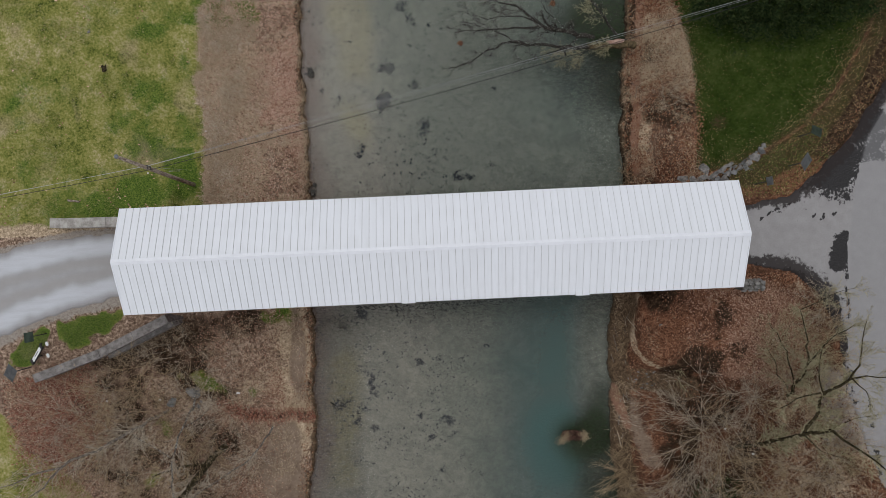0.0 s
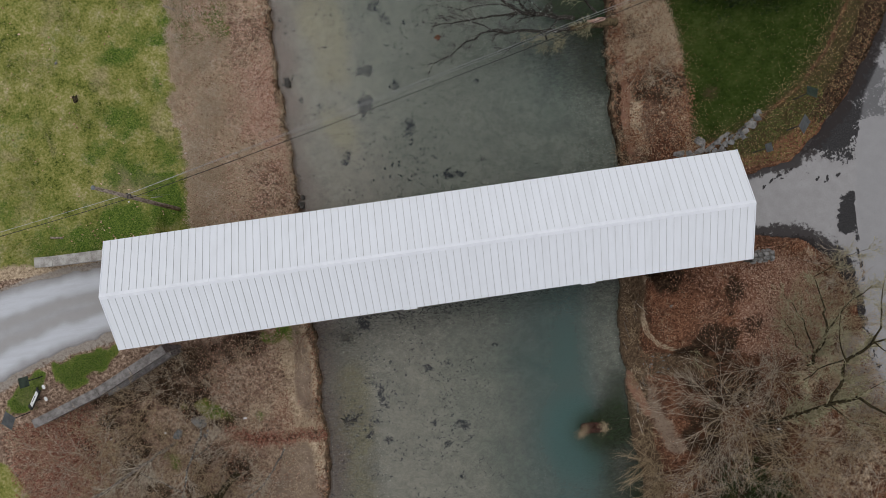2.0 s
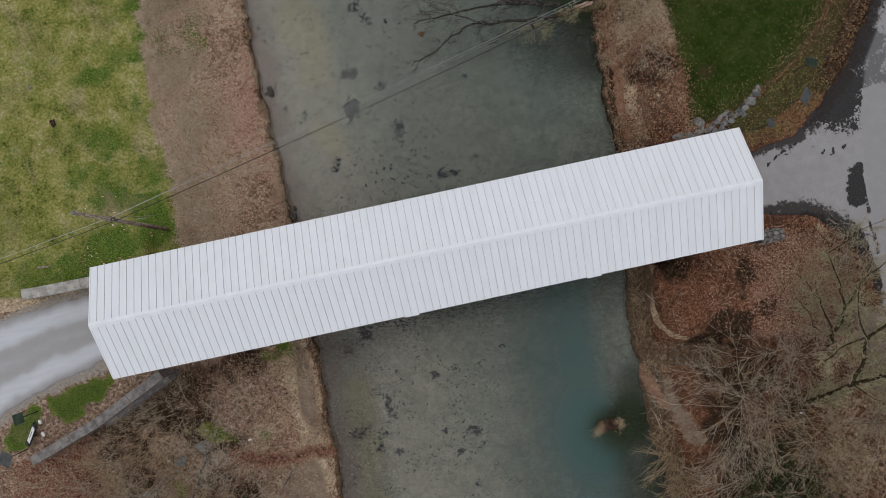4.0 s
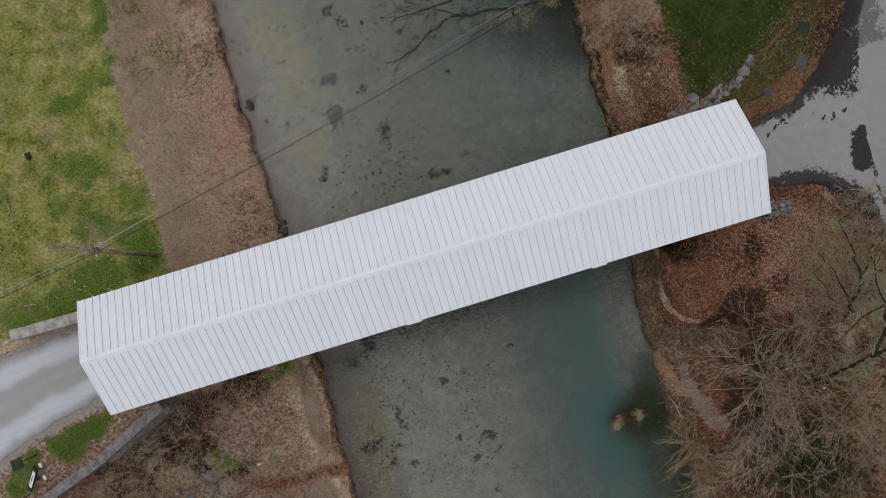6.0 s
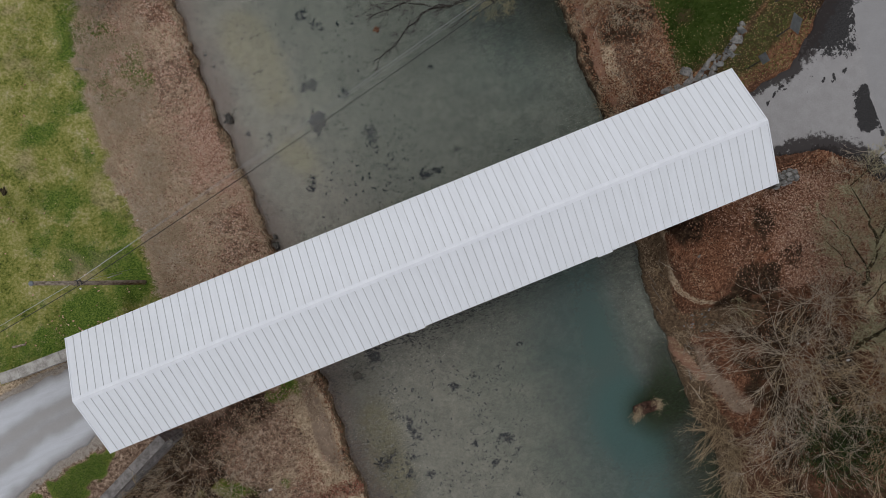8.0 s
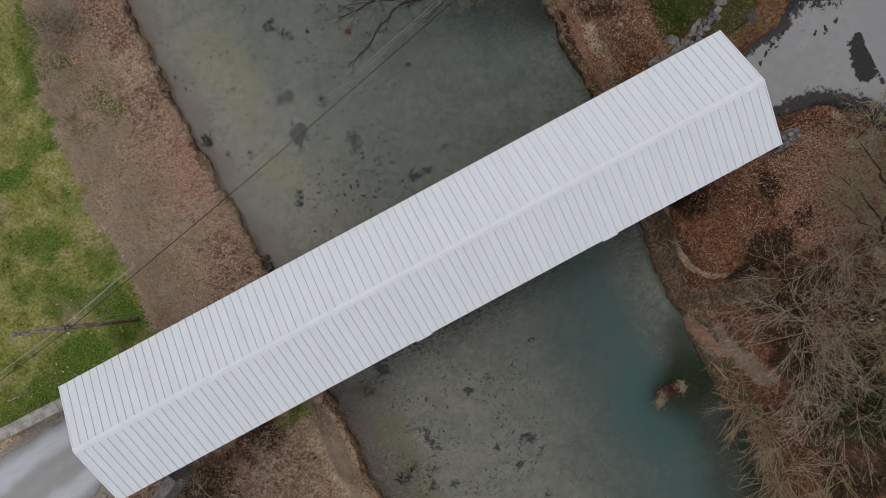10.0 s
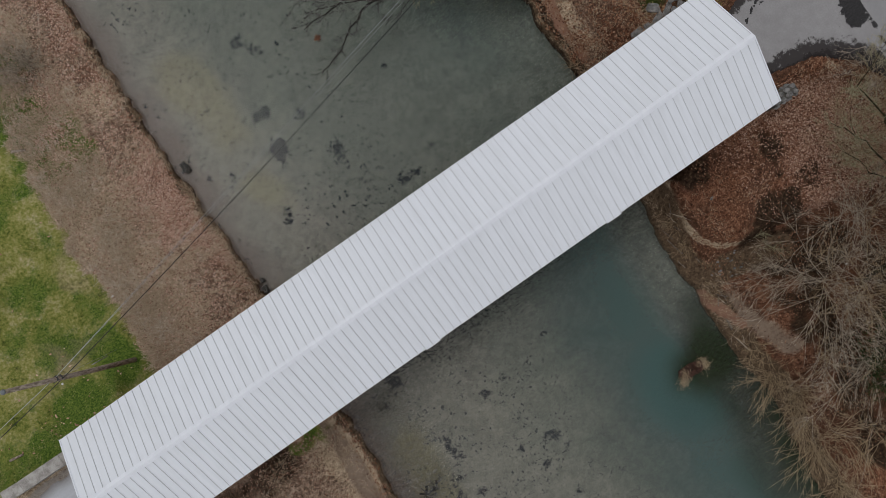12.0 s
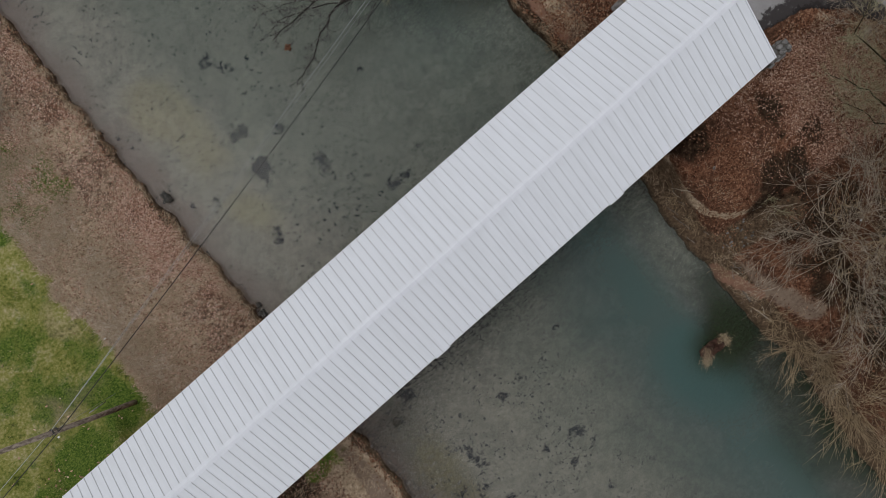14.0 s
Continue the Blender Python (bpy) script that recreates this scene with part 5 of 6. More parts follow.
# ---- trees and brush ----
class Wood:
    """Gathers branches as tubes; limbs and twigs become two meshes."""

    def __init__(self, seed):
        self.rng = random.Random(seed)
        self.least = 0.012
        self.np = np.random.RandomState(seed)
        self.lines, self.bulk = {"limb": [], "twig": []}, []

    def add(self, kind, pts, radii, sides):
        self.lines[kind].append((pts, radii, sides))

    def mesh(self, kind, name, material):
        """All the tubes of one kind in one mesh."""
        sets, verts, faces, at = {}, [], [], 0
        for pts, radii, sides in self.lines[kind]:
            sets.setdefault((len(pts), sides), []).append((pts, radii))
        groups = [(n, sides, np.array([[tuple(q) for q in pts] for pts, _ in rows]), np.array([radii for _, radii in rows])) for (n, sides), rows in sets.items()]
        if kind == "twig":
            groups += [(q.shape[1], 3, q, r) for q, r in self.bulk]
        for n, sides, p, r in groups:
            d = np.gradient(p, axis=1)
            d /= np.linalg.norm(d, axis=2)[..., None] + 1e-9
            ref = np.where(np.abs(d[..., 2:]) > 0.9, np.array([1.0, 0, 0]), np.array([0, 0, 1.0]))
            u = np.cross(d, ref)
            u /= np.linalg.norm(u, axis=2)[..., None] + 1e-9
            w = np.cross(d, u)
            t = 2 * np.pi * np.arange(sides) / sides
            ring = p[:, :, None] + r[:, :, None, None] * (u[:, :, None] * np.cos(t)[:, None] + w[:, :, None] * np.sin(t)[:, None])
            m = len(p)
            base = at + (np.arange(m)[:, None, None] * n + np.arange(n - 1)[:, None]) * sides
            k = np.arange(sides)
            k2 = (k + 1) % sides
            faces.append(np.stack([base + k, base + k2, base + sides + k2, base + sides + k], -1).reshape(-1, 4))
            verts.append(ring.reshape(-1, 3))
            at += m * n * sides
        return smooth(triangles(name, np.concatenate(verts), np.concatenate(faces), material))

    def wander(self, start, way, length, bend, lift, n):
        p, d, out = Vector(start), Vector(way).normalized(), [Vector(start)]
        for _ in range(n):
            d = (d + Vector((self.rng.gauss(0, bend), self.rng.gauss(0, bend), self.rng.gauss(0, bend) + lift))).normalized()
            p = p + d * length / n
            out.append(p.copy())
        return out

    def shoots(self, p, r, length, count, spread, lift, first, n, bend=0.10):
        """Side shoots of many branches at once: p (m, k, 3), r and length (m,)."""
        g = self.np
        m, k, _ = p.shape
        s = g.uniform(first, 1.0, (m, count)) * (k - 1)
        i = np.minimum(s.astype(int), k - 2)
        row = np.arange(m)[:, None]
        a, b = p[row, i], p[row, i + 1]
        at = a + (b - a) * (s - i)[..., None]
        d = b - a
        d /= np.linalg.norm(d, axis=-1)[..., None] + 1e-9
        side = g.normal(0, 1, (m, count, 3)) * np.array([1, 1, 0.7])
        side -= d * (side * d).sum(-1)[..., None]
        side /= np.linalg.norm(side, axis=-1)[..., None] + 1e-9
        way = d + side * (spread * g.uniform(0.6, 1.5, (m, count)))[..., None]
        size = length[:, None] * g.uniform(0.5, 1.15, (m, count)) * (1.15 - 0.5 * s / (k - 1))
        thick = np.maximum(r[:, None] * g.uniform(0.5, 0.75, (m, count)), self.least)
        at, way, size, thick = at.reshape(-1, 3), way.reshape(-1, 3), size.ravel(), thick.ravel()
        out = [at]
        for _ in range(n):
            way = way + g.normal(0, bend, way.shape)
            way[:, 2] += lift
            way /= np.linalg.norm(way, axis=1)[:, None]
            out.append(out[-1] + way * (size / n)[:, None])
        q = np.stack(out, 1)
        self.bulk.append((q, thick[:, None] * np.linspace(1, 0.3, n + 1)[None]))
        return q, thick, size

    def twigs(self, pts, radius, length, count, levels, spread=0.75, lift=0.06, first=0.25):
        if count < 1:
            return
        p = np.array([[tuple(q) for q in pts]])
        q, r, size = self.shoots(p, np.array([radius]), np.array([length]), count, spread, lift, first, 4)
        for k in range(levels):
            q, r, size = self.shoots(q, r, size * 0.55, max(3, min(7, count // 2)) if k == 0 else 3, spread, lift, 0.25, 3 if k == 0 else 2)

    def finish(self, name, label, category, bark, twig, group="", crown="crown"):
        thing = tagged(new(name), label, category, group)
        if self.lines["limb"]:
            part("trunk", self.mesh("limb", "trunk", bark), thing)
        if self.lines["twig"] or self.bulk:
            part(crown, self.mesh("twig", crown, twig), thing)
        return thing


def limbs(wood, lines, dense, length, levels=2, lift=0.05, thick=1.0):
    """Known limbs, bent a little between their points, with shoots."""
    for pts, r0, r1 in lines:
        r0, r1, fine = r0 * thick, r1 * thick, []
        for a, b in zip(pts, pts[1:]):
            a, b = Vector(a), Vector(b)
            n = max(2, int((b - a).length / 0.5))
            for k in range(n):
                q = a.lerp(b, k / n)
                if k:
                    q += Vector((wood.rng.gauss(0, 0.07), wood.rng.gauss(0, 0.07), wood.rng.gauss(0, 0.07)))
                fine.append(q)
        fine.append(Vector(pts[-1]))
        m = len(fine) - 1
        radii = [(r0 + (r1 - r0) * k / m) * wood.rng.uniform(0.92, 1.08) for k in range(m + 1)]
        wood.add("limb", fine, radii, 8 if r0 > 0.05 else 5)
        wood.twigs(fine, r1, length, int(dense * m * 0.5), levels, lift=lift)


def river_tree():
    w = Wood(11)
    w.least = 0.0095
    limbs(w, [([(11.40, 13.69, 2.30), (9.81, 13.92, 2.80), (8.65, 14.05, 3.10), (7.78, 14.20, 3.30)], 0.147, 0.112), ([(7.78, 14.20, 3.30), (6.97, 14.83, 3.60), (6.16, 15.41, 3.90), (4.59, 15.80, 4.20), (3.35, 16.43, 4.40)], 0.095, 0.028),
              ([(7.78, 14.20, 3.30), (5.55, 14.13, 3.50), (4.08, 14.09, 3.60), (2.10, 13.96, 3.70)], 0.082, 0.019), ([(7.15, 14.60, 3.50), (6.15, 14.83, 3.70), (4.20, 14.67, 3.80), (2.04, 15.21, 4.00)], 0.043, 0.009),
              ([(11.18, 13.01, 2.30), (9.17, 13.05, 2.60), (7.42, 13.21, 2.90), (5.19, 13.36, 3.00), (3.68, 12.65, 2.90), (2.01, 11.97, 2.70)], 0.130, 0.024), ([(6.61, 13.25, 2.90), (5.57, 13.76, 3.10), (4.48, 14.22, 3.20), (2.65, 14.76, 3.40)], 0.052, 0.012),
              ([(9.81, 13.92, 2.80), (8.94, 14.60, 3.10), (8.04, 15.27, 3.40), (7.78, 16.56, 3.60)], 0.048, 0.012), ([(9.47, 13.06, 2.40), (7.97, 12.68, 2.30), (6.28, 12.29, 2.00)], 0.043, 0.012),
              ([(11.06, 13.13, 2.00), (10.34, 12.65, 1.70), (9.11, 12.24, 1.00)], 0.039, 0.012), ([(13.02, 13.98, 1.90), (11.63, 15.06, 3.20), (9.99, 16.46, 4.40)], 0.086, 0.028)], 3.0, 1.5, 2, 0.0, 1.05)
    tree = w.finish("leaning_tree", "bare dark broken tree leaning over the river, speckled with lichen", "tree", BARK_SPOT, BARK_SPOT)
    base = Wood(13)
    limbs(base, [([(14.40, 13.36, 1.30), (13.3, 13.27, 1.75), (12.50, 13.21, 2.00), (10.95, 13.03, 2.50)], 0.27, 0.17)], 0, 0)
    part("broken_log", base.mesh("limb", "broken_log", bark_material("olive_brown_log", (0.035, 0.026, 0.014), (0.17, 0.13, 0.075))), tree, "thick olive-brown broken log")
    b = Wood(12)
    b.twigs([Vector((13.16, 13.14, 2.10)), Vector((11.35, 13.12, 2.40))], 0.013, 0.8, 30, 2)
    b.twigs([Vector((12.40, 12.94, 1.90)), Vector((10.35, 12.73, 1.70)), Vector((8.29, 13.01, 1.50))], 0.010, 1.3, 34, 2, 0.9, -0.05)
    b.twigs([Vector((12.75, 13.89, 2.20)), Vector((11.51, 15.47, 2.20)), Vector((10.82, 16.65, 2.20))], 0.010, 1.1, 26, 2, 0.9, -0.03)
    b.finish("bank_brush", "tangle of dry twigs round a broken trunk", "brush", BARK_GREY, TWIG_MOSS)
    tagged(new("split_wood", from_bm("split_wood", rock(80, 1.3, 0.3, 0.22, 0.6, 3), bark_material("fresh_split_wood", (0.22, 0.11, 0.08), (0.5, 0.38, 0.32)))), "pale splintered wood on the broken trunk", "wood").matrix_world = Matrix.Translation((12.83, 13.37, 2.25)) @ Matrix.Rotation(0.1, 4, "Z")


def mossy_trees():
    w = Wood(21)
    w.least = 0.0075
    limbs(w, [([(19.42, -14.12, 1.90), (20.49, -13.52, 3.20), (21.40, -12.80, 4.60), (22.21, -12.21, 5.60), (23.23, -11.66, 6.80)], 0.188, 0.118), ([(23.23, -11.66, 6.80), (23.87, -12.37, 7.80), (24.41, -12.93, 9.00), (24.86, -13.56, 9.80)], 0.094, 0.036),
              ([(22.21, -12.21, 5.60), (22.71, -10.66, 6.40), (22.89, -9.31, 7.00), (23.76, -8.48, 7.80)], 0.122, 0.091), ([(23.76, -8.48, 7.80), (23.99, -7.56, 8.40), (23.80, -6.10, 9.00), (23.79, -4.82, 9.50)], 0.075, 0.018),
              ([(23.76, -8.48, 7.80), (24.39, -8.20, 8.30), (25.32, -8.11, 9.20)], 0.075, 0.027), ([(23.92, -8.43, 7.80), (24.21, -9.00, 8.50), (24.20, -9.82, 9.00)], 0.046, 0.018), ([(22.89, -9.31, 7.00), (21.49, -9.47, 7.20), (19.89, -10.07, 7.40)], 0.066, 0.027),
              ([(22.62, -9.83, 6.80), (22.15, -7.97, 7.60), (22.03, -6.60, 8.20)], 0.066, 0.023), ([(22.21, -12.21, 5.60), (22.74, -13.01, 6.40), (23.86, -13.29, 7.20)], 0.046, 0.013), ([(23.23, -11.66, 6.80), (23.86, -10.98, 7.40), (25.08, -10.56, 8.00)], 0.046, 0.013)], 8.5, 1.35, 2, 0.05, 0.8)
    w.finish("mossy_tree", "bare tree with dark mossy limbs beside the junction", "tree", BARK_MOSS, TWIG_MOSS, "mossy trees")
    w = Wood(22)
    w.least = 0.0075
    limbs(w, [([(22.96, -10.58, 2.60), (22.68, -9.49, 4.00), (22.80, -8.62, 5.00), (22.74, -7.83, 5.60)], 0.131, 0.100), ([(22.74, -7.83, 5.60), (22.21, -6.01, 6.40), (21.57, -4.44, 7.00)], 0.084, 0.027), ([(22.74, -7.83, 5.60), (23.21, -6.92, 6.20), (23.66, -6.02, 6.90), (24.39, -5.33, 7.60)], 0.075, 0.023),
              ([(22.68, -9.49, 4.00), (21.89, -7.68, 4.80), (21.16, -6.42, 5.40), (20.28, -5.31, 5.90)], 0.066, 0.018), ([(22.56, -9.96, 3.40), (21.51, -8.35, 4.20), (20.65, -7.00, 4.80)], 0.056, 0.018), ([(21.57, -4.44, 7.00), (22.89, -3.65, 7.60), (24.13, -3.20, 8.20)], 0.038, 0.011)], 8.5, 1.25, 2, 0.05, 0.8)
    w.finish("mossy_tree", "bare tree with dark mossy limbs beside the junction", "tree", BARK_MOSS, TWIG_MOSS, "mossy trees")


def thicket_trees():
    w = Wood(31)
    limbs(w, [([(-18.02, -9.78, 1.90), (-19.96, -10.73, 4.20), (-21.48, -11.39, 5.80), (-22.38, -11.78, 7.00)], 0.11, 0.075), ([(-22.38, -11.78, 7.00), (-23.44, -11.77, 8.00), (-24.67, -12.11, 9.00)], 0.075, 0.021), ([(-22.38, -11.78, 7.00), (-22.95, -12.66, 7.80), (-24.03, -13.28, 8.60)], 0.062, 0.017)], 3.0, 1.6, 2)
    w.finish("thicket_tree", "slim bare grey tree leaning out of the thicket", "tree", BARK_GREY, TWIG_GREY, "thicket trees")
    w = Wood(32)
    limbs(w, [([(-16.27, -8.72, 1.90), (-16.32, -9.84, 3.20), (-16.30, -10.58, 4.40), (-16.41, -12.00, 5.60), (-16.20, -13.43, 6.40)], 0.07, 0.05), ([(-16.41, -12.00, 5.60), (-17.23, -11.17, 6.00), (-18.43, -10.16, 6.40)], 0.035, 0.015),
              ([(-16.30, -10.58, 4.40), (-15.02, -9.81, 5.00), (-13.87, -8.85, 5.60)], 0.03, 0.013), ([(-16.20, -13.43, 6.40), (-15.43, -14.48, 7.20)], 0.035, 0.018), ([(-11.33, -11.37, 1.60), (-12.32, -12.85, 3.40), (-14.01, -13.74, 4.80), (-15.29, -14.45, 6.00)], 0.06, 0.025)], 5.0, 1.5, 2)
    w.finish("thicket_tree", "pale lichened bare tree in the thicket", "tree", BARK_PALE, TWIG_GREY, "thicket trees")
    w = Wood(33)
    limbs(w, [([(-14.5, -12.5, 1.6), (-15.3, -13.1, 2.2), (-16.3, -14.4, 3.2), (-17.4, -16.0, 4.6)], 0.24, 0.15), ([(-15.6, -13.5, 2.5), (-16.6, -13.2, 3.4), (-18.2, -13.4, 4.6)], 0.08, 0.03)], 3.0, 1.4, 2)
    w.finish("thicket_tree", "thick blackened leaning trunk in the thicket", "tree", BARK_MOSS, TWIG_GREY, "thicket trees")


def bush(name, label, x, y, height, reach, stems, seed, bark, twig, lean=(0, 0), dense=6, levels=1, group="bare bushes"):
    """A many-stemmed bare bush: long straight whips that fan out from the foot."""
    w = Wood(seed)
    fine = levels == 0
    w.least = 0.007
    z = float(lie(x, y)[0]) - 0.1
    whips, radii, sizes = [], [], []
    for _ in range(int(stems * (2.2 if fine else 1.05))):
        a, k = w.rng.uniform(0, 2 * math.pi), w.rng.uniform(0.2, 1.15)
        way = Vector((math.cos(a) * reach * k + lean[0], math.sin(a) * reach * k + lean[1], height * w.rng.uniform(0.55, 1.0)))
        far = 0.3 if fine else 0.55
        p = Vector((x + w.rng.gauss(0, far), y + w.rng.gauss(0, far), z))
        pts = w.wander(p, way, way.length, 0.05 if fine else 0.085, -0.015, 6)
        r = (0.008 + 0.005 * way.length * w.rng.uniform(0.5, 1.1)) if fine else (0.008 + 0.0036 * way.length * w.rng.uniform(0.5, 1.2))
        w.add("limb" if r > 0.024 else "twig", pts, [r * (1 - 0.75 * i / 6) for i in range(7)], 4)
        whips.append([tuple(q) for q in pts])
        radii.append(r * 0.75)
        sizes.append(way.length * 0.45)
    q, r, size = w.shoots(np.array(whips), np.array(radii), np.array(sizes), dense if fine else dense + 3, 0.36 if fine else 0.46, -0.005, 0.25, 4, 0.06)
    if levels:
        w.shoots(q, r, size * 0.5, 3, 0.42, 0.0, 0.2, 2, 0.05)
    w.finish(name, label, "bush", bark, twig, group, "crown")


def brush():
    tan, grey = "bare tan-twigged bush on the leafy bank", "bare grey-twigged bush in the leaf litter"
    for k, (x, y, h, r, n, lx, ly) in enumerate(((12.7, -16.1, 1.6, 1.7, 26, -0.8, 0.1), (12.6, -18.4, 1.7, 1.8, 28, -0.8, 0), (12.3, -20.6, 1.8, 1.9, 28, -0.8, 0), (13.4, -17.4, 2.0, 1.6, 22, -0.3, 0), (12.9, -14.4, 1.1, 1.3, 16, -0.6, 0.2),
                                                 (12.2, -23.2, 1.8, 2.0, 18, -0.6, 0), (15.2, -16.6, 2.2, 1.8, 12, 0, 0), (13.6, -20.6, 2.0, 1.8, 12, 0, 0))):
        bush("bare_bush", tan, x, y, h, r, n, 100 + k, TWIG_TAN, TWIG_TAN, (lx, ly), 6, 0)
    for k, (x, y, h, r, n) in enumerate(((17.4, -12.8, 4.4, 3.2, 24), (18.9, -14.6, 4.2, 3.0, 22), (16.2, -15.4, 3.4, 2.4, 18), (20.4, -11.8, 3.8, 2.6, 18), (22.0, -15.6, 3.6, 2.6, 18), (24.4, -13.8, 3.2, 2.2, 14), (17.2, -18.4, 3.6, 2.6, 18),
                                         (21.0, -19.4, 3.6, 2.6, 18), (15.4, -11.2, 2.2, 1.6, 10), (23.6, -9.6, 2.6, 2.0, 14), (14.8, -21.8, 2.6, 2.2, 12), (25.6, -18.2, 3.0, 2.4, 12), (24.2, -4.6, 1.8, 1.5, 14), (22.8, -17.6, 3.2, 2.4, 20), (24.6, -16.2, 3.0, 2.2, 18), (20.2, -16.6, 3.4, 2.6, 18), (26.2, -16.6, 2.6, 2.0, 14), (23.4, -20.4, 3.0, 2.4, 16))):
        bush("bare_bush", grey, x + 0.8, y, h, r * 1.15, int(n * 1.25), 140 + k, TWIG_GREY, TWIG_TAN if k % 3 == 1 else TWIG_GREY, (-1.5, 0.3), 6, 1)
    for k, (x, y, h, r, n) in enumerate(((-19.6, -7.4, 2.2, 1.9, 16), (-17.4, -6.2, 2.0, 1.8, 14), (-21.6, -8.6, 2.4, 2.2, 18), (-23.4, -9.8, 2.4, 2.2, 18), (-18.4, -10.6, 2.6, 2.0, 16), (-20.6, -11.8, 2.8, 2.2, 18), (-16.0, -12.2, 2.6, 2.0, 16),
                                         (-14.4, -10.9, 2.0, 1.6, 12), (-22.8, -12.6, 2.6, 2.2, 16), (-25.2, -10.8, 2.0, 1.8, 12), (-17.2, -14.6, 2.8, 2.2, 16), (-13.0, -13.6, 2.2, 1.8, 12), (-20.0, -15.6, 2.8, 2.2, 16), (-14.9, -6.6, 1.6, 1.5, 12),
                                         (-15.2, -16.2, 2.4, 2.0, 12), (-15.8, -8.4, 1.8, 1.6, 12), (-24.2, -15.0, 2.4, 2.0, 12), (-26.4, -13.0, 2.2, 1.9, 10))):
        bush("bare_bush", grey if k % 2 else tan, x, y, h, r * 1.3, int(n * 1.25), 200 + k, TWIG_GREY, TWIG_GREY if k % 2 else TWIG_TAN, (0, 0), 6, 1)
    bush("bare_bush", "low rounded dry bush on the river bank", -12.1, 22.4, 1.1, 1.2, 90, 260, TWIG_GREY, TWIG_GREY, (0, 0), 6, 1)
    bush("bare_bush", "low dark dry bush on the bank", 16.4, 9.1, 0.8, 0.9, 22, 261, BARK_GREY, TWIG_GREY, (0, 0), 6, 1)
    bush("bare_bush", "low dark dry bush at the foot of the mound", 16.0, -9.0, 1.0, 1.0, 14, 262, BARK_MOSS, TWIG_MOSS, (0, 0), 6, 1)
    for k, (x, y, h, r, n) in enumerate(((22.6, -7.6, 3.4, 2.2, 16), (24.6, -11.4, 3.4, 2.2, 16), (25.4, -8.2, 3.0, 1.8, 14), (24.6, -6.2, 2.6, 1.8, 14), (26.2, -14.6, 3.0, 2.0, 14))):
        bush("bare_bush", "bare tan-twigged bush beside the junction", x, y, h, r * 1.2, int(n * 1.6), 280 + k, BARK_MOSS, TWIG_TAN, (-0.4, 0.5), 6, 1)
    for k, (x, y) in enumerate(((13.0, -5.6), (12.85, -7.3), (12.5, -10.4))):
        bush("reed_tuft", "tuft of pale reeds at the water's edge", x, y, 0.55, 0.55, 20, 290 + k, TWIG_TAN, TWIG_TAN, (-0.25, 0.1), 2, 0, "reed tufts")
    bush("bare_bush", "tuft of pale reeds at the water's edge", 13.75, 4.6, 0.8, 0.6, 22, 263, TWIG_TAN, TWIG_TAN, (-0.2, 0), 2, 0)


def leafy(name, label, category, lumps, leaves, size, seed, trunk):
    """A dark evergreen: a trunk with limbs and leaf clumps on spreading sprays."""
    thing = tagged(new(name), label, category)
    rng = np.random.RandomState(seed)
    w = Wood(seed)
    if trunk:
        tx, ty, tz, th = trunk
        w.add("limb", [Vector((tx, ty, tz)), Vector((tx + 0.1, ty, tz + th * 0.5)), Vector((tx, ty + 0.1, tz + th))], [0.28, 0.2, 0.08], 9)
        for cx, cy, cz, r in lumps:
            w.add("limb", [Vector((tx, ty, min(cz - 0.4, tz + th * 0.8))), Vector(((tx + cx) / 2, (ty + cy) / 2, cz - 0.1)), Vector((cx, cy, cz))], [0.09, 0.06, 0.02], 5)
        part("trunk", w.mesh("limb", "trunk", BARK_MOSS), thing)
    v = []
    for cx, cy, cz, r in lumps:
        n = int(leaves * r * r)
        sprays = rng.randn(max(6, n // 22), 3) * np.array([r, r, r * 0.45]) * 0.62
        c = sprays[rng.randint(len(sprays), size=n)] + rng.randn(n, 3) * 0.16 + np.array([cx, cy, cz])
        d, e = rng.randn(n, 3), rng.randn(n, 3)
        d /= np.linalg.norm(d, axis=1)[:, None]
        e = np.cross(d, e)
        e /= np.linalg.norm(e, axis=1)[:, None]
        s = size * rng.uniform(0.6, 1.4, (n, 1))
        v.append(np.stack([c - d * s, c - e * s * 0.3, c + d * s, c + e * s * 0.3], 1))
    v = np.concatenate(v).reshape(-1, 3)
    part("crown", triangles("crown", v, np.arange(len(v)).reshape(-1, 4), CONIFER), thing)


river_tree()
mossy_trees()
thicket_trees()
brush()
leafy("evergreen_tree", "dark spreading evergreen tree beyond the lawn", "tree",
      [(19.6, 14.4, 3.6, 1.0), (21.2, 13.6, 3.8, 1.0), (17.9, 15.0, 3.6, 0.8), (18.6, 15.4, 3.9, 1.1), (20.4, 14.6, 4.2, 1.2), (22.2, 13.9, 4.4, 1.2), (24.0, 13.7, 4.4, 1.3), (25.8, 14.2, 4.8, 1.3), (27.6, 14.8, 5.0, 1.3), (29.4, 15.0, 5.0, 1.2), (22.4, 15.6, 6.2, 1.7), (24.8, 15.8, 6.8, 1.8), (24.0, 17.8, 8.2, 2.0), (27.4, 16.6, 6.0, 1.5), (20.4, 16.6, 6.0, 1.5)],
      1300, 0.10, 71, (24.2, 17.0, 2.8, 7.6))
leafy("evergreen_bush", "dark evergreen bush under bare twigs", "bush", [(17.2, -17.0, 2.6, 0.8), (18.6, -17.0, 3.0, 1.0), (19.8, -18.2, 3.2, 1.1), (18.2, -18.6, 3.2, 1.1), (16.8, -18.4, 2.6, 0.8), (20.6, -19.6, 3.2, 1.0), (18.9, -20.2, 3.2, 1.1), (17.0, -19.8, 2.6, 0.9)], 1000, 0.085, 72, (18.6, -18.6, 1.6, 1.6))


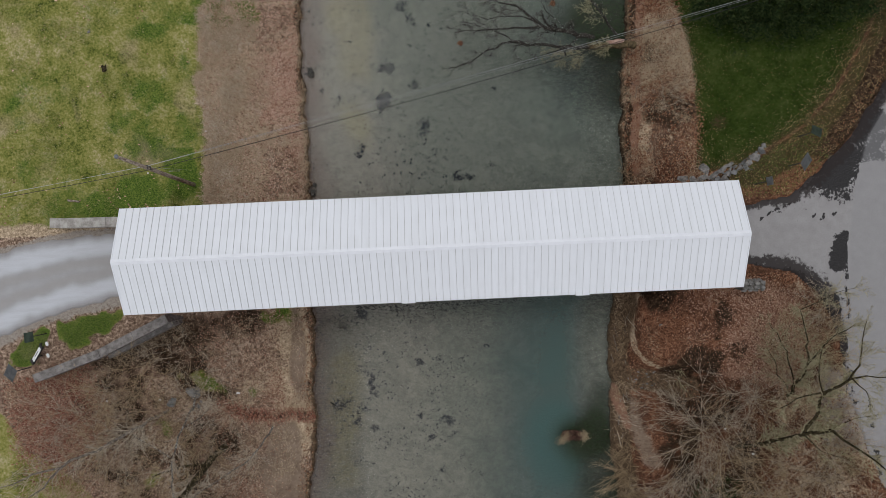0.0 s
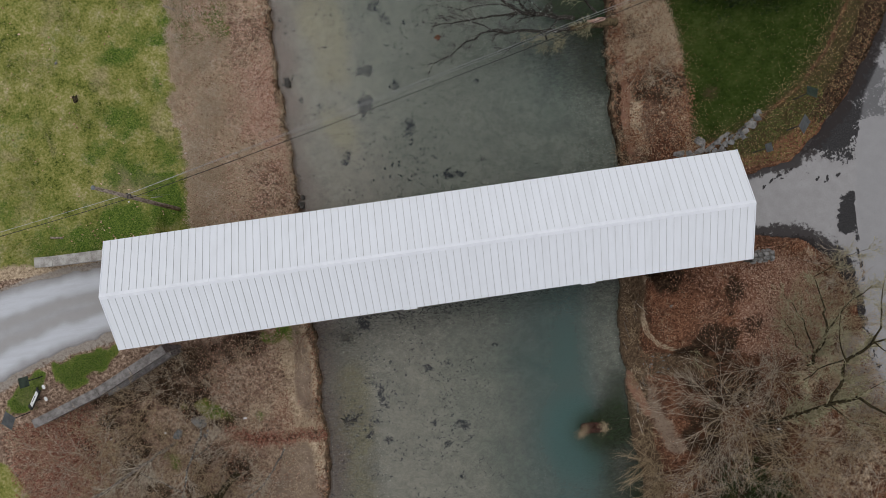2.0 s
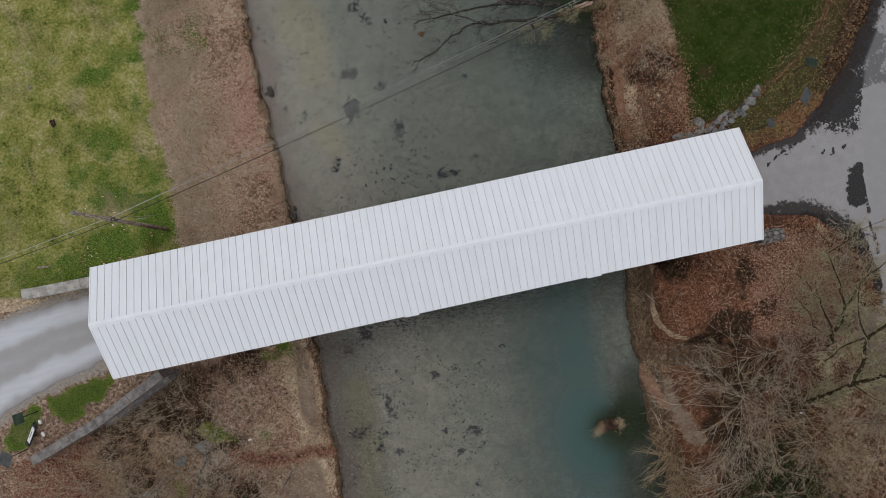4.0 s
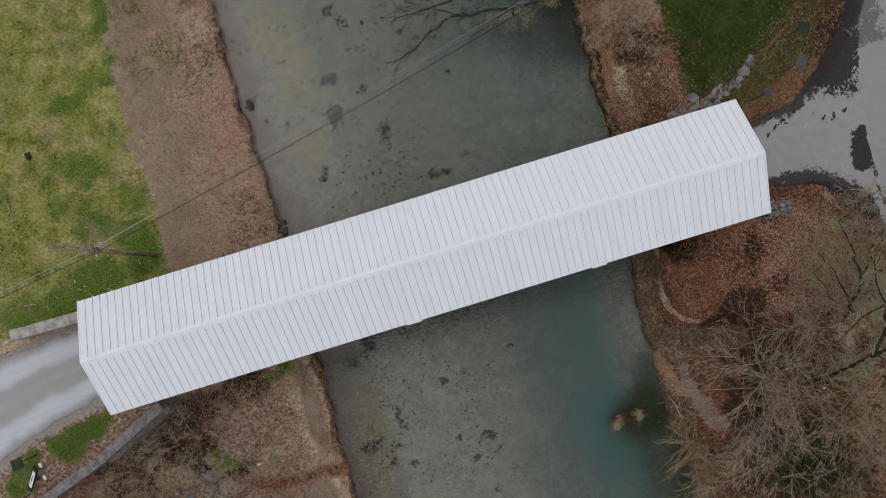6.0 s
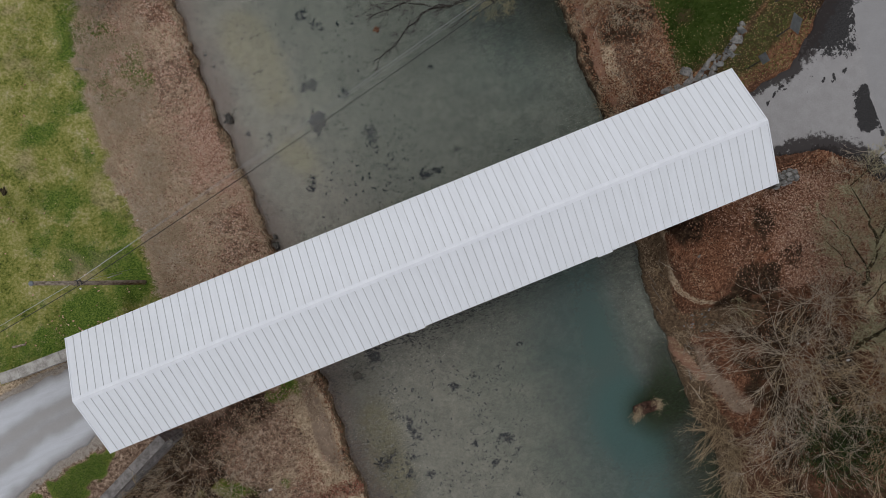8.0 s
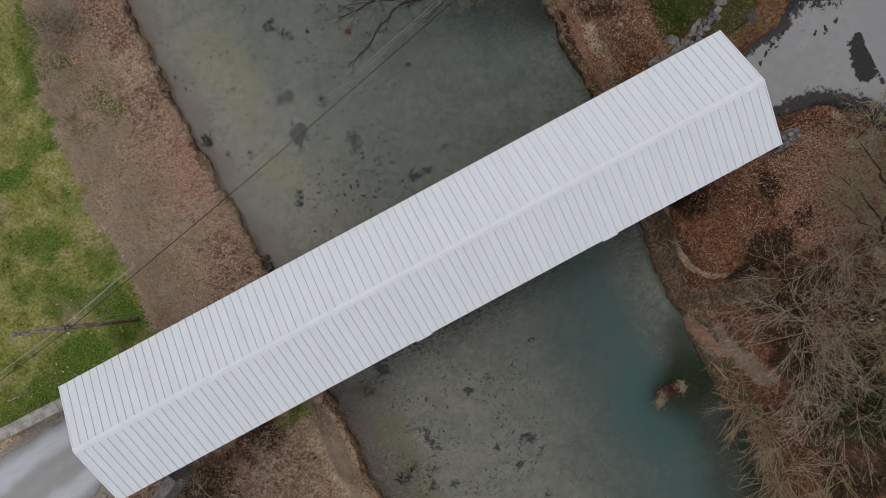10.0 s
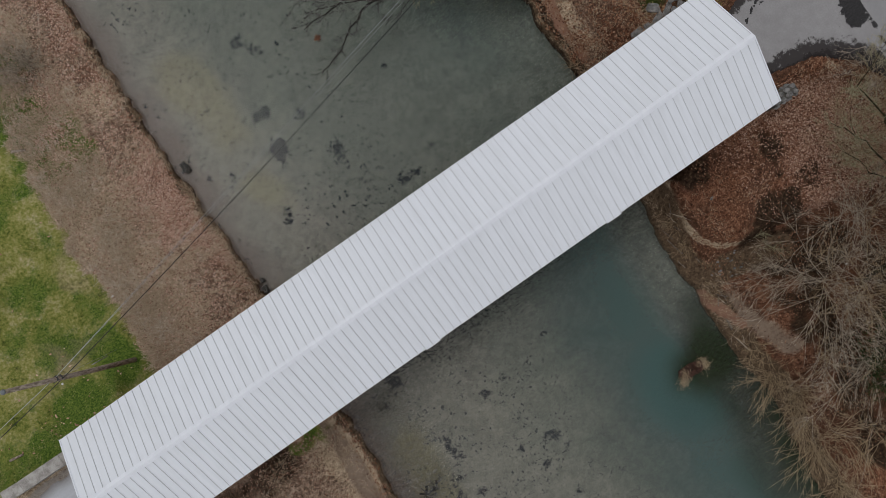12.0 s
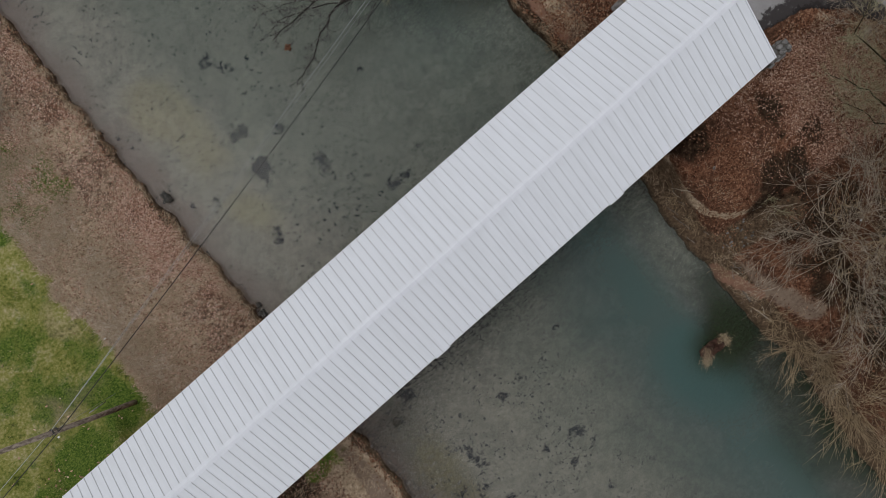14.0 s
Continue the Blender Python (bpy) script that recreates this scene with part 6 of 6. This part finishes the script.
def leaf_clump(x, y, z, r, seed):
    """Dead leaves caught in a fork."""
    rng = np.random.RandomState(seed)
    n = 160
    c = rng.randn(n, 3) * r * 0.45 + np.array([x, y, z])
    d, e = rng.randn(n, 3), rng.randn(n, 3)
    d /= np.linalg.norm(d, axis=1)[:, None]
    e = np.cross(d, e)
    e /= np.linalg.norm(e, axis=1)[:, None]
    v = np.stack([c - d * 0.07, c - e * 0.035, c + d * 0.07, c + e * 0.035], 1).reshape(-1, 3)
    tagged(new("leaf_clump", triangles("leaf_clump", v, np.arange(len(v)).reshape(-1, 4), RUST_LEAF)), "clump of orange-brown leaves caught in the leaning tree", "leaf clump", "caught leaves")


leaf_clump(*(2.49, 13.50, 3.00), 0.15, 301)
leaf_clump(*(8.57, 15.68, 3.40), 0.15, 302)

# ---- fallen leaves, grass, weed and litter ----
def scatter(n, x0, x1, y0, y1, weight, seed):
    """Places in a rectangle, kept by chance as the weight (0 to 1) tells."""
    rng = np.random.RandomState(seed)
    x, y = rng.uniform(x0, x1, n), rng.uniform(y0, y1, n)
    keep = rng.rand(n) < weight(x, y)
    return x[keep], y[keep], rng


def dry_land(x, y, margin=0.0):
    _, dw, de, edge = lie(x, y)
    clear = (inside(x, y, ROAD_WEST) < -0.1) & (inside(x, y, ROAD_EAST) < -0.1)
    under = (np.abs(y) < 2.7) & (np.abs(x) < 17.5)
    return (edge > margin) & clear & ~under


def leaves(name, label, x, y, rng, size, material):
    n = len(x)
    z = lie(x, y)[0]
    a = rng.uniform(0, 2 * np.pi, n)
    s = size * rng.uniform(0.6, 1.5, n)
    d = np.stack([np.cos(a), np.sin(a), rng.normal(0, 0.35, n)], 1)
    e = np.stack([-np.sin(a), np.cos(a), rng.normal(0, 0.35, n)], 1) * 0.6
    c = np.stack([x, y, z + 0.025 + rng.uniform(0, 0.05, n)], 1)
    s = s[:, None]
    v = np.stack([c - d * s, c - e * s + d * s * 0.1, c + d * s, c + e * s + d * s * 0.1], 1).reshape(-1, 3)
    tagged(new(name, triangles(name, v, np.arange(len(v)).reshape(-1, 4), material)), label, "leaves", "", "stuff")


def blades(name, label, x, y, rng, height, width, lean, material, category="grass", per=3):
    x, y = np.repeat(x, per), np.repeat(y, per)
    n = len(x)
    x, y = x + rng.normal(0, 0.04, n), y + rng.normal(0, 0.04, n)
    z = lie(x, y)[0]
    a = rng.uniform(0, 2 * np.pi, n)
    h = height * rng.uniform(0.5, 1.4, n)
    out = lean * h * rng.uniform(0.4, 1.5, n)
    tip = np.stack([x + np.cos(a) * out, y + np.sin(a) * out, z + h], 1)
    side = np.stack([-np.sin(a), np.cos(a), np.zeros(n)], 1) * width
    base = np.stack([x, y, z], 1)
    v = np.stack([base - side, base + side, tip], 1).reshape(-1, 3)
    tagged(new(name, triangles(name, v, np.arange(len(v)).reshape(-1, 3), material)), label, category, "", "stuff")


# brown leaves on the western bank, thicker in drifts
x, y, rng = scatter(230000, -16.5, -8, 2.8, 29, lambda x, y: dry_land(x, y, 0.1) * ease(lie(x, y)[1], 0.1, 0.5) * ease(off_field(x, y), -0.3, 0.5) * (0.13 + 0.55 * ease(wave(x, y, 2.6, 51) + 0.5 * wave(x, y, 0.8, 58) + 0.25 * (x + 11.2), -0.1, 0.9)), 51)
leaves("fallen_leaves", "dry brown leaves strewn over the river bank", x, y, rng, 0.043, BROWN_LEAF)
x, y, rng = scatter(170000, -28, -8, -20, -2.9, lambda x, y: dry_land(x, y, 0.1) * ease(-y - np.interp(x, [-26, -17], [6.9, 3.4]), -0.3, 0.4) * (0.12 + 0.5 * ease(wave(x, y, 2.2, 52) + 0.5 * wave(x, y, 0.8, 59), -0.1, 0.9)) * (0.25 + 0.75 * np.maximum(ease(x, -15.5, -13.5), ease(-x, 21.5, 23.5))) * (1 - 0.85 * ease(x, -11.0, -10.4) * ease(-8.7 - x, 0, 0.3)) * (1 - 0.85 * ease(x, -13.0, -12.2) * (y < -10.5)), 52)
leaves("fallen_leaves", "brown leaves lying under the bare thicket", x, y, rng, 0.043, PINK_LEAF)
x, y, rng = scatter(300000, 12, 29, -25, -2.4, lambda x, y: dry_land(x, y, 0.4) * (0.04 + 0.42 * ease(wave(x, y, 2.2, 53) + 0.5 * wave(x, y, 0.7, 60), -0.2, 0.9)) * np.where(inside(x, y, MOUND) < 0, 0.5, 1) * ease(lie(x, y)[2], 0.8, 1.6) * (1 - 0.85 * dark_patches(x, y)) * (1 - 0.5 * ease(-y, 8.5, 10.5)), 53)
leaves("fallen_leaves", "rust-red leaves covering the mound and bank", x, y, rng, 0.042, RUST_LEAF)
x, y, rng = scatter(90000, 16.5, 26.5, -10.5, -2.6, lambda x, y: dry_land(x, y, 0.4) * ease(inside(x, y, MOUND), -0.3, 0.6) * (0.15 + 0.75 * ease(x + 0.8 * wave(x, y, 1.4, 26), 18.0, 20.5)) * (1 - 0.8 * dark_patches(x, y)) * (0.5 + 0.5 * ease(wave(x, y, 1.1, 25), -0.4, 0.5)), 57)
leaves("fallen_leaves", "pinkish-brown dry leaves over the top of the mound", x, y, rng, 0.045, PINK_LEAF)
x, y, rng = scatter(60000, 13, 19, 2.8, 20, lambda x, y: dry_land(x, y, 0.1) * ease(-inside(x, y, LAWN), -0.5, 0.3) * (0.08 + 0.45 * ease(wave(x, y, 1.8, 54) + 0.5 * wave(x, y, 0.7, 68), -0.2, 0.8)), 54)
leaves("fallen_leaves", "reddish leaves and litter on the steep bank", x, y, rng, 0.06, RUST_LEAF)
x, y, rng = scatter(52000, 17, 33, 2.4, 20, lambda x, y: dry_land(x, y) * (0.05 + 0.28 * ease(1.5 + inside(x, y, ROAD_EAST), -0.6, 1.2) + 0.22 * ease(5.5 + inside(x, y, ROAD_EAST), 0, 4) + 0.25 * ease(0.9 - np.abs(inside(x, y, LAWN)), -0.3, 0.6)), 55)
leaves("fallen_leaves", "yellow leaves scattered over the lawn", x, y, rng, 0.029, YELLOW_LEAF)
x, y, rng = scatter(14000, -32, -15, 3, 22, lambda x, y: dry_land(x, y) * (0.012 + 0.35 * ease(-y, -6.5, -4) * ease(wave(x, y, 1.6, 57), -0.1, 0.7)), 56)
leaves("fallen_leaves", "brown leaves blown into the field grass", x, y, rng, 0.06, BROWN_LEAF)

x, y, rng = scatter(26000, -28.5, -19, -15, -6.2, lambda x, y: dry_land(x, y) * ease(-y - np.interp(x, [-26, -17], [6.9, 3.4]), 0.0, 0.5) * ease(2.6 - np.hypot((x + 25.3) * 0.9, (y + 9.6) * 0.62), -0.8, 1.2) * 0.8, 50)
leaves("fallen_leaves", "deep red leaves drifted at the end of the wall", x, y, rng, 0.055, RED_LEAF)

x, y, rng = scatter(14000, 20, 33, 3, 18, lambda x, y: dry_land(x, y) * ease(1.0 + inside(x, y, ROAD_EAST), -0.1, 0.6) * 0.5, 49)
leaves("fallen_leaves", "dark red leaves gathered along the asphalt's edge", x, y, rng, 0.045, RUST_LEAF)
x, y, rng = scatter(26000, -10.4, -7.8, -24, 29, lambda x, y: dry_land(x, y, -0.03) * ease(0.75 - lie(x, y)[1], -0.1, 0.4) * 0.3, 48)
leaves("fallen_leaves", "dark red-brown leaves lodged along the bank's edge", x, y, rng, 0.05, RUST_LEAF)
x, y, rng = scatter(4500, 20, 26, 2.6, 7, lambda x, y: dry_land(x, y) * 0.6 * ease(-inside(x, y, LAWN), 0.2, 0.5), 47)
blades("verge_grass", "thin olive grass below the stones", x, y, rng, 0.06, 0.012, 0.9, VERGE)

ditch = [(-14.5, -9.7), (-13.1, -10.5), (-11.5, -10.85), (-10.0, -10.75), (-8.85, -11.2)]
x, y, rng = scatter(14000, -15, -8.2, -11.5, -6.5, lambda x, y: dry_land(x, y, 0.05) * ease(0.5 - near(x, y, ditch), -0.2, 0.4) * 0.8, 46)
leaves("fallen_leaves", "reddish leaves drifted into a shallow ditch", x, y, rng, 0.05, RED_LEAF)

# grasses
x, y, rng = scatter(60000, -32, -12, 2.6, 26, lambda x, y: dry_land(x, y) * ease(-off_field(x, y), -0.3, 0.6) * (inside(x, y, [(-24.2, 2.4), (-17, 2.3), (-17, 3.2), (-24.2, 3.3)]) < 0) * (0.03 + 0.5 * ease(wave(x, y, 1.9, 61) + 0.5 * wave(x, y, 0.6, 69), 0.0, 0.9)), 61)
blades("field_grass", "rough green and yellow field grass", x, y, rng, 0.11, 0.014, 0.9, GRASS)
x, y, rng = scatter(5000, -27.5, -19.5, -6.5, -2.6, lambda x, y: dry_land(x, y) * np.maximum(ease(inside(x, y, VERGES[0]), -0.2, 0.3), ease(inside(x, y, VERGES[1]), -0.2, 0.3)), 62)
blades("verge_grass", "patch of green grass between lane and wall", x, y, rng, 0.07, 0.014, 0.9, VERGE)
x, y, rng = scatter(50000, 16, 31, 4, 21, lambda x, y: ease(inside(x, y, LAWN), -0.1, 0.3) * 0.8, 63)
blades("lawn_grass", "short dark green lawn grass", x, y, rng, 0.05, 0.012, 0.8, LAWN_BLADE)
x, y, rng = scatter(95000, -16, -8.2, 2.8, 29, lambda x, y: dry_land(x, y, 0.02) * ease(off_field(x, y), -0.3, 0.3) * (0.08 + 0.55 * ease(-x, 9.5, 13.5) + 0.35 * ease(-8.6 - x, 0.7, 0.0)) * (0.3 + 0.7 * ease(wave(x, y, 1.2, 64), -0.3, 0.6)), 64)
blades("straw_grass", "matted pale dry grass on the bank", x, y, rng, 0.18, 0.0085, 1.5, STRAW)
tufts = ((-13.9, 20.4, 1.3), (-13.4, 18.6, 1.1), (-12.2, 16.6, 0.8), (-14.2, 16.4, 0.8), (-12.9, 23.0, 0.9), (-11.9, 17.9, 0.6))
x, y, rng = scatter(9000, -16, -10.5, 14.5, 25, lambda x, y: dry_land(x, y, 0.1) * sum(ease(r - np.hypot(x - a, y - b) + 0.7 * wave(x, y, 0.6, 36), -0.3, 0.9) for a, b, r in tufts) * 0.6, 72)
blades("bank_grass", "young green grass coming up through the dry bank", x, y, rng, 0.10, 0.014, 1.0, VERGE)
x, y, rng = scatter(42000, -28, -8.2, -20, -3.2, lambda x, y: dry_land(x, y, 0.02) * ease(-y - np.interp(x, [-26, -17], [7.1, 3.7]), -0.1, 0.3) * 0.45 * (0.2 + 0.8 * ease(wave(x, y, 1.2, 65), -0.2, 0.6)), 65)
blades("straw_grass", "dry grass stalks among the thicket", x, y, rng, 0.22, 0.0065, 1.4, STRAW)
x, y, rng = scatter(52000, 9, 27, -25, -2.6, lambda x, y: dry_land(x, y, 0.05) * 0.5 * (0.02 + 0.2 * ease(wave(x, y, 1.1, 66), 0.2, 0.8) + 0.6 * ease(13.4 - x, 0, 1.2) * ease(wave(x, y, 0.9, 29), -0.2, 0.5)) * (1 - dark_patches(x, y)), 66)
blades("straw_grass", "dry grass stalks on the eastern bank", x, y, rng, 0.22, 0.0065, 1.5, STRAW)
x, y, rng = scatter(34000, 13.2, 18.2, 2.8, 20, lambda x, y: dry_land(x, y, 0.02) * ease(-inside(x, y, LAWN), -0.2, 0.3) * (0.05 + 0.3 * ease(wave(x, y, 1.0, 67), -0.1, 0.7) + 0.5 * ease(1.9 - np.hypot(x - 16.4, (y - 12.6) * 0.7), -0.8, 0.8)), 67)
blades("straw_grass", "straw-coloured grass on the steep bank", x, y, rng, 0.2, 0.0065, 1.5, STRAW)

x, y, rng = scatter(16000, -16, -8.4, 2.8, 29, lambda x, y: dry_land(x, y, 0.05) * ease(off_field(x, y), -0.3, 0.3) * (0.12 + 0.6 * ease(-x, 11.0, 13.5)) * ease(wave(x, y, 0.9, 70) + 0.6 * wave(x, y, 0.4, 71), -0.3, 0.7), 68)
blades("straw_grass", "flattened tussocks of bleached grass on the bank", x, y, rng, 0.2, 0.016, 1.8, BLEACHED, per=2)


def river_weed():
    """Dark ragged clumps of weed on the bed, in drifts."""
    rng = np.random.RandomState(77)
    spots = []
    x, y = rng.uniform(-8, 10, 14000), rng.uniform(-20, 20, 14000)
    w = ease(wave(x, y, 1.6, 78) + 0.7 * wave(x, y, 0.6, 79), 0.0, 0.9) * np.maximum(ease(1.0 - np.hypot((x + 1.6) / 4.4, (y - 7.2) / 4.8), 0, 0.5), np.maximum(ease(1.0 - np.hypot((x + 2.2) / 4.6, (y + 9.0) / 6.5), 0, 0.5), 0.0))
    keep = rng.rand(14000) < w * 0.55
    spots += [(a, b, 0.02 + 0.07 * rng.rand() ** 3) for a, b in zip(x[keep], y[keep])]
    xs, ys = np.arange(-12, 15, 0.25), np.arange(-25, 31, 0.25)
    bed = lie(*np.meshgrid(xs, ys, indexing="ij"))[0]
    depth = lambda a, b: float(bed[min(107, max(0, int((a + 12) * 4))), min(223, max(0, int((b + 25) * 4)))])
    v, f = [], []
    for cx, cy, r in spots:
        n = 1 if r < 0.16 else int(30 + 110 * r)
        for _ in range(n):
            px, py = (cx, cy) if n == 1 else (cx + rng.normal(0, r * 0.42), cy + rng.normal(0, r * 0.5))
            q = r if n == 1 else rng.uniform(0.02, 0.10)
            k, at = 8, len(v)
            z = depth(px, py) + 0.02
            v.append((px, py, z + 0.04))
            ph, long = rng.uniform(0, 6.28), rng.uniform(0.8, 1.6)
            for i in range(k):
                a = ph + 2 * math.pi * i / k
                rr = q * rng.uniform(0.5, 1.25)
                v.append((px + math.cos(a) * rr, py + math.sin(a) * rr * long, z))
            f += [(at, at + 1 + i, at + 1 + (i + 1) % k) for i in range(k)]
    tagged(new("river_weed", mesh_of("river_weed", v, f, ALGAE)), "dark clumps of weed on the river bed", "river weed", "", "stuff")


def driftwood():
    """Loose sticks along the eastern shore."""
    rng = random.Random(91)
    for k in range(26):
        y = rng.uniform(-14.5, -3.6) if k < 19 else rng.uniform(5, 13)
        x = float(np.interp(y, *np.array(EAST_BANK).T)) + rng.uniform(0.15, 1.3)
        a, s = rng.gauss(1.95, 0.6), rng.uniform(0.3, 0.8) * (1.6 if k % 7 == 0 else 1)
        pts = []
        for i in range(5):
            t = (i / 4 - 0.5) * s
            px, py = x + math.cos(a) * t + rng.gauss(0, 0.012), y + math.sin(a) * t + rng.gauss(0, 0.012)
            pts.append((px, py, max(0.0, float(lie(px, py)[0])) + 0.04))
        r = rng.uniform(0.012, 0.03) * (1.8 if k % 7 == 0 else 1)
        tagged(new("driftwood_stick", rod_mesh("driftwood_stick", TWIG_GREY if k % 3 == 0 else BARK_GREY, pts, [r, r, r * 0.9, r * 0.8, r * 0.5], 6)), "bleached stick stranded on the muddy shore", "driftwood", "stranded sticks")
    for k in range(22):
        x, y = rng.uniform(13.0, 15.0), rng.uniform(-10.2, -8.9)
        s = rng.uniform(0.07, 0.16)
        o = new("pebble", stone_meshes[k % 6])
        o.matrix_world = Matrix.Translation((x, y, float(lie(x, y)[0]) + s * 0.2)) @ Matrix.Diagonal((s, s * 0.8, s * 0.6, 1))
        tagged(o, "pale pebble in the muddy gully", "stone", "gully pebbles")


def ripple_dashes():
    """Dark ripple reflections in the lee of the bridge, added as thin black slivers."""
    rng = np.random.RandomState(88)
    v, f = [], []
    for k in range(900):
        lee = k < 760
        x = rng.uniform(-5.6, 8.0) if lee else rng.uniform(-2, 9)
        y = -3.3 - abs(rng.normal(0, 0.6)) * (1.15 - 0.06 * (x + 5)) if lee else 3.4 + abs(rng.normal(0, 0.6))
        a, s = rng.normal(-0.25, 0.4), rng.uniform(0.05, 0.14)
        c, n, at = Vector((x, y, -0.012)), Vector((-math.sin(a), math.cos(a), 0)) * rng.uniform(0.012, 0.026), len(v)
        d = Vector((math.cos(a), math.sin(a), 0)) * s
        v += [c - d, c - d * 0.3 - n, c + d * 0.5 - n * 0.7, c + d + n, c + d * 0.3 + n, c - d * 0.6 + n * 0.8]
        f.append(tuple(range(at, at + 6)))
    tagged(new("dark_ripples", mesh_of("dark_ripples", v, f, RIPPLE_AND_BRANCH)), "short black slivers standing for dark ripple reflections beside the bridge", "river weed", "", "stuff")


river_weed()
ripple_dashes()
driftwood()


def sunken_branch():
    """A waterlogged branch with trapped weed on the shallow bed."""
    w = Wood(93)
    z = float(lie(-7.1, -10.6)[0]) + 0.1
    limbs(w, [([(-7.75, -10.35, z), (-7.3, -10.65, z + 0.12), (-6.75, -10.55, z + 0.08), (-6.3, -10.3, z)], 0.05, 0.02), ([(-7.5, -10.1, z), (-7.35, -10.6, z + 0.1), (-7.4, -11.0, z)], 0.035, 0.015)], 5, 0.45, 1, -0.02)
    w.finish("sunken_branch", "dark waterlogged branch lying on the shallow bed", "branch", RIPPLE_AND_BRANCH, RIPPLE_AND_BRANCH)
    b = rock(97, 0.62, 0.55, 0.3, 0.12)
    tagged(new("sunken_stone", from_bm("sunken_stone", b, STONE_MOSS)), "square grey block under the shallow water", "stone", "sunken stones").matrix_world = Matrix.Translation((-6.66, -4.96, float(lie(-6.66, -4.96)[0]) + 0.1)) @ Matrix.Rotation(0.4, 4, "Z")


sunken_branch()
